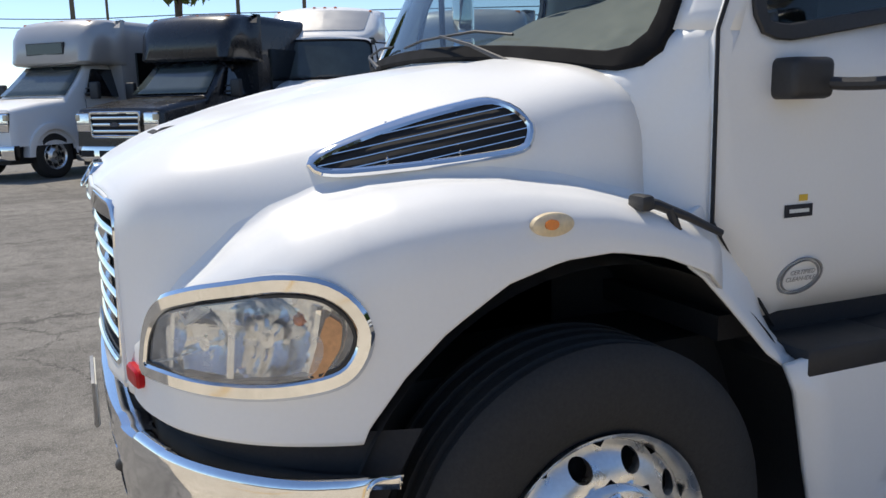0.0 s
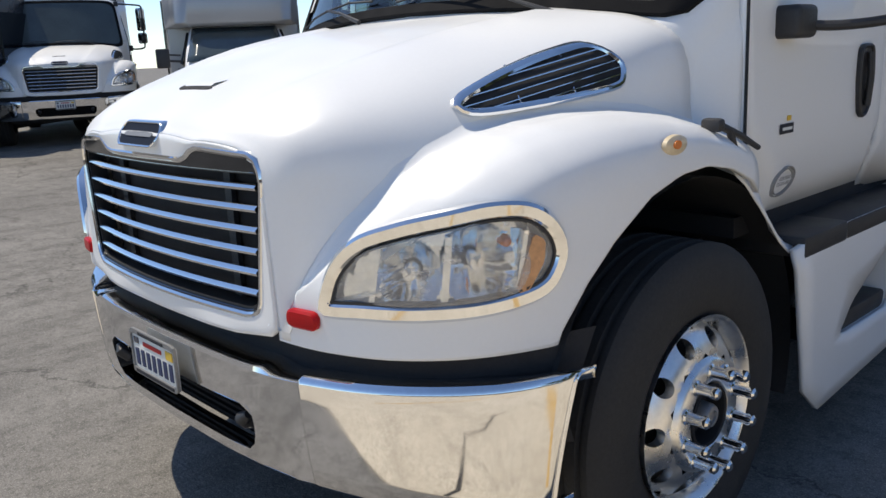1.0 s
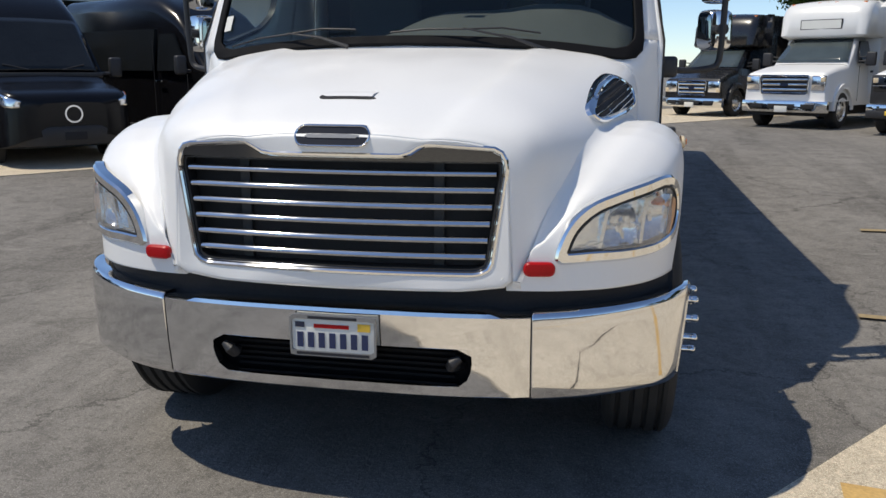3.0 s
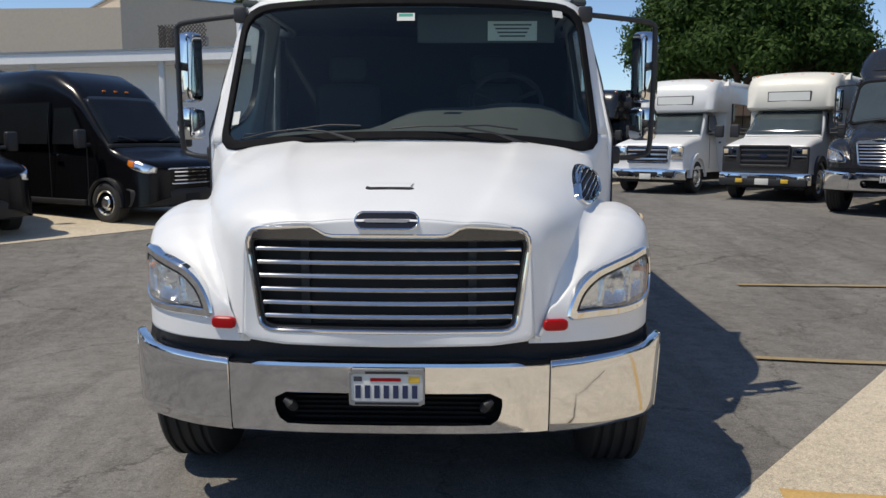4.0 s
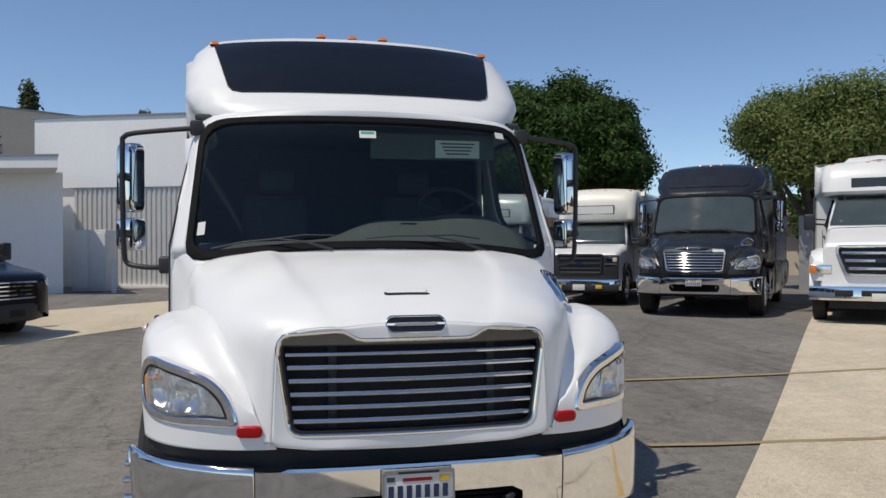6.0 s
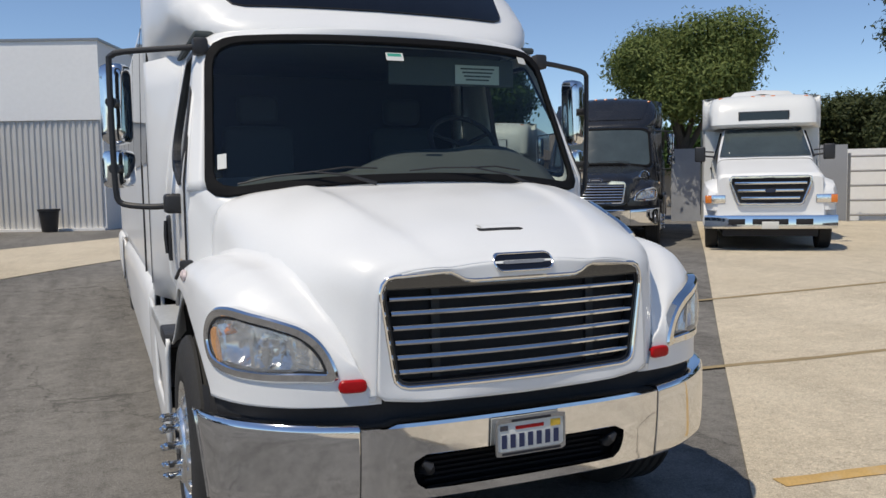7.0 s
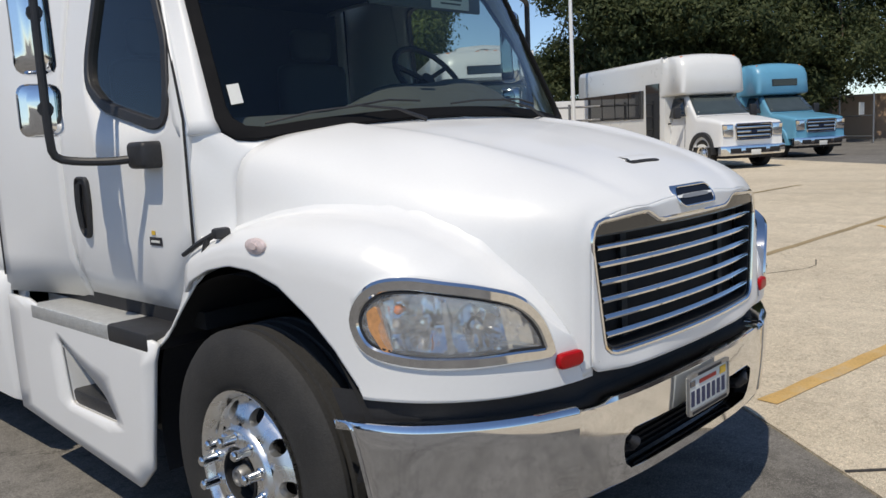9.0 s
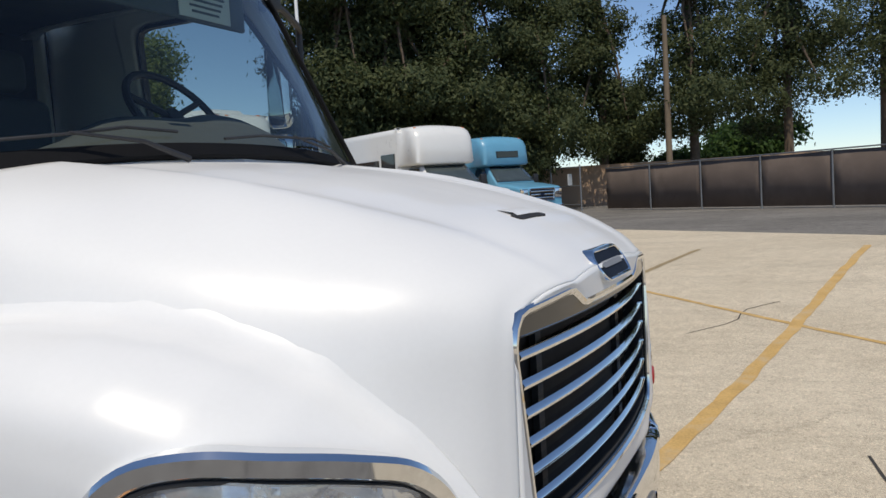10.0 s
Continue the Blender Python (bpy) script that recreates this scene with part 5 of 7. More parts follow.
def m2_bus(name, at, paint_key, label, length=11.0, main=False, fill=False, cap_panel="cap_tint", group="", rim="alloy"):
    paint = M[paint_key]
    root = thing(name, at, label, "bus", group)
    # hood
    ys = [-0.03, -0.015, 0.0, 0.03, 0.06, 0.1, 0.15, 0.22, 0.3, 0.4, 0.5, 0.62, 0.75, 0.86]
    bm = fresh()
    loft(bm, [[drawn(p, 0.962, -0.011) for p in hood_ring(-0.03)], [drawn(p, 0.98, -0.009) for p in hood_ring(-0.03)]] + [[blunt(p) for p in hood_ring(y)] for y in ys] + [hood_tail(k) for k in (0.0, 0.25, 0.5, 0.75, 1.0)])
    # tuck the rear edge under the windscreen
    hood = thicken(part("hood", bm, paint, root, "sloped painted hood", angle=60), 0.02)
    # nose panel round the grille
    ring0 = [(p[0], p[2]) for p in (drawn(q, 0.962, 0.0) for q in hood_ring(-0.03))]
    o = even(rounded(GRILLE, 0.03, 3), 96)
    bm = fresh()
    out2 = [(x, z) for x, z in ring0] + [(0.45, 0.885), (0.0, 0.88), (-0.45, 0.885)]
    n = 128
    oo, ii = by_angle(out2, n, (0, 1.15)), by_angle(inset(o, 0.012), n, (0, 1.15))
    rows = []
    for k in range(7):
        t = k / 6
        row = []
        for (a, b), (c, d) in zip(oo, ii):
            u, v = a * (1 - t) + c * t, b * (1 - t) + d * t
            yo = blunt((a / 0.962, -0.03, b))[1] - 0.011
            yi = nose_y(c, d) - 0.004
            f = t ** 0.5
            row.append((u, yo * (1 - f) + yi * f, v))
        rows.append(row)
    loft(bm, rows, closed=True)
    thicken(part("nose_panel", bm, paint, hood, angle=60), 0.015, 0)
    # fenders
    for s in (1, -1):
        thicken(part("fender", fender_sheet(s), paint, hood, angle=60), 0.02)
        # wheel well and flare
        bm = fresh()
        lathe_x(bm, [(s * 1.2, ARCH_R - 0.01), (s * 0.55, ARCH_R - 0.01), (s * 0.55, 0.1)], 30, (-16, 174), x=0, y=ARCH_Y, z=ARCH_Z)
        part("wheel_well", bm, M["dark"], root)
        headlamp(root, s)
        if s > 0 or not main:
            side_vent(root, s)
        # red reflector at the nose
        if main:
            bm = fresh()
            u0 = plan_u(0.715) * 1.9
            q = even(rounded([(u0 - 0.058, 0.943), (u0 + 0.058, 0.943), (u0 + 0.058, 0.993), (u0 - 0.058, 0.993)], 0.024), 28)
            rows = [[on_fender(u / 1.9, v, s, d) for u, v in w] for w, d in ((q, -0.005), (q, 0.012), (inset(q, 0.006), 0.018), (inset(q, 0.018), 0.019))]
            loft(bm, rows, closed=True)
            bm.faces.new([bm.verts.new(on_fender(u / 1.9, v, s, 0.019)) for u, v in inset(q, 0.018)])
            part("red_marker", bm, M["red"], root, "red oblong marker lens")
        # side marker on the fender
        bm = fresh()
        rows = []
        for k, d in ((1.0, 0.0), (0.95, 0.012), (0.7, 0.018), (0.0, 0.02)):
            rows.append([(s * (1.236 + d), 0.885 + 0.056 * k * math.cos(a), 1.343 + 0.028 * k * math.sin(a)) for a in np.linspace(0, 2 * math.pi, 24, endpoint=False)])
        loft(bm, rows, closed=True)
        sm = part("side_marker", bm, M["amber_faded" if s > 0 else "pale_lens"], root, "faded oval side marker")
        bm = fresh()
        prism(bm, [(0.875 + 0.018 * math.cos(a), 1.345 + 0.012 * math.sin(a)) for a in np.linspace(0, 2 * math.pi, 12, endpoint=False)], lambda u, v, d: (s * d, u, v), 1.25, 1.259)
        part("marker_bulb", bm, M["amber" if s > 0 else "pale_lens"], sm)
        mirror_arm(root, s)
        step_well(root, s, paint)
        hood_latch(root, s)
        truck_wheel(root, s, s * 1.255, ARCH_Y - 0.025, 0.518, r=0.518, rim_mat=rim, width=0.3)
        truck_wheel(root, s, s * 1.22, 9.0 if length > 10 else length - 2.2, 0.525, front=False, rim_mat=rim)
    # dark sheet behind the hood-to-bumper gap, standing in for the shade there
    bm = fresh()
    xs = np.linspace(-1.215, 1.215, 45)
    loft(bm, [[(x, max(bumper_y(x), plan_y(max(abs(x), 0.57))) + 0.05, 0.91) for x in xs], [(x, bumper_y(x) + 0.11, 0.7) for x in xs], [(x, bumper_y(x) + 0.14, 0.62) for x in xs]])
    part("gap_backing", bm, M["dark"], root)
    part("engine_block", boxes((-0.55, 0.55, 0.12, 1.3, 0.6, 1.3)), M["dark"], root)
    grille(root, fill=fill)
    badge(root)
    # intake slot: a dark patch on the hood, its recess's shade in the colour
    slot = even(rounded([(-0.112, 0.15), (-0.098, 0.142), (0.09, 0.142), (0.106, 0.15), (0.088, 0.16), (-0.09, 0.16), (-0.107, 0.172)], [0.003, 0.008, 0.008, 0.004, 0.008, 0.008, 0.002]), 56)
    on_hood = lambda x, y, d=0.0: (x, y, NOSE_Z(y) - 0.004 * (x / 0.2) ** 2 + d)
    bm = fresh()
    prism(bm, slot, on_hood, -0.004, 0.0025)
    part("hood_slot", bm, M["dark"], hood, "narrow dark intake slot")
    bm = fresh()
    loft(bm, [[on_hood(x, 0.158, 0.004) for x in np.linspace(-0.088, 0.086, 7)], [on_hood(x, 0.17, 0.007) for x in np.linspace(-0.09, 0.09, 7)], [on_hood(x, 0.21, 0.0) for x in np.linspace(-0.095, 0.1, 7)]])
    part("slot_lip", bm, paint, hood)
    front_bumper(root, "bumper_chrome" if main else "chrome", plate=True)
    cab(root, paint, main)
    wiper(root, 0, -0.25, -0.55, 0, 0.06)
    wiper(root, 0, 0.62, 0.25, 0, 0.06)
    roof_cap(root, paint, cap_panel)
    coach_body(root, paint, 3.25, length, rear_y=9.0 if length > 10 else length - 2.2)
    return root


# ---------- the parked vehicles ----------
def small_wheel(parent, s, x, y, r=0.4, rim_mat="alloy", z=None):
    z = r if z is None else z
    bm = fresh()
    lathe_x(bm, [(s * a, b) for a, b in [(-0.24, r * 0.6), (-0.24, r - 0.03), (-0.215, r), (-0.03, r), (0.0, r - 0.03), (0.008, r * 0.8), (-0.005, r * 0.62), (-0.02, r * 0.58)]], 32, x=x, y=y, z=z)
    t = part("tyre", bm, M["rubber"], parent)
    bm = fresh()
    lathe_x(bm, [(s * a, b * r) for a, b in [(-0.01, 0.62), (0.0, 0.6), (-0.03, 0.55), (-0.045, 0.4), (-0.02, 0.3), (0.01, 0.24), (0.02, 0.1), (0.022, 0.0)]], 24, x=x, y=y, z=z)
    w = part("rim", bm, M[rim_mat], parent)
    bm = fresh()
    for k in range(8):
        a = 2 * math.pi * k / 8
        lathe_x(bm, [(s * -0.036, 0.055 * r / 0.4), (s * -0.034, 0.0)], 8, x=x, y=y + 0.47 * r * math.cos(a), z=z + 0.47 * r * math.sin(a))
    part("rim_holes", bm, M["dark"], w)


def ring_of(y, w, z0, z1, r=0.12, lean=0.0, n=5):
    """An upright section: half width w at the foot, lean in at the top, rounded shoulders."""
    wt = w - lean
    pts = [(-w, z0)]
    for k in range(n + 1):
        a = math.pi / 2 * k / n
        pts.append((-wt + r - r * math.cos(a), z1 - r + r * math.sin(a)))
    pts += [(0.0, z1 + 0.015)]
    pts += [(-x, z) for x, z in pts[-2::-1]]
    return [(x, y, z) for x, z in pts]


def panel(parent, name, pts, material, out, lift_by=0.01, label=""):
    """A pane on four or more corner points, standing a little proud."""
    o = Vector(out).normalized()
    bm = fresh()
    a = [bm.verts.new(Vector(p) + o * lift_by) for p in pts]
    b = [bm.verts.new(Vector(p) - o * 0.015) for p in pts]
    n = len(a)
    bm.faces.new(a)
    for i in range(n):
        bm.faces.new((a[i], b[i], b[(i + 1) % n], a[(i + 1) % n]))
    return part(name, bm, material, parent, label, smooth=False)


def cutaway_bus(name, at, label, paint, body_paint, kind="super", length=7.2, cap_sign="white", fog=False, group="", rim="alloy", stripe=None, roof=0.0, flares=False):
    """A small bus on a truck nose. kind: super (tall pickup nose), econo (van nose), medium (large truck nose)."""
    K = dict(super=dict(w=1.0, hz=1.3, cz=1.46, hl=1.15, wr=0.42, bz=0.62, roof=2.98, fw=0.98, bw=1.2, gl=0.58),
             econo=dict(w=0.97, hz=1.12, cz=1.36, hl=0.8, wr=0.39, bz=0.52, roof=2.95, fw=0.95, bw=1.2, gl=0.48),
             medium=dict(w=1.02, hz=1.53, cz=1.8, hl=1.25, wr=0.5, bz=0.69, roof=3.18, fw=1.2, bw=1.24, gl=0.73))[kind]
    if roof:
        K["roof"] = roof
    P, B = M[paint], M[body_paint]
    root = thing(name, at, label, "bus", group)
    w, hz, cz, hl = K["w"], K["hz"], K["cz"], K["hl"]
    wz = cz + (0.62 if kind != "medium" else 0.66)
    # nose and hood
    bm = fresh()
    rows = [ring_of(0.14, w * 0.93, K["bz"], hz - 0.1, 0.08, 0.03), ring_of(0.18, w * 0.965, K["bz"], hz - 0.03, 0.1, 0.04), ring_of(0.3, w * 0.99, K["bz"], hz, 0.12, 0.06),
            ring_of(0.3 + hl * 0.5, w, K["bz"], (hz + cz) / 2 + 0.02, 0.14, 0.08), ring_of(0.3 + hl, w, K["bz"], cz, 0.14, 0.08)]
    loft(bm, rows)
    bm.faces.new([bm.verts.new(p) for p in rows[0]])
    nose = part("hood", bm, P, root, angle=45)
    y1 = 0.3 + hl
    # cab
    rake = 0.62 if kind != "econo" else 0.7
    bm = fresh()
    rows = [ring_of(y1 - 0.02, w, K["bz"] - 0.1, cz + 0.01, 0.14, 0.08), ring_of(y1 + rake * 0.5, w + 0.005, K["bz"] - 0.1, (cz + wz) / 2, 0.12, 0.13), ring_of(y1 + rake, w + 0.005, K["bz"] - 0.1, wz, 0.14, 0.2),
            ring_of(y1 + rake + 0.3, w + 0.005, K["bz"] - 0.1, wz + 0.06, 0.16, 0.2), ring_of(y1 + 1.75, w + 0.005, K["bz"] - 0.1, wz + 0.06, 0.16, 0.2)]
    loft(bm, rows)
    cab_ = part("cab", bm, P, root, angle=45)
    wb, wt = w - 0.13, w - 0.27
    bm = fresh()
    grid = []
    for t in np.linspace(0.05, 0.95, 6):
        half = wb + (wt - wb) * t
        k = 0 if t < 0.5 else 1
        e = t * 2 - k
        low, high = ((y1 - 0.02, cz + 0.01, 0.08, 0.14), (y1 + rake * 0.5, (cz + wz) / 2, 0.13, 0.12), (y1 + rake, wz, 0.2, 0.14))[k:k + 2]
        grid.append([(x, low[0] + (high[0] - low[0]) * e - 0.02 * (1 - (x / half) ** 4), low[1] + (high[1] - low[1]) * e + 0.026) for x in np.linspace(-half, half, 9)])
    loft(bm, grid)
    thicken(part("windscreen", bm, M["parked_glass"], cab_, "dark windscreen", out=(0, -1, 0.5)), 0.012, 0)
    for s in (1, -1):
        lean = lambda z: (w + 0.008) - 0.2 * max(0.0, min(1.0, (z - cz + 0.1) / (wz - cz + 0.1)))
        pts = [(y1 + 0.42, cz + 0.04), (y1 + 1.25, cz + 0.02), (y1 + 1.25, wz - 0.06), (y1 + rake + 0.12, wz - 0.06)]
        panel(cab_, "side_window", [(s * lean(z), y, z) for y, z in (pts if s > 0 else pts[::-1])], M["tint"], (s, 0, 0.25), 0.014)
        bm = fresh()
        tube(bm, [(s * (w + 0.012), y1 + 0.36, cz - 0.02), (s * (w + 0.012), y1 + 0.4, K["bz"])], 0.006, 5)
        part("door_gap", bm, M["dark"], cab_)
        bm = fresh()
        tube(bm, [(s * (w + 0.012), y1 + 1.36, cz + 0.1), (s * (w + 0.012), y1 + 1.36, K["bz"])], 0.006, 5)
        part("door_gap", bm, M["dark"], cab_)
        part("door_handle", boxes((*sorted((s * (w + 0.0), s * (w + 0.03))), y1 + 1.12, y1 + 1.28, cz - 0.18, cz - 0.13), bevel=0.008), M["plastic"], cab_)
        # door mirror
        bm = fresh()
        tube(bm, [(s * (w - 0.04), y1 + 0.42, cz + 0.08), (s * (w + 0.18), y1 + 0.4, cz + 0.1)], 0.02, 8)
        tube(bm, [(s * (w - 0.04), y1 + 0.44, cz + 0.18), (s * (w + 0.18), y1 + 0.42, cz + 0.2)], 0.015, 8)
        mm = part("mirror_bracket", bm, M["plastic"], root)
        part("door_mirror", boxes((*sorted((s * (w + 0.14), s * (w + 0.36))), y1 + 0.34, y1 + 0.44, cz - 0.02, cz + 0.3), bevel=0.03, seg=3), M["plastic"], mm)
        # fender bulge over the wheel
        bm = fresh()
        wy = 0.3 + K["wr"] + 0.3
        fw = K["fw"] + (0.05 if kind != "medium" else 0.0)
        prof = [(w - 0.12, K["wr"] + 0.2), (fw, K["wr"] + 0.19), (fw + 0.012, K["wr"] + 0.14), (fw + 0.008, K["wr"] + 0.07), (fw - 0.03, K["wr"] + 0.06)]
        lathe_x(bm, [(s * a, b) for a, b in prof], 24, (0, 180), x=0, y=wy, z=K["wr"])
        part("fender", bm, M["plastic"] if flares or fog else P, root)
        if kind == "medium":
            bm = fresh()
            rows = []
            for yy, ww, zz in ((0.16, 1.02, 1.15), (0.22, 1.14, 1.22), (0.4, 1.2, 1.3), (0.8, 1.22, 1.38), (1.2, 1.22, 1.36), (1.5, 1.2, 1.25)):
                rows.append([(s * 0.7, yy, zz + 0.03), (s * ww * 0.85, yy, zz + 0.03), (s * ww * 0.97, yy, zz - 0.03), (s * ww, yy, zz - 0.15), (s * ww, yy, 0.98 if 0.3 < yy < 1.5 else 0.8)])
            loft(bm, rows)
            rows0 = rows[0]
            bm.faces.new([bm.verts.new(p) for p in rows0] + [bm.verts.new((s * 0.7, 0.16, 0.8))])
            part("wing", bm, P, root)
        bm = fresh()
        lathe_x(bm, [(s * (fw - 0.005), K["wr"] + 0.1), (s * 0.55, K["wr"] + 0.09), (s * 0.55, 0.0)], 20, (-5, 185), x=0, y=wy, z=K["wr"])
        part("wheel_well", bm, M["dark"], root)
        small_wheel(root, s, s * (fw - 0.04), wy, K["wr"], rim)
        small_wheel(root, s, s * (K["bw"] - 0.12), length - 1.9, K["wr"], rim)
        # headlight
        gx = K["gl"]
        if kind == "medium":
            x0, x1, z0, z1 = 0.8, 1.17, 0.93, 1.1
            yl = 0.15
        else:
            x0, x1, z0, z1 = gx + 0.03, w * 0.91, hz - 0.42, hz - 0.1
            yl = 0.135
        h = part("headlight", boxes((*sorted((s * x0, s * x1)), yl - 0.025, yl + 0.1, z0, z1), bevel=0.02, seg=3), M["darkened_chrome" if fog else "reflector"], root, "rectangular headlight")
        if kind == "super":
            part("lamp_surround", boxes((*sorted((s * (x0 - 0.012), s * (x1 + 0.008))), yl + 0.0, yl + 0.12, z0 - 0.015, z1 + 0.015), bevel=0.02, seg=2), M["plastic"], h)
            part("turn_signal", boxes((*sorted((s * (x1 - 0.1), s * (x1 + 0.006))), yl - 0.03, yl + 0.1, z1 - 0.13, z1 - 0.02), bevel=0.015), M["amber_faded"], h)
            part("lamp_divider", boxes((*sorted((s * x0, s * x1)), yl - 0.03, yl + 0.02, z0 + 0.13, z0 + 0.15)), M["steel"], h)
        else:
            part("turn_signal", boxes((*sorted((s * (x1 - 0.11), s * (x1 + 0.008))), yl - 0.03, yl + 0.12, z0 + 0.01, z0 + (z1 - z0) * (0.95 if kind == "medium" else 0.4)), bevel=0.012), M["amber" if kind == "medium" else "amber_faded"], h)
    # grille
    gx, g0, g1 = K["gl"], hz - 0.52 - (0.12 if kind == "medium" else 0), hz - (0.03 if fog else 0.07)
    o = even(rounded([(-gx, g1), (gx, g1), (gx * 0.95, g0), (-gx * 0.95, g0)], 0.06), 48)
    if kind == "medium":
        o = even(rounded([(-gx, g1), (gx, g1), (gx * 1.02, g1 - 0.15), (gx * 0.8, g0), (-gx * 0.8, g0), (-gx * 1.02, g1 - 0.15)], 0.05), 48)
    bm = fresh()
    ring_prism(bm, o, inset(o, 0.05), lambda u, v, d: (u, d, v), 0.07, 0.15, 0.012)
    g = part("grille", bm, M["chrome" if not fog else "plastic"], root, "chrome grille with broad bars" if not fog else "dark grille")
    bm = fresh()
    prism(bm, inset(o, 0.03), lambda u, v, d: (u, d, v), 0.125, 0.15)
    part("grille_screen", bm, M["dark"], g)
    for k in range(3):
        z = g0 + (g1 - g0) * (k + 1) / 4
        ww = gx * (0.9 if kind != "medium" else 0.72 + 0.08 * k)
        part("grille_bar", boxes((-ww, ww, 0.085, 0.13, z - 0.026, z + 0.026), bevel=0.01), M["chrome" if not fog else "plastic"], g)
    bm = fresh()
    prism(bm, [(0.1 * math.cos(a), (g0 + g1) / 2 + 0.04 * math.sin(a)) for a in np.linspace(0, 2 * math.pi, 20, endpoint=False)], lambda u, v, d: (u, d, v), 0.07, 0.1)
    part("grille_badge", bm, M["navy"], g)
    # bumper
    bz = K["bz"]
    bw = w if kind != "medium" else 1.19
    bm = fresh()
    rows = []
    for x in np.linspace(-bw, bw, 17):
        yb = 0.0 + 0.12 * abs(x / bw) ** 4
        rows.append([(x, yb + 0.12, bz + 0.02), (x, yb + 0.01, bz + 0.015), (x, yb, bz - 0.02), (x, yb, bz - 0.2), (x, yb + 0.03, bz - 0.24), (x, yb + 0.12, bz - 0.24)])
    loft(bm, rows, closed=True, cap=True)
    bp = part("front_bumper", bm, M["chrome"], root, "chrome front bumper")
    for x0, x1 in ((-0.75, -0.45), (-0.32, 0.32), (0.45, 0.75)):
        part("bumper_slot", boxes((x0, x1, -0.006, 0.04, bz - 0.16, bz - 0.05), bevel=0.01), M["dark"], bp)
    part("plate_blank", boxes((-0.15, 0.15, -0.02, -0.008, bz - 0.24, bz - 0.1), bevel=0.004), M["paper"], bp, "plain pale licence plate")
    if fog:
        # black box over the bumper's lower half stands in for its shaded chrome
        part("shaded_lower_half", boxes((-bw * 0.96, bw * 0.96, -0.012, 0.12, bz - 0.26, bz - 0.1), bevel=0.02), M["plastic"], bp, "lower half of the bumper, its shade and dark reflections put into black")
        part("front_surround", boxes((-w * 0.95, w * 0.95, 0.115, 0.2, bz + 0.02, hz - 0.06), bevel=0.03), M["plastic"], root, "black surround of grille and headlights")
        for s in (1, -1):
            part("fog_lamp", boxes((s * 0.5 - 0.08, s * 0.5 + 0.08, -0.04, 0.05, bz - 0.2, bz - 0.11), bevel=0.01), M["yellow"], bp, "yellow fog lamp cover")
    part("under_tray", boxes((-0.85, 0.85, 0.15, length - 0.4, 0.3, bz)), M["dark"], root)
    # passenger body
    yb, R, bw2 = y1 + 1.25, K["roof"], K["bw"]
    bm = fresh()
    rows = [ring_of(yb, bw2 - 0.04, 0.5, R - 0.03, 0.2, 0.05), ring_of(yb + 0.12, bw2, 0.48, R, 0.2, 0.05), ring_of(length - 0.15, bw2, 0.48, R, 0.2, 0.05), ring_of(length, bw2 - 0.06, 0.52, R - 0.06, 0.2, 0.05)]
    loft(bm, rows)
    bm.faces.new([bm.verts.new(p) for p in rows[-1]])
    f0 = bm.faces.new([bm.verts.new(p) for p in rows[0]])
    body = part("body", bm, B, root, "moulded passenger body", angle=45)
    for s in (1, -1):
        y = yb + (1.15 if s < 0 else 0.35)
        k = 0
        while y < length - 0.9:
            pts = [(y, 1.5), (y + 0.86, 1.5), (y + 0.86, 2.35), (y, 2.35)]
            panel(body, "window", [(s * (bw2 - 0.02), a, b) for a, b in (pts if s > 0 else pts[::-1])], M["tint"], (s, 0, 0.03), 0.03)
            y += 0.92
        if s < 0:
            pts = [(yb + 0.2, 0.6), (yb + 0.95, 0.6), (yb + 0.95, 2.5), (yb + 0.2, 2.5)]
            panel(body, "entry_door", [(s * (bw2 - 0.005), a, b) for a, b in pts[::-1]], M["tint"], (s, 0, 0), 0.02, "glazed entry door")
    # cap
    zl = wz + 0.02
    zs = [zl, zl + 0.02, zl + 0.07, R - 0.36, R - 0.16, R - 0.05, R]
    yc = [y1 + rake - 0.05, y1 + rake - 0.19, y1 + rake - 0.23, y1 + rake - 0.15, y1 + rake - 0.04, y1 + rake + 0.12, y1 + rake + 0.45]
    hw = [w - 0.08, w, w + 0.05, w + 0.06, w + 0.04, w, w - 0.1]
    rows = []
    for z, y, h in zip(zs, yc, hw):
        half = spline([(0.0, y), (0.5 * h, y + 0.01), (0.82 * h, y + 0.035), (0.95 * h, y + 0.1), (h, y + 0.25), (h + 0.02, y + 0.6), (bw2 - 0.02, yb + 0.02), (bw2 - 0.02, yb + 0.1)], 16)
        row = [(a, b, z + 0.05 * (1 - min(1, a / h) ** 2) * (z - zl)) for a, b in half]
        rows.append([(-a, b, c) for a, b, c in row[:0:-1]] + row)
    rows.append([(a * 0.85, max(b, yb), R + 0.02) for a, b, c in rows[-1]])
    bm = fresh()
    loft(bm, rows)
    cap = part("roof_cap", bm, B, root, "moulded cap over the cab", angle=50)
    if kind == "medium":
        bm = fresh()
        rows = []
        for y, w1, z in ((y1 + rake + 0.35, 0.35, R + 0.02), (y1 + rake + 0.5, 0.55, R + 0.12), (y1 + 2.2, 0.6, R + 0.14), (y1 + 2.8, 0.55, R + 0.03)):
            rows.append([(-w1 - 0.15, y, R - 0.03), (-w1, y, z - 0.02), (0, y, z + 0.02), (w1, y, z - 0.02), (w1 + 0.15, y, R - 0.03)])
        loft(bm, rows)
        part("roof_dome", bm, B, cap)
    zc = (zl + 0.16 + R - 0.4) / 2
    yf = float(np.interp(zc, zs, yc))
    hs = 0.1 if kind != "medium" else 0.085
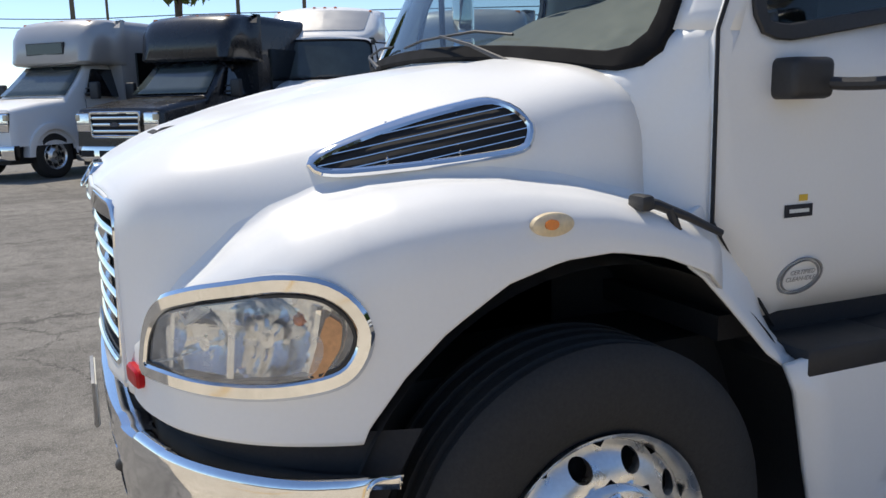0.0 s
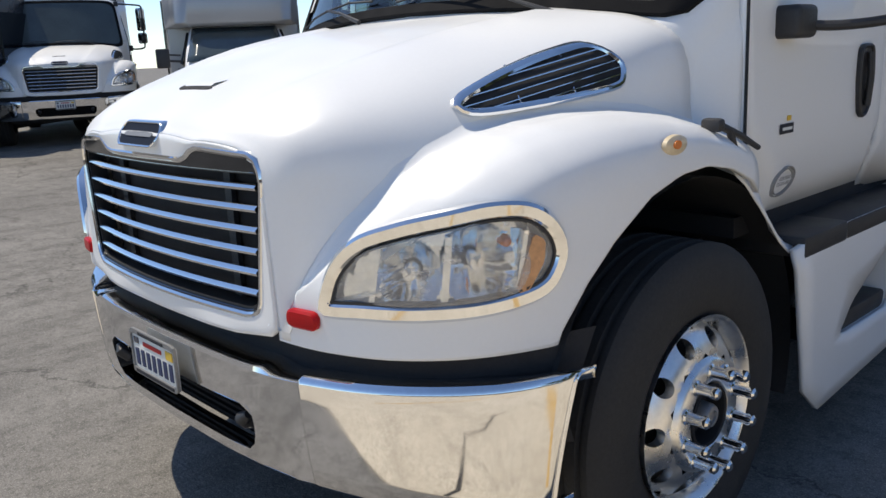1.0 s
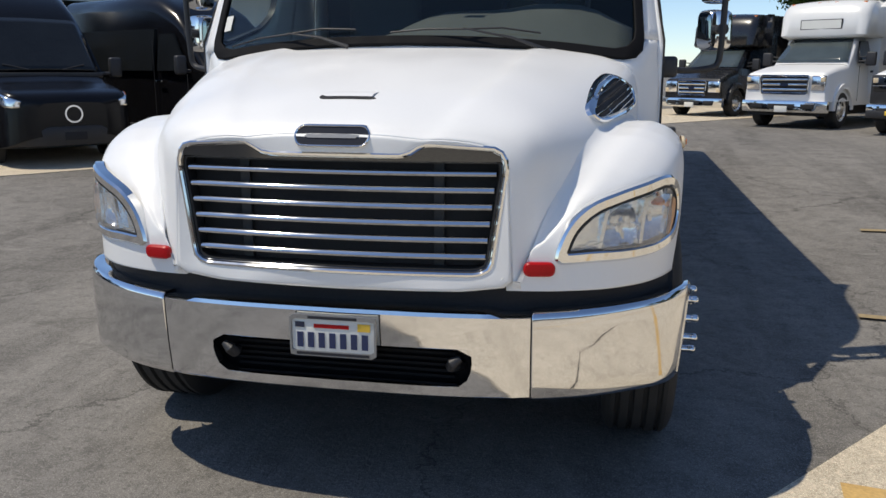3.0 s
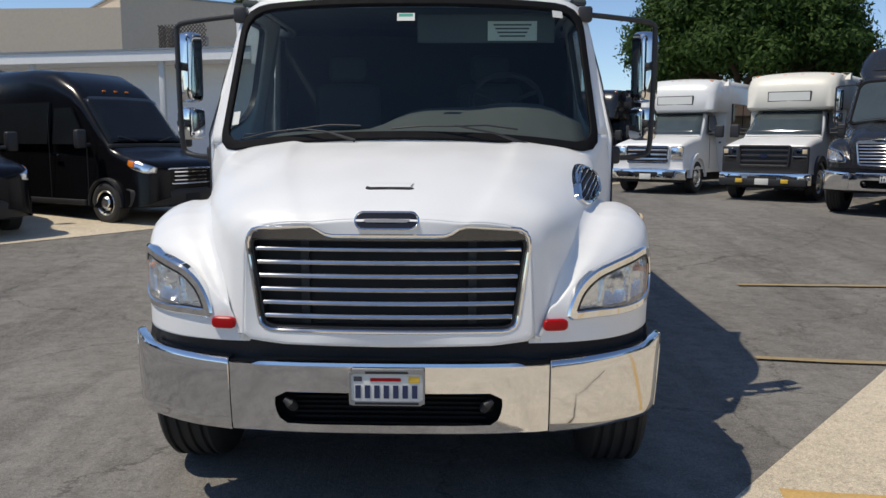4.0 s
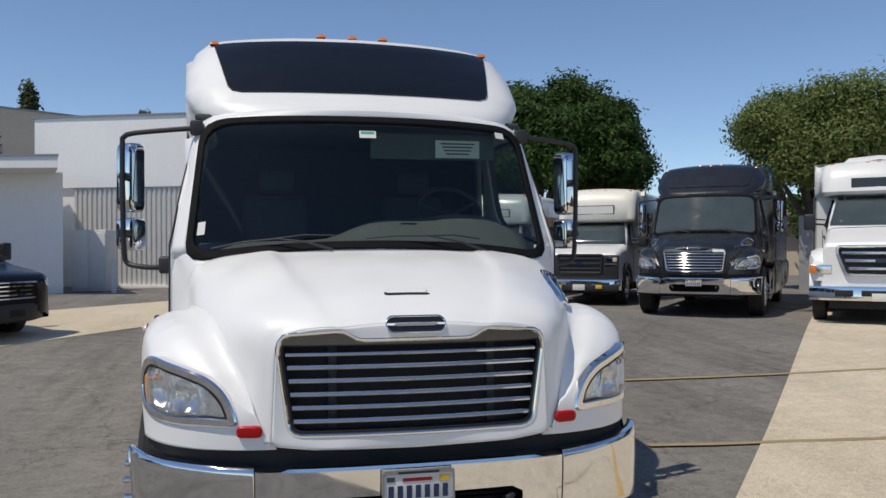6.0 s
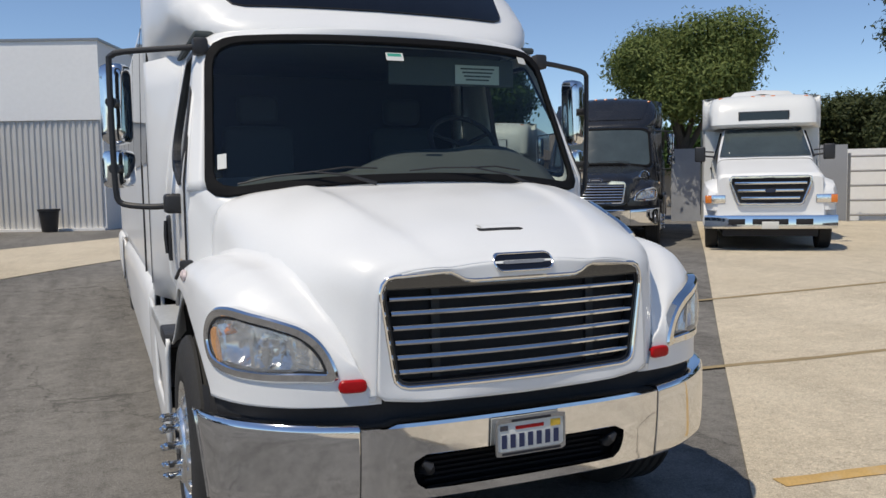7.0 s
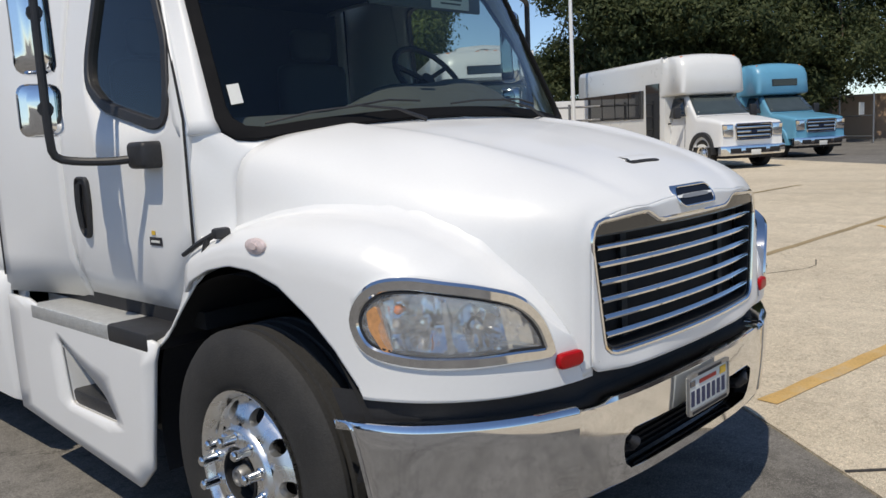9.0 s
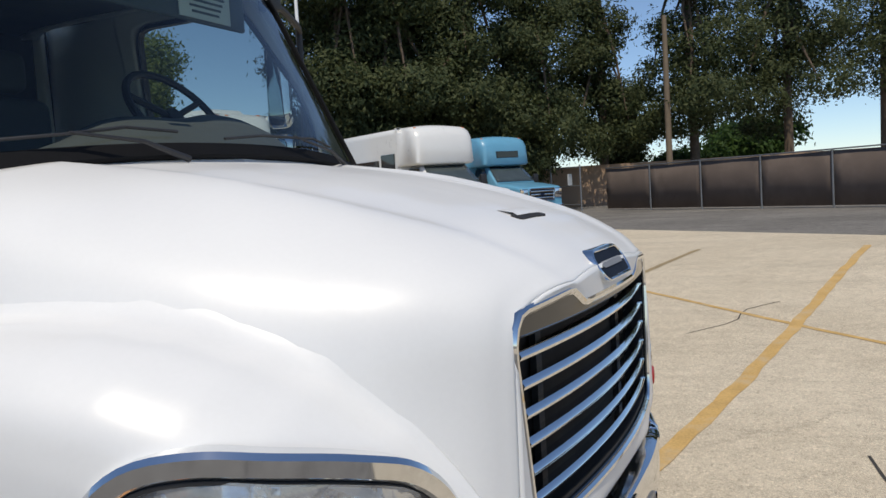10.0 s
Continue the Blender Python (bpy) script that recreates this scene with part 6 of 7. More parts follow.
    if cap_sign:
        part("sign_frame", boxes((-0.5, 0.5, yf - 0.02, yf + 0.05, zc - hs - 0.02, zc + hs + 0.02), bevel=0.01), M["plastic"], cap, "dark-framed destination window")
        part("sign_pane", boxes((-0.475, 0.475, yf - 0.026, yf + 0.02, zc - hs, zc + hs)), M["paper" if cap_sign == "white" else "tint"], cap)
    for x in (-0.85, -0.2, 0.0, 0.2, 0.85):
        z = R - 0.07 + 0.02 * (1 - abs(x))
        y = float(np.interp(z, zs, yc)) + 0.1 * abs(x) ** 3 + 0.02
        part("marker_light", boxes((x - 0.045, x + 0.045, y - 0.04, y + 0.05, z - 0.01, z + 0.035), bevel=0.012), M["amber"], cap, "amber roof marker light")
    if stripe:
        for s in (1, -1):
            part("body_stripe", boxes((*sorted((s * (bw2 - 0.01), s * (bw2 + 0.012))), yb + 1.1, length - 0.2, 1.0, 1.06)), M[stripe], body)
    return root


def van_lamp(parent, name, st, s, y0, y1, low, drop, proud, material, label=""):
    """A lamp wrapped round the van's front corner between two stations, from heights low to just under the hood's edge."""
    cols = np.array(st).T
    rows = []
    for y in np.linspace(y0, y1, 9):
        e = (y - y0) / (y1 - y0)
        w_, z0, z1, r, lean = (float(np.interp(y, cols[0], cols[k])) for k in (1, 2, 3, 4, 5))
        half = [(x, z) for x, _, z in ring_of(y, w_, z0, z1, r, lean, n=8) if x > 0]
        zs, xs = np.array([z for _, z in half][::-1]), np.array([x for x, _ in half][::-1])
        top = z1 - drop
        bottom = low[0] + (low[1] - low[0]) * e + 0.03 * (2 * e - 1) ** 4
        rows.append([(s * (float(np.interp(z, zs, xs)) + proud * 0.8), y - proud * 0.8 * (1 - e), z) for z in np.linspace(bottom, max(top, bottom + 0.02), 7)])
    bm = fresh()
    loft(bm, rows)
    return thicken(part(name, bm, material, parent, label, out=(s * 0.6, -0.8, 0.2)), 0.03)


def van(name, at, label, kind="transit", length=5.9, group="", trim_lights=True):
    P = M["van_black"]
    root = thing(name, at, label, "van", group)
    H = 2.72 if kind == "transit" else 2.78
    st = [(0.0, 0.5, 0.46, 0.94, 0.1, 0.02), (0.03, 0.68, 0.42, 1.0, 0.11, 0.02), (0.08, 0.82, 0.37, 1.05, 0.12, 0.03), (0.17, 0.92, 0.33, 1.09, 0.13, 0.04), (0.38, 0.985, 0.3, 1.14, 0.14, 0.05), (0.75, 1.0, 0.28, 1.22, 0.16, 0.1), (1.0, 1.01, 0.28, 1.32, 0.16, 0.12),
          (1.35, 1.02, 0.28, 1.72, 0.18, 0.15), (1.75, 1.02, 0.28, 2.2, 0.22, 0.16), (2.0, 1.02, 0.28, 2.42, 0.26, 0.16), (2.5, 1.02, 0.28, H - 0.06, 0.3, 0.14), (3.1, 1.02, 0.28, H, 0.28, 0.12), (length - 0.15, 1.02, 0.3, H, 0.26, 0.12), (length, 0.96, 0.4, H - 0.1, 0.26, 0.14)]
    rows = [ring_of(*a, n=6) for a in st]
    bm = fresh()
    loft(bm, rows)
    bm.faces.new([bm.verts.new(p) for p in rows[0]])
    bm.faces.new([bm.verts.new(p) for p in rows[-1]])
    body = part("body", bm, P, root, "glossy black van body", angle=40)
    # glass
    cols = np.array(st).T
    bm = fresh()
    grid = []
    for y in np.linspace(1.06, 1.74, 12):
        w_, top_, r_, lean_ = (float(np.interp(y, cols[0], cols[k])) for k in (1, 3, 4, 5))
        half = w_ - lean_
        half_glass = half - 0.35 * r_
        row = []
        for x in np.linspace(-half_glass, half_glass, 17):
            over = max(0.0, abs(x) - (half - r_)) / r_
            row.append((x, y - 0.012, top_ - r_ * (1 - math.sqrt(max(0.0, 1 - over * over))) + 0.016 + 0.015 * (1 - abs(x) / half)))
        grid.append(row)
    loft(bm, grid)
    thicken(part("windscreen", bm, M["van_glass"], body, "large raked windscreen", out=(0, -0.7, 0.7)), 0.012, 0)
    part("cowl_strip", boxes((-0.86, 0.86, 0.98, 1.07, 1.3, 1.375), bevel=0.02), M["plastic"], body)
    for s in (1, -1):
        sd = lambda z: 1.025 - 0.16 * max(0.0, min(1.0, (z - 1.1) / 1.2))
        pts = [(1.45, 1.36), (2.35, 1.36), (2.35, 2.0), (1.9, 2.0)]
        panel(body, "cab_window", [(s * sd(z), y, z) for y, z in (pts if s > 0 else pts[::-1])], M["van_glass"], (s, 0, 0.2), 0.03)
        pts = [(2.48, 1.36), (length - 0.35, 1.36), (length - 0.35, 2.1), (2.48, 2.1)]
        panel(body, "side_glass", [(s * (sd(z) + 0.01), y, z) for y, z in (pts if s > 0 else pts[::-1])], M["van_glass"], (s, 0, 0.15), 0.03)
        bm = fresh()
        tube(bm, [(s * 1.03, 1.4, 1.3), (s * 1.036, 1.4, 0.5)], 0.006, 5)
        part("door_gap", bm, M["dark"], body)
        bm = fresh()
        tube(bm, [(s * 1.03, 2.42, 1.9), (s * 1.036, 2.42, 0.4)], 0.006, 5)
        part("door_gap", bm, M["dark"], body)
        part("door_handle", boxes((*sorted((s * 1.02, s * 1.055)), 2.18, 2.36, 1.16, 1.2), bevel=0.008), M["chrome"], body)
        part("sill", boxes((*sorted((s * 0.9, s * 1.05)), 1.5, length - 1.6, 0.3, 0.4), bevel=0.02), M["plastic"], body)
        bm = fresh()
        tube(bm, [(s * 0.98, 1.38, 1.36), (s * 1.14, 1.34, 1.36)], 0.03, 8)
        box(bm, *sorted((s * 1.1, s * 1.3)), 1.28, 1.4, 1.3, 1.62, bevel=0.04, seg=3)
        part("door_mirror", bm, M["plastic"], root, "black door mirror")
        # headlight with amber corner
        h = van_lamp(root, "headlight", st, s, 0.05, 0.5, (0.86, 0.99), 0.045, 0.016, M["lamp_chrome"], "swept clear headlight with an amber corner")
        van_lamp(h, "turn_signal", st, s, 0.36, 0.5, (0.97, 1.0), 0.06, 0.022, M["amber"])
        for y in (1.02, length - 1.25):
            bm = fresh()
            lathe_x(bm, [(s * 0.9, 0.44), (s * 1.03, 0.43), (s * 1.035, 0.4), (s * 1.0, 0.385), (s * 0.7, 0.385), (s * 0.7, 0.0)], 24, (-8, 188), x=0, y=y, z=0.36)
            part("wheel_arch", bm, M["plastic"], root)
            small_wheel(root, s, s * 1.01, y, 0.36)
    # grille, bumper
    if kind == "transit":
        o = even(rounded([(-0.5, 0.97), (0.5, 0.97), (0.57, 0.85), (0.46, 0.68), (-0.46, 0.68), (-0.57, 0.85)], 0.06), 48)
        bm = fresh()
        ring_prism(bm, o, inset(o, 0.028), lambda u, v, d: (u, d + 0.16 * u * u, v), -0.03, 0.06, 0.008)
        g = part("grille", bm, M["chrome"], root, "chrome six-sided grille")
        for k in range(3):
            z = 0.755 + 0.07 * k
            half = 0.47 if k != 1 else 0.52
            bm = fresh()
            loft(bm, [[(x, 0.16 * x * x + dy, z + dz) for dy, dz in ((-0.022, 0.009), (-0.022, -0.009), (0.03, -0.009), (0.03, 0.009))] for x in np.linspace(-half, half, 11)], closed=True, cap=True)
            part("grille_bar", bm, M["chrome"], g)
    else:
        bm = fresh()
        lathe = [(0.13 * math.cos(a), 0.78 + 0.13 * math.sin(a)) for a in np.linspace(0, 2 * math.pi, 28, endpoint=False)]
        o = even(rounded([(-0.5, 0.95), (0.5, 0.95), (0.44, 0.62), (-0.44, 0.62)], 0.06), 40)
        ring_prism(bm, o, inset(o, 0.03), lambda u, v, d: (u, d + 0.1 * abs(u), v), 0.02, 0.1, 0.006)
        g = part("grille", bm, M["plastic"], root, "dark grille with a round chrome badge")
        bm = fresh()
        ring_prism(bm, lathe, [(u * 0.82, 0.78 + (v - 0.78) * 0.82) for u, v in lathe], lambda u, v, d: (u, d, v), -0.01, 0.05)
        part("round_badge", bm, M["chrome"], g)
    bm = fresh()
    rows = []
    for x in np.linspace(-1.0, 1.0, 21):
        yb = -0.035 + 0.42 * abs(x) ** 3.4
        rows.append([(x * 0.985, yb + 0.12, 0.62), (x, yb + 0.02, 0.6), (x, yb, 0.55), (x, yb + 0.005, 0.42), (x, yb + 0.03, 0.33), (x * 0.97, yb + 0.16, 0.29)])
    loft(bm, rows)
    thicken(part("lower_bumper", bm, M["plastic"], root, "dark wrapped lower bumper"), 0.02)
    part("plate_blank", boxes((-0.16, 0.16, -0.035, -0.022, 0.4, 0.52), bevel=0.004), M["dark"], root)
    if trim_lights and kind == "transit":
        for x in (-0.25, 0.0, 0.25):
            part("marker_light", boxes((x - 0.03, x + 0.03, 1.84, 1.9, 2.3, 2.335), bevel=0.01), M["amber"], body, "amber roof marker light")
    for s in (1, -1):
        bm = fresh()
        tube(bm, [(s * 0.25, 1.04, 1.42), (s * 0.6, 1.1, 1.5)], 0.012, 6)
        part("wiper", bm, M["plastic"], body)
    return root


def coach(name, at, label, length=10.0):
    root = thing(name, at, label, "bus", "motor coaches")
    bm = fresh()
    rows = [ring_of(0.0, 1.1, 0.4, 3.0, 0.25, 0.06), ring_of(0.15, 1.22, 0.35, 3.2, 0.25, 0.06), ring_of(0.6, 1.26, 0.35, 3.3, 0.25, 0.06), ring_of(length, 1.26, 0.35, 3.3, 0.25, 0.06)]
    loft(bm, rows)
    bm.faces.new([bm.verts.new(p) for p in rows[0]])
    bm.faces.new([bm.verts.new(p) for p in rows[-1]])
    body = part("body", bm, M["cream"], root, "cream coach body", angle=45)
    panel(body, "windscreen", [(-1.06, 0.0, 1.2), (1.06, 0.0, 1.2), (1.02, 0.0, 2.9), (-1.02, 0.0, 2.9)], M["tint"], (0, -1, 0), 0.03, "tall dark windscreen")
    for s in (1, -1):
        pts = [(0.4, 1.5), (length - 0.4, 1.5), (length - 0.4, 2.8), (0.4, 2.8)]
        panel(body, "side_glass", [(s * 1.235, a, b) for a, b in (pts if s > 0 else pts[::-1])], M["tint"], (s, 0, 0), 0.05)
        part("headlight", boxes((*sorted((s * 0.7, s * 1.0)), -0.03, 0.1, 0.75, 0.95), bevel=0.02), M["reflector"], root)
        bm = fresh()
        tube(bm, [(s * 1.05, 0.1, 3.0), (s * 1.3, -0.25, 2.9), (s * 1.35, -0.3, 2.3)], 0.03, 8)
        box(bm, *sorted((s * 1.25, s * 1.45)), -0.38, -0.22, 1.9, 2.35, bevel=0.04)
        part("mirror_arm", bm, M["plastic"], root)
        small_wheel(root, s, s * 1.24, 2.2, 0.5)
        small_wheel(root, s, s * 1.24, length - 2.5, 0.5)
    part("bumper", boxes((-1.15, 1.15, -0.05, 0.3, 0.35, 0.65), bevel=0.05), M["plastic"], root)
    return root


def parked(x, y, turn):
    return pose(x, y, lift(x, y) + 0.0, 0, 0, turn)


# ---------- plants ----------
def leaf_cloud(name, parent, lobes, count, size, material, seed, clump=14, spread=0.35, droop=0.0):
    """Many small leaves in clumps near the surface of the given lobes (x, y, z, rx, ry, rz)."""
    rng = np.random.default_rng(seed)
    vol = np.array([l[3] * l[4] * l[5] for l in lobes]) ** 0.67
    n = max(1, count // clump)
    pick = rng.choice(len(lobes), n, p=vol / vol.sum())
    L = np.array(lobes)[pick]
    d = rng.normal(size=(n, 3))
    d /= np.linalg.norm(d, axis=1, keepdims=True)
    rad = (0.55 + 0.45 * rng.random(n) ** 0.5)[:, None]
    c = L[:, :3] + d * L[:, 3:] * rad
    c = np.repeat(c, clump, axis=0) + rng.normal(size=(n * clump, 3)) * spread * np.array([1, 1, 0.7])
    m = len(c)
    face = np.repeat(d, clump, axis=0) * 0.9 + rng.normal(size=(m, 3)) * 0.45 + np.array([0, 0, 0.25])
    face /= np.linalg.norm(face, axis=1, keepdims=True)
    u = rng.normal(size=(m, 3))
    u[:, 2] -= droop
    u -= face * np.sum(u * face, axis=1, keepdims=True)
    u /= np.linalg.norm(u, axis=1, keepdims=True) + 1e-9
    w = np.cross(u, face)
    w /= np.linalg.norm(w, axis=1, keepdims=True) + 1e-9
    s = (size * (0.6 + 0.8 * rng.random(m)))[:, None]
    k = np.cross(u, w) * s * 0.12
    v = np.stack([c - u * s, c + w * s * 0.42 + k, c + u * s, c - w * s * 0.42 + k], 1).reshape(-1, 3)
    me = bpy.data.meshes.new(name)
    f = np.arange(m * 4).reshape(-1, 4)
    me.from_pydata(v.tolist(), [], f.tolist())
    me.materials.append(material)
    ob = new(name, me)
    ob.parent = parent
    return ob


def tree(name, x, y, label, trunk, lobes, count, size, leaf, seed, clump=14, spread=0.35, droop=0.0, trunk_r=0.25, limbs=6, group=""):
    rng = random.Random(seed)
    z0 = lift(x, y) if abs(x) < 44 and abs(y) < 48 else 0.33
    root = thing(name, pose(x, y, z0), label, "tree", group)
    bm = fresh()
    top = Vector((rng.uniform(-0.3, 0.3), rng.uniform(-0.3, 0.3), trunk))
    tube(bm, [(0, 0, -0.1), (0.02, 0, 0.2), tuple(top * 0.5 + Vector((rng.uniform(-0.15, 0.15), rng.uniform(-0.15, 0.15), 0))), tuple(top)], [trunk_r * 1.4, trunk_r, trunk_r * 0.8, trunk_r * 0.6], 12)
    part("trunk", bm, M["bark"], root)
    for k in range(limbs):
        l = lobes[k % len(lobes)]
        e = Vector((l[0] + rng.uniform(-0.4, 0.4) * l[3], l[1] + rng.uniform(-0.4, 0.4) * l[4], l[2] + rng.uniform(-0.2, 0.5) * l[5]))
        s = top * rng.uniform(0.65, 1.0)
        mid = s.lerp(e, 0.5) + Vector((rng.uniform(-0.3, 0.3), rng.uniform(-0.3, 0.3), 0.2))
        bm = fresh()
        tube(bm, [s, mid, e], [trunk_r * 0.45, trunk_r * 0.28, 0.03], 8)
        part("limb", bm, M["bark"], root)
    leaf_cloud("crown", root, lobes, count, size, leaf, seed, clump, spread, droop)
    return root


def dome_lobes(seed, n, rx, rz, z0, r):
    """A dome of many small overlapping clumps on a flat underside, round a darker core."""
    rng = random.Random(seed)
    out = [(0, 0, z0 + rz * 0.42, rx * 0.72, rx * 0.72, rz * 0.36)]
    for k in range(n):
        a = 2.39996 * k + rng.uniform(-0.2, 0.2)
        e = math.asin((k + 0.5) / n) * 0.98
        f = rng.uniform(0.78, 0.97)
        q = r * rng.uniform(0.75, 1.2)
        out.append(((rx - q * 0.7) * f * math.cos(e) ** 0.6 * math.cos(a), (rx - q * 0.7) * f * math.cos(e) ** 0.6 * math.sin(a), z0 + q * 0.5 + (rz - q) * f * math.sin(e), q, q, q * 0.8))
    return out


def round_lobes(seed, n, rx, rz, zc):
    rng = random.Random(seed)
    out = [(0, 0, zc, rx * 0.8, rx * 0.8, rz * 0.8)]
    for k in range(n):
        a = 2 * math.pi * k / n + rng.uniform(-0.3, 0.3)
        q = rng.uniform(0.35, 0.75)
        r = rng.uniform(0.26, 0.42)
        out.append((rx * q * math.cos(a), rx * q * math.sin(a), zc + rz * rng.uniform(-0.55, 0.65), rx * r, rx * r, rz * r * 1.3))
    return out


# ---------- ground ----------
def land(name, x0, x1, y0, y1, step, dz, material, label):
    bm = fresh()
    nx, ny = int((x1 - x0) / step) + 1, int((y1 - y0) / step) + 1
    g = [[bm.verts.new((x0 + step * i, y0 + step * j, lift(x0 + step * i, y0 + step * j) + dz)) for j in range(ny)] for i in range(nx)]
    for i in range(nx - 1):
        for j in range(ny - 1):
            bm.faces.new((g[i][j], g[i + 1][j], g[i + 1][j + 1], g[i][j + 1]))
    ring = [g[i][0] for i in range(nx)] + [g[-1][j] for j in range(1, ny)] + [g[i][-1] for i in range(nx - 2, -1, -1)] + [g[0][j] for j in range(ny - 2, 0, -1)]
    far = []
    for v in ring:
        d = Vector((v.co.x, v.co.y, 0)).normalized()
        far.append(bm.verts.new((d.x * 900, d.y * 900, v.co.z)))
    for k in range(len(ring)):
        j = (k + 1) % len(ring)
        bm.faces.new((ring[k], ring[j], far[j], far[k]))
    return tagged(part(name, bm, material, None), label, name, kind="structure")


land("ground", -44, 44, -40, 48, 1.0, 0.0, M["asphalt"], "worn grey asphalt yard with stains and cracks")
LANE = Vector((0.63, 0.776))
ACROSS = Vector((0.776, -0.63))
UP = 0.33


def yard(n, a):
    p = ACROSS * n + LANE * a
    return p.x, p.y


def strip(name, pts, half, dz, material, label, category, jag=0.0, seed=1):
    """A thin flat band laid on the ground along points."""
    rng = random.Random(seed)
    p = spline(pts, max(8, int(sum(math.dist(a, b) for a, b in zip(pts, pts[1:])) / 0.25)))
    rows = []
    for i, q in enumerate(p):
        t = p[min(i + 1, len(p) - 1)] - p[max(i - 1, 0)]
        t = t / (np.linalg.norm(t) + 1e-9)
        h1, h2 = half * (1 + rng.uniform(-jag, jag)), half * (1 + rng.uniform(-jag, jag))
        j = rng.uniform(-jag, jag) * half * 1.5
        a, b = (q[0] - t[1] * (h1 + j), q[1] + t[0] * (h1 + j)), (q[0] + t[1] * (h2 - j), q[1] - t[0] * (h2 - j))
        rows.append([(a[0], a[1], lift(*a) + dz), (b[0], b[1], lift(*b) + dz)])
    bm = fresh()
    loft(bm, rows)
    return tagged(part(name, bm, material, None, out=(0, 0, 1)), label, category, kind="structure")


def slab(n0, n1, a0, a1, label, step=1.0):
    bm = fresh()
    ni, na = max(1, int((n1 - n0) / step)), max(1, int((a1 - a0) / step))
    top = []
    for i in range(ni + 1):
        row = []
        for j in range(na + 1):
            x, y = yard(n0 + (n1 - n0) * i / ni, a0 + (a1 - a0) * j / na)
            row.append((x, y, lift(x, y) + 0.014))
        top.append(row)
    loft(bm, [[(x, y, z - 0.05) for x, y, z in top[0]]] + top + [[(x, y, z - 0.05) for x, y, z in top[-1]]])
    return tagged(part("concrete_slab", bm, M["concrete"], None, out=(0, 0, 1)), label, "pavement", kind="structure")


slab(1.02, 12.6, -24, 25.0, "pale tan concrete parking apron with worn yellow lines")
slab(-15.0, -10.1, 0.5, 40, "pale concrete apron beside the drive lane")
for k, (a, b, hw) in enumerate((((1.9, 0.47), (13.0, -1.15), 0.06), ((2.66, 3.05), (13.0, 1.5), 0.045), ((3.5, 6.1), (13.6, 4.6), 0.045), ((9.0, 1.9), (4.6, -2.3), 0.035), ((1.0, -2.6), (12.0, -4.2), 0.05))):
    mid = ((a[0] + b[0]) / 2, (a[1] + b[1]) / 2)
    strip("parking_line", [a, mid, b], hw, 0.019, M["ghost_line" if k in (1, 2) else "yellow_line"], "worn yellow painted parking line", "parking line", 0.15, k)
M["crack"] = mat("crack_fill", (0.05, 0.045, 0.04), 0.95, spread=0.3)
for k, pts in enumerate((((1.16, -0.2), (1.33, -0.4), (1.46, -0.52), (1.6, -0.68), (1.78, -0.86), (2.05, -0.8), (2.4, -0.82), (3.0, -0.72)), ((6.3, 0.75), (6.9, 0.35), (7.5, 0.3), (8.0, -0.05)), ((5.6, 2.1), (6.2, 1.75), (6.6, 1.85)))):
    strip("slab_crack", list(pts), 0.011 if k == 0 else 0.006, 0.0185, M["crack"], "dark hairline crack in the concrete", "crack", 0.6, 40 + k)

main = m2_bus("shuttle_bus", pose(0, 0, 0), "white", "white long-nosed shuttle bus with chrome grille and bumper", 11.5, main=True)

RIGHT, LEFT = -30.7, 62.0
PK = "parked buses"
dark_bus = m2_bus("black_shuttle_bus", parked(7.9, 11.5, RIGHT - 8), "black", "black long-nosed shuttle bus with a bright chrome grille", 8.2, fill=True, cap_panel="black", group=PK)
left_bus = m2_bus("white_shuttle_bus", parked(-12.7, 4.1, LEFT + 6), "white", "white long-nosed shuttle bus parked in the row", 8.4, cap_panel="silver", group=PK)
cutaway_bus("shuttle_bus_large", parked(10.15, 9.0, RIGHT - 9), "white medium-duty shuttle bus with a broad chrome grille", "white", "body_white", "medium", 7.6, "tint", group=PK)
cutaway_bus("cutaway_bus", parked(7.0, 15.4, RIGHT - 5), "cream and white cutaway bus with yellow fog lamps", "white", "cream", "super", 6.8, "white", fog=True, group=PK)
cutaway_bus("cutaway_bus", parked(4.9, 17.8, RIGHT - 4), "white and silver cutaway bus with a destination window", "white", "body_white", "super", 6.8, "white", group=PK)
cutaway_bus("van_nosed_bus", parked(3.3, 22.7, RIGHT - 6), "black van-nosed bus with a chrome grille", "black", "black", "econo", 6.5, "", group=PK)
cutaway_bus("cutaway_bus", parked(19.17, 7.85, RIGHT), "white cutaway bus with dark side windows and an open entry door", "white", "body_white", "super", 8.6, "", group=PK, roof=3.24, flares=True)
cutaway_bus("cutaway_bus", parked(25.2, 8.2, RIGHT), "light blue cutaway bus with a dark destination window", "blue", "blue", "super", 6.4, "tint", group=PK, roof=3.15)
cutaway_bus("van_nosed_bus", parked(-9.2, 5.6, LEFT), "white van-nosed bus in the parked row", "white", "silver", "econo", 6.5, "", group=PK)
cutaway_bus("cutaway_bus", parked(-12.4, 0.45, LEFT - 19), "black cutaway bus with a broad dark cap", "black", "black", "super", 8.0, "", group=PK)
cutaway_bus("cutaway_bus", parked(-14.2, -1.9, LEFT - 19), "white and grey cutaway bus with a dark windscreen", "white", "silver", "super", 7.0, "tint", group=PK)
van("passenger_van", parked(-4.52, 11.0, LEFT), "black high-roof passenger van with a chrome grille", "transit", group="black vans")
van("passenger_van", parked(-6.8, 8.3, LEFT - 8), "black high-roof van with a round badge", "sprinter", group="black vans")
van("passenger_van", parked(-6.6, 14.6, LEFT), "black passenger van behind another van", "transit", group="black vans")
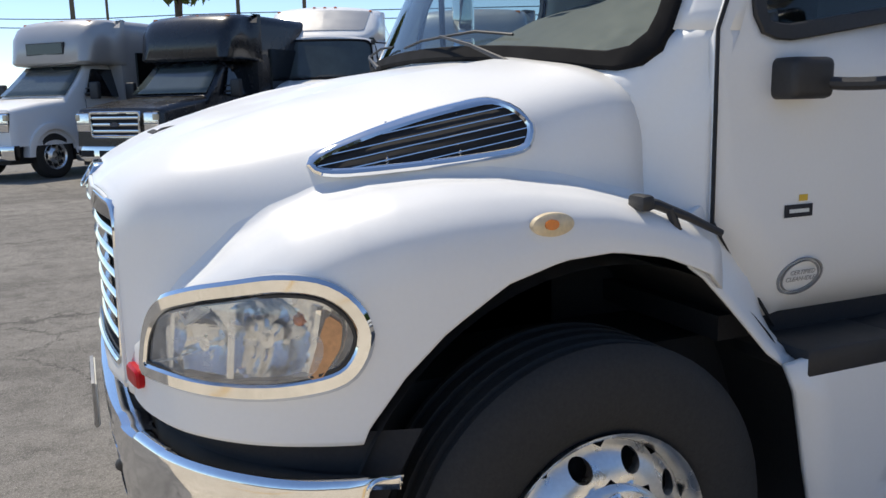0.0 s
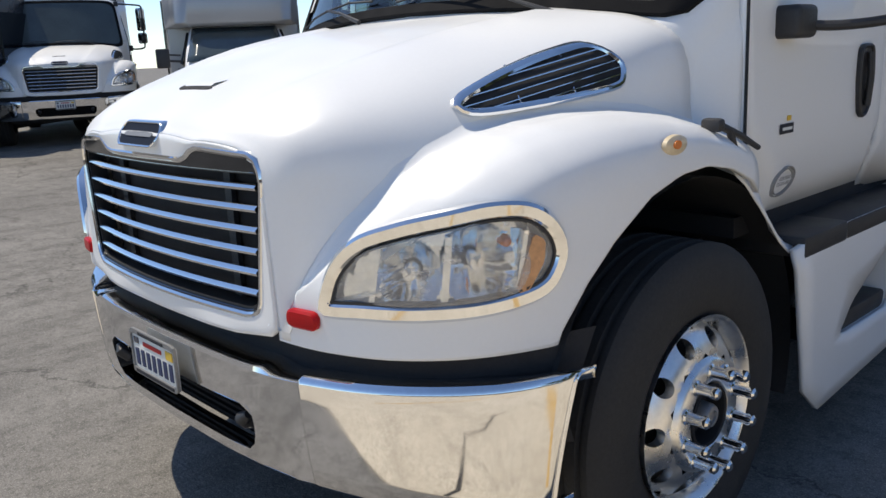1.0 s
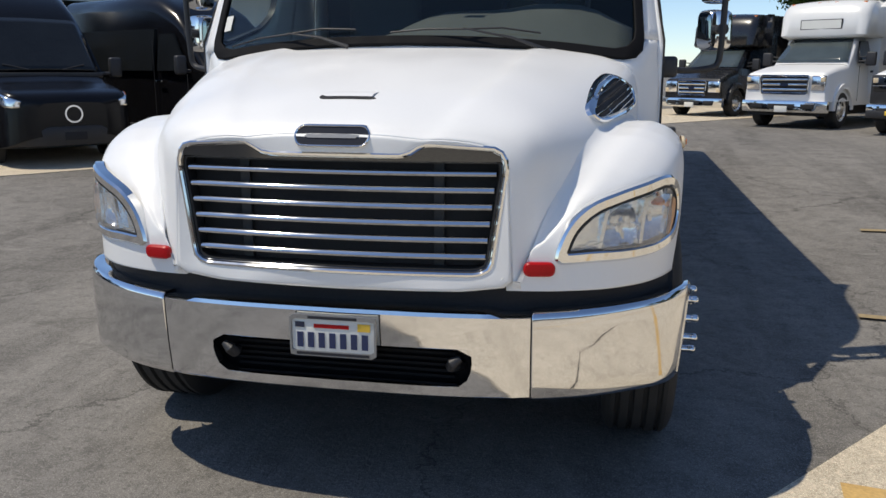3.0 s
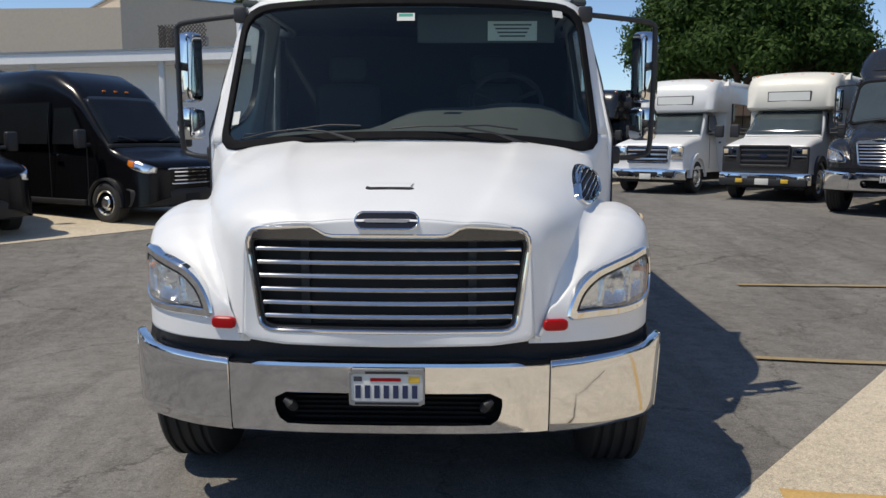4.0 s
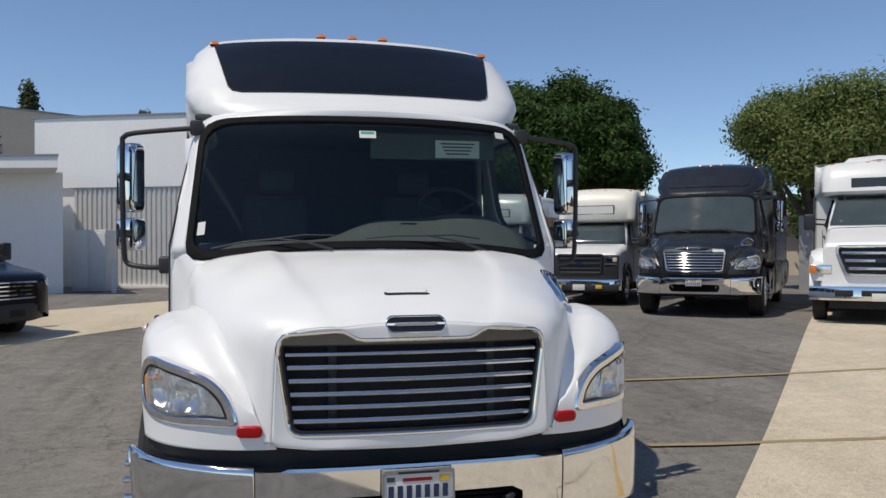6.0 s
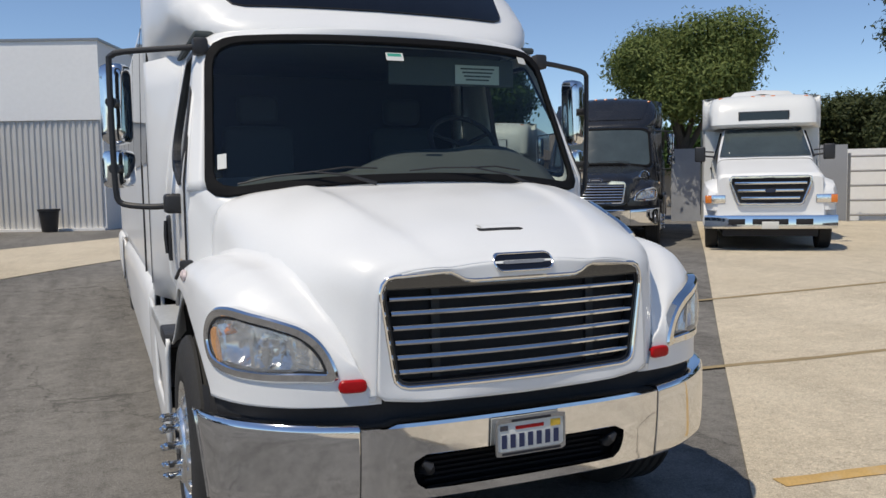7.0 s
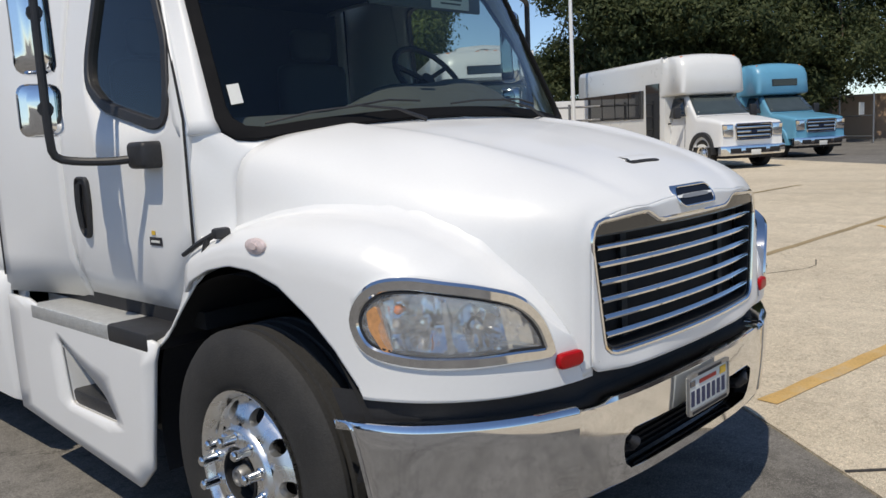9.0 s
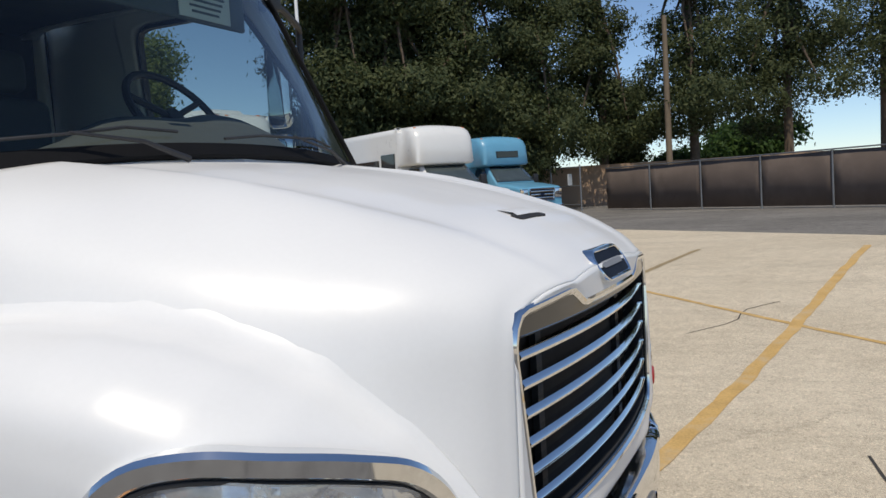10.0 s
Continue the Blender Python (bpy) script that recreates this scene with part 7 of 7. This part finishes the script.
coach("motor_coach", parked(-13.6, 12.9, LEFT), "cream motor coach with a tall dark windscreen")
coach("motor_coach", parked(-11.4, 15.6, LEFT), "cream motor coach behind the vans")


# ---------- buildings ----------
def wall_run(name, p0, p1, z0, z1, thick, material, label, parent=None, category="building", back=None):
    """A straight wall between two plan points, thickness behind its face (to the left of p0 -> p1)."""
    a, b = Vector(p0), Vector(p1)
    d = (b - a).normalized()
    nrm = (back if back is not None else Vector((-d.y, d.x))) * thick
    bm = fresh()
    prism(bm, [tuple(a), tuple(b), tuple(b + nrm), tuple(a + nrm)], lambda u, v, dd: (u, v, dd), z0, z1)
    ob = part(name, bm, material, parent, smooth=False)
    if parent is None:
        tagged(ob, label, category, kind="structure")
    return ob


def building(name, label):
    return thing(name, pose(0, 0, 0), label, "building")


wb = building("white_warehouse", "white stucco warehouse with a ribbed metal lower wall")
P1, P2 = Vector((-9.0, 30.6)), Vector((-1.35, 27.6))
D12 = (P2 - P1).normalized()
NB = Vector((-D12.y, D12.x))
wall_run("wall", P1, P2, 4.1, 6.75, 9.0, M["stucco_white"], "", wb)
wall_run("lower_wall", P1 + NB * 0.12, P2 + NB * 0.12, 0.2, 4.1, 8.8, M["stucco_white"], "", wb)
wall_run("parapet_cap", P1 - NB * 0.05 - D12 * 0.05, P2 - NB * 0.05 + D12 * 0.05, 6.75, 6.83, 9.2, M["steel"], "", wb)
bm = fresh()
L = (P2 - P1).length
rows0, rows1 = [], []
s = 1.6
while s < L - 0.05:
    for ds, dp in ((0.0, 0.0), (0.03, -0.045), (0.1, -0.045), (0.13, 0.0)):
        q = P1 + D12 * (s + ds) + NB * (0.1 + dp)
        rows0.append((q.x, q.y, 0.36))
        rows1.append((q.x, q.y, 4.08))
    s += 0.2
loft(bm, [rows0, rows1])
thicken(part("ribbed_cladding", bm, M["rib"], wb, "vertical ribbed metal cladding", smooth=False), 0.01, 1)
wall_run("base_curb", P1 + D12 * 1.5 - NB * 0.1, P2 - NB * 0.1, 0.3, 0.42, 0.2, M["stucco_white"], "", wb)

lb = building("low_annex", "low white annex with a flat canopy roof")
Q1, Q2 = Vector((-24.0, 27.4)), Vector((-6.6, 23.4))
DQ = (Q2 - Q1).normalized()
NQ = Vector((-DQ.y, DQ.x))
SKEW = Vector((-0.25, 0.97))
wall_run("wall", Q1 + NQ * 1.6, Q2 + NQ * 1.6 - DQ * 0.6, 0.2, 4.25, 5.0, M["stucco_white"], "", lb, back=SKEW)
wall_run("canopy", Q1, Q2, 4.25, 4.6, 6.8, M["stucco_white"], "", lb, back=SKEW)
wall_run("roof_edge", Q1 - NQ * 0.04, Q2 - NQ * 0.04 + DQ * 0.04, 4.6, 4.66, 6.85, M["steel"], "", lb, back=SKEW)
for k in (3.4, 8.5):
    c = Q2 - DQ * k + NQ * 0.25
    part("column", boxes((c.x - 0.09, c.x + 0.09, c.y - 0.09, c.y + 0.09, 0.2, 4.25), bevel=0.01), M["white_metal"], lb)
bb = building("beige_warehouse", "tall beige stucco warehouse with a flat roofline")
wall_run("wall", (-44.0, 35.5), (-15.2, 34.2), 0.0, 7.5, 8, M["stucco_beige"], "", bb)
wall_run("long_wall", (-15.2, 34.2), (-2.0, 44.0), 0.0, 8.1, 8, M["stucco_beige"], "", bb)
wall_run("roof_edge", (-15.25, 34.12), (-1.95, 43.95), 8.1, 8.18, 8.1, M["steel"], "", bb)
# lattice screen round the roof unit
ru = thing("roof_unit", pose(-10.5, 29.6, 4.66, 0, 0, -13), "brown lattice screen round a rooftop air unit", "air unit")
part("unit_box", boxes((-0.45, 0.45, -0.4, 0.5, 0, 1.05), bevel=0.03), M["steel"], ru)
M["lattice"] = mat("brown_lattice", (0.06, 0.045, 0.035), 0.8, spread=0.2)
for side in range(2):
    bm = fresh()
    Lx = 2.1 if side == 0 else 1.6
    for k in range(-14, 26):
        for sg in (1, -1):
            x0 = k * 0.15 - (0.0 if sg > 0 else -1.4)
            pts = [(x0 + sg * t, t) for t in np.linspace(0, 1.4, 15) if 0 <= x0 + sg * t <= Lx]
            if len(pts) > 1:
                (xa, za), (xb, zb) = pts[0], pts[-1]
                w = 0.022
                dd = 0.012 * sg
                if side == 0:
                    v = [bm.verts.new((x - 1.05, -0.7 + dd, z)) for x, z in ((xa - w, za), (xa + w, za), (xb + w, zb), (xb - w, zb))]
                else:
                    v = [bm.verts.new((-1.05 + dd, -0.7 + x, z)) for x, z in ((xa - w, za), (xa + w, za), (xb + w, zb), (xb - w, zb))]
                bm.faces.new(v)
    thicken(part("lattice_screen", bm, M["lattice"], ru, smooth=False), 0.012)
eb = thing("electrical_cabinet", pose(-6.3, 26.4, UP, 0, 0, -14), "white electrical cabinet between bollards", "cabinet")
part("body", boxes((-0.6, 0.6, 0, 0.8, 0, 2.1), bevel=0.03), M["white_metal"], eb)
for x in (-0.3, 0.3):
    part("door", boxes((x - 0.28, x + 0.28, -0.03, 0.0, 0.12, 2.0), bevel=0.008), M["white_metal"], eb)
bollard = thing("bollard", pose(-7.3, 25.6, UP), "white painted steel bollard", "bollard", "bollards")
bm = fresh()
tube(bm, [(0, 0, -0.05), (0, 0, 1.05), (0, 0, 1.12)], [0.08, 0.08, 0.03], 14)
part("post", bm, M["white_metal"], bollard)
copy_thing(bollard, pose(-5.3, 25.2, UP))
bin_ = thing("rubbish_bin", pose(-3.1, 27.6, UP + 0.02), "black round plastic rubbish bin by the wall", "bin")
bm = fresh()
tube(bm, [(0, 0, 0), (0, 0, 0.02), (0, 0, 0.68), (0, 0, 0.69), (0, 0, 0.76), (0, 0, 0.76)], [0.24, 0.25, 0.32, 0.36, 0.36, 0.3], 22)
part("barrel", bm, M["plastic"], bin_)

# far wall of the yard
WA = 25.6


def yw(n, a=WA):
    return yard(n, a)


wall_run("wall_grey", yw(0.2), yw(5.6), 0.0, 2.75, 0.2, M["grey_wall"], "grey sheet-metal yard wall with scuffed panels", category="wall")
wall_run("wall_white", yw(5.6), yw(13.0), 0.0, 2.6, 0.22, M["stucco_white"], "white painted block yard wall", category="wall")
gate = thing("pipe_gate", pose(0, 0, 0), "grey horizontal pipe gate leaning at the yard wall", "gate")
for k in range(5):
    a, b = yw(5.5, WA - 0.9), yw(8.0, WA - 0.9)
    bm = fresh()
    tube(bm, [(*a, 0.55 + 0.45 * k), (*b, 0.55 + 0.45 * k)], 0.035, 8)
    part("rail", bm, M["steel"], gate)
for n in (5.5, 6.7, 8.0):
    x, y = yw(n, WA - 0.9)
    bm = fresh()
    tube(bm, [(x, y, 0.3), (x, y, 2.45)], 0.045, 8)
    part("post", bm, M["steel"], gate)
pole = thing("flag_pole", pose(20.2, 14.4, UP), "slim white painted pole", "pole")
bm = fresh()
tube(bm, [(0, 0, -0.05), (0, 0, 4.0), (0, 0, 10.5)], [0.07, 0.062, 0.045], 14)
part("shaft", bm, M["pole_white"], pole)

# screened fence along the street
fence = thing("screened_fence", pose(0, 0, 0), "chain-link fence covered with brown windscreen mesh", "fence")
FN = 22.2
a = -22.0
k = 0
while a < 29.0:
    x, y = yard(FN, a)
    bm = fresh()
    tube(bm, [(x, y, 0.2), (x, y, UP + 1.93)], 0.035, 8)
    part("post", bm, M["steel"], fence)
    if a + 3.0 < 29.5:
        bm = fresh()
        rng = random.Random(k)
        rows = []
        for t in np.linspace(0, 3.0, 9):
            px, py = yard(FN + 0.03 + 0.03 * math.sin(t * 2.2 + k), a + t)
            px2, py2 = yard(FN + 0.03, a + t)
            rows.append([(px2, py2, UP + 1.88 - 0.03 * math.sin(math.pi * t / 3.0)), (px, py, UP + 1.0), (px2, py2, UP + 0.08)])
        loft(bm, rows)
        thicken(part("mesh_panel", bm, M["fence_mesh"], fence), 0.01, 0)
        bm = fresh()
        x2, y2 = yard(FN, a + 3.0)
        tube(bm, [(x, y, UP + 1.92), (x2, y2, UP + 1.92)], 0.025, 6)
        part("top_rail", bm, M["steel"], fence)
    a += 3.0
    k += 1
g2 = thing("chain_link_gate", pose(0, 0, 0), "open chain-link gate with a white sign", "gate")
for n, aa in ((FN, 31.0), (FN, 33.5), (FN - 1.5, 34.5)):
    x, y = yard(n, aa)
    bm = fresh()
    tube(bm, [(x, y, 0.2), (x, y, UP + 2.2)], 0.04, 8)
    part("post", bm, M["steel"], g2)
for z in (0.3, 1.2, 2.1):
    bm = fresh()
    tube(bm, [(*yard(FN, 31.0), UP + z), (*yard(FN, 33.5), UP + z), (*yard(FN - 1.5, 34.5), UP + z)], 0.025, 6)
    part("rail", bm, M["steel"], g2)
x, y = yard(FN - 0.1, 32.2)
part("sign", boxes((x - 0.35, x + 0.35, y - 0.3, y - 0.28, UP + 1.25, UP + 1.8)), M["paper"], g2, "white blank-looking sign")
for n, aa in ((FN - 0.5, 12.0), (FN - 0.5, 4.5)):
    x, y = yard(n, aa)
    st = thing("parking_stop", pose(x, y, UP, 0, 0, 51), "white concrete wheel stop by the fence", "wheel stop", "wheel stops")
    part("block", boxes((-0.9, 0.9, -0.08, 0.08, 0, 0.12), bevel=0.03), M["stucco_white"], st)

# street side: earth bank, house roofs
wall_run("bank", (47.0, 20.0), (66.0, -40.0), 0.0, 2.6, -6, M["tan_hill"], "dry orange-brown bank and wall across the street", category="wall")
wall_run("bank_far", (24.0, 60.0), (46.9, 20.2), 0.0, 2.9, -6, M["tan_hill"], "dry orange-brown bank behind the trees", category="wall")
hs = thing("house", pose(46, 24, UP, 0, 0, 20), "low house with a brown roof beyond the yard", "house")
part("wall", boxes((-6, 6, -3, 3, 0, 2.6)), M["stucco_beige"], hs)
bm = fresh()
loft(bm, [[(-6.5, -3.6, 2.55), (6.5, -3.6, 2.55)], [(-6.2, 0, 4.1), (6.2, 0, 4.1)], [(-6.5, 3.6, 2.55), (6.5, 3.6, 2.55)]])
thicken(part("roof", bm, M["roof_tile"], hs, smooth=False), 0.12)
copy_thing(hs, pose(26, 36, UP, 0, 0, -35))

# poles and wires over the far side
for k, (x, y, h, r) in enumerate(((-52.0, 0.25, 10.5, 0.16), (-50.5, 2.1, 9.5, 0.09), (-47.5, 9.1, 10.5, 0.13), (-45.8, 12.6, 10.5, 0.13))):
    up = thing("utility_pole", pose(x, y, UP), "dark wooden utility pole far off", "pole", "utility poles")
    bm = fresh()
    tube(bm, [(0, 0, 0), (0, 0, h)], [r, r * 0.8], 10)
    part("shaft", bm, M["wood_pole"], up)
for z in (6.6, 7.1):
    wr = thing("overhead_wire", pose(0, 0, 0), "thin black overhead wire", "wire", "overhead wires")
    bm = fresh()
    tube(bm, [tuple(p) for p in spline([(-56, -16, z), (-52, -1, z - 0.4), (-47.5, 8.6, z - 0.3), (-40, 32, z)], 20)], 0.03, 5)
    part("cable", bm, M["plastic"], wr)
wp = thing("utility_pole", pose(41.3, 6.6, UP), "weathered wooden utility pole by the street", "pole", "utility poles")
bm = fresh()
tube(bm, [(0, 0, 0), (0, 0, 5), (0.05, 0, 9.5)], [0.17, 0.15, 0.12], 12)
part("shaft", bm, M["wood_pole"], wp)

# ---------- trees ----------
tree("ficus_tree", 10.1, 26.6, "dense round dark green tree behind the parked buses", 3.0, dome_lobes(3, 60, 4.15, 4.4, 3.5, 0.95), 150000, 0.1, M["leaf_ficus"], 5, 26, 0.2, trunk_r=0.35, limbs=12)
tree("street_tree", 17.2, 20.2, "broad olive-green tree behind the yard wall", 2.8, round_lobes(8, 14, 2.75, 1.8, 4.9), 62000, 0.075, M["leaf_olive"], 9, 18, 0.22, trunk_r=0.28, limbs=8)
tree("street_tree", 27.0, 31.0, "low dark green trees beyond the yard", 2.0, round_lobes(28, 10, 2.6, 1.2, 2.9), 9000, 0.16, M["leaf_ficus"], 29, 12, 0.35)


def tall_lobes(seed, h0, h1, r, n):
    rng = random.Random(seed)
    out = []
    for k in range(n):
        e = (k + 0.5) / n
        a = rng.uniform(0, 2 * math.pi)
        q = r * (0.75 - 0.45 * e) * rng.uniform(0.3, 1.1)
        s = r * rng.uniform(0.24, 0.42) * (1.05 - 0.4 * e)
        out.append((q * math.cos(a), q * math.sin(a), h0 + (h1 - h0) * e, s * 1.3, s * 1.3, s * 0.8))
    return out


TALL = ((31.5, 20.0, 3.0, 14.5, 4.2, 26, 15000), (33.5, 18.0, 2.2, 13.5, 4.4, 26, 16000), (36.0, 15.0, 2.2, 14.0, 4.2, 26, 15000), (39.5, 13.0, 2.5, 12.0, 3.4, 22, 11000),
        (44.5, 10.8, 3.2, 13.0, 3.6, 20, 9000), (49.5, 10.0, 2.4, 7.0, 2.4, 12, 6000), (45.0, 5.8, 4.0, 15.0, 4.0, 20, 8000), (49.0, 1.2, 4.6, 14.5, 4.4, 20, 9000), (56.0, -4.0, 6.0, 16.0, 5.0, 20, 7000), (41.0, 21.0, 3.0, 15.0, 4.5, 22, 10000))
for k, (x, y, h0, h1, r, n, c) in enumerate(TALL):
    tree("pine_tree", x, y, "tall dark needle-leaved tree with a ragged open crown", h1 * 0.92, tall_lobes(60 + k, h0, h1, r, n), int(c * 3.2), 0.12, M["leaf_pine"], 70 + k, 26, 0.3, 0.3, trunk_r=0.28, limbs=14, group="tall trees by the street")
for k, (x, y, r, h) in enumerate(((30.6, 28.6, 2.4, 3.6), (33.4, 26.4, 2.6, 4.0), (36.5, 23.8, 2.8, 4.4))):
    tree("street_tree", x, y, "olive-green tree beyond the yard wall", h * 0.7, round_lobes(140 + k, 11, r, 1.7, h), 14000, 0.13, M["leaf_pine"], 150 + k, 18, 0.28, group="trees beyond the wall")
for k, (x, y, r) in enumerate(((37.0, 28.0, 2.6), (41.5, 24.5, 2.2), (33.0, 33.0, 2.8), (52.0, 8.0, 2.2))):
    tree("street_tree", x, y, "low dense green shrub trees along the street", 1.2, round_lobes(120 + k, 9, r, 1.3, 1.9), 7000, 0.16, M["leaf_ficus"], 130 + k, 14, 0.3, group="shrub trees by the street")
tree("street_tree", 62.0, 4.5, "round green tree across the street", 2.0, round_lobes(88, 9, 3.4, 2.0, 3.6), 8000, 0.22, M["leaf_ficus"], 89, 12, 0.4)
tree("palm_tree", -44.3, 5.6, "shaggy palm with dry hanging fronds", 7.0, [(0, 0, 8.5, 1.3, 1.3, 1.6), (0, 0, 10.5, 2.2, 2.2, 1.2)], 6000, 0.35, M["leaf_olive"], 91, 10, 0.3, 1.2, trunk_r=0.3, limbs=2)
for k, (x, y, h) in enumerate(((-17.0, 62.0, 13.0), (-9.5, 66.0, 11.6))):
    tree("cypress_tree", x, y, "slim dark conifer top over the roofline", h - 1.0, [(0, 0, h - 3 + 1.0 * j, 0.9 - 0.18 * j, 0.9 - 0.18 * j, 0.9) for j in range(4)], 2600, 0.2, M["leaf_pine"], 95 + k, 10, 0.2, trunk_r=0.2, limbs=3)

# ---------- small things on the bus ----------


def decal(name, pts, material, parent, label=""):
    bm = fresh()
    bm.faces.new([bm.verts.new(p) for p in pts])
    return thicken(part(name, bm, material, parent, label, smooth=False), 0.0015, 0)


def ws_sticker(u0, u1, v0, v1, material, name, label=""):
    return decal(name, [ws_point(u0, v0, 0.008), ws_point(u1, v0, 0.008), ws_point(u1, v1, 0.008), ws_point(u0, v1, 0.008)], material, main, label)


ws_sticker(-0.07, 0.03, 0.835, 0.893, M["paper"], "window_sticker", "small white and green windscreen sticker")
ws_sticker(-0.06, 0.02, 0.865, 0.888, M["green_ink"], "sticker_band")
ws_sticker(0.825, 0.885, 0.905, 0.955, M["paper"], "window_sticker", "small white corner sticker")
ws_sticker(-0.955, -0.915, 0.16, 0.25, M["paper"], "window_sticker", "white paper tag in the windscreen's lower corner")
M["notice"] = mat("faded_notice", (0.5, 0.54, 0.5), 0.8, spread=0.06)
visor = part("sun_visor", boxes((0.03, 0.86, 1.66, 1.685, 2.33, 2.5), bevel=0.012, seg=3), M["liner"], main, "grey sun visor behind the glass")
notice = part("notice_sheet", boxes((0.456, 0.752, 1.652, 1.656, 2.342, 2.456)), M["notice"], visor, "pale printed notice behind the glass")
for k in range(4):
    part("notice_line", boxes((0.49 + 0.012 * k, 0.718 - 0.012 * k, 1.6495, 1.6525, 2.43 - 0.022 * k, 2.439 - 0.022 * k)), M["liner"], notice)
for s in (1, -1):
    decal("maker_sticker", [(s * 1.1795, 1.64, 1.292), (s * 1.1795, 1.74, 1.292), (s * 1.1795, 1.74, 1.326), (s * 1.1795, 1.64, 1.326)], M["ink"], main, "small black sticker with a pale bar")
    decal("maker_bar", [(s * 1.182, 1.655, 1.304), (s * 1.182, 1.725, 1.304), (s * 1.182, 1.725, 1.314), (s * 1.182, 1.655, 1.314)], M["paper"], main)
    decal("yellow_tag", [(s * 1.1795, 1.69, 1.335), (s * 1.1795, 1.72, 1.335), (s * 1.1795, 1.72, 1.352), (s * 1.1795, 1.69, 1.352)], M["yellow"], main)
# round emissions sticker on the driver's door
bm = fresh()
door_x = lambda v: 1.168 + 0.012 * math.sin((v - 0.95) * 2.2) - 0.085 * (max(0.0, 1.22 - v) / 0.25) ** 1.6
for k0, k1 in ((1.0, 0.95), (0.84, 0.81)):
    r0 = [(1.737 + 0.08 * k0 * math.cos(a), 1.118 + 0.056 * k0 * math.sin(a)) for a in np.linspace(0, 2 * math.pi, 40, endpoint=False)]
    r1 = [(1.737 + (u - 1.737) * k1 / k0, 1.118 + (v - 1.118) * k1 / k0) for u, v in r0]
    ring_prism(bm, r0, r1, lambda u, v, d: (door_x(v) + d, u, v), 0.005, -0.006)
part("round_sticker", bm, M["grey_ink"], main, "round grey emissions sticker")
slant = radians(17)
for k, (txt, size) in enumerate((("CERTIFIED", 0.02), ("CLEAN-IDLE", 0.02))):
    cu = bpy.data.curves.new("sticker_text", "FONT")
    cu.body, cu.size, cu.align_x, cu.extrude = txt, size, "CENTER", 0.0004
    tob = new("sticker_text", cu)
    tob.parent = main
    z = 1.126 - 0.02 * k
    c, q = math.cos(slant), math.sin(slant)
    tob.matrix_basis = Matrix.Translation((door_x(z) + 0.006, 1.737, z)) @ Matrix(((0, q, c, 0), (1, 0, 0, 0), (0, c, -q, 0), (0, 0, 0, 1)))
    tob.data.materials.append(M["grey_ink"])
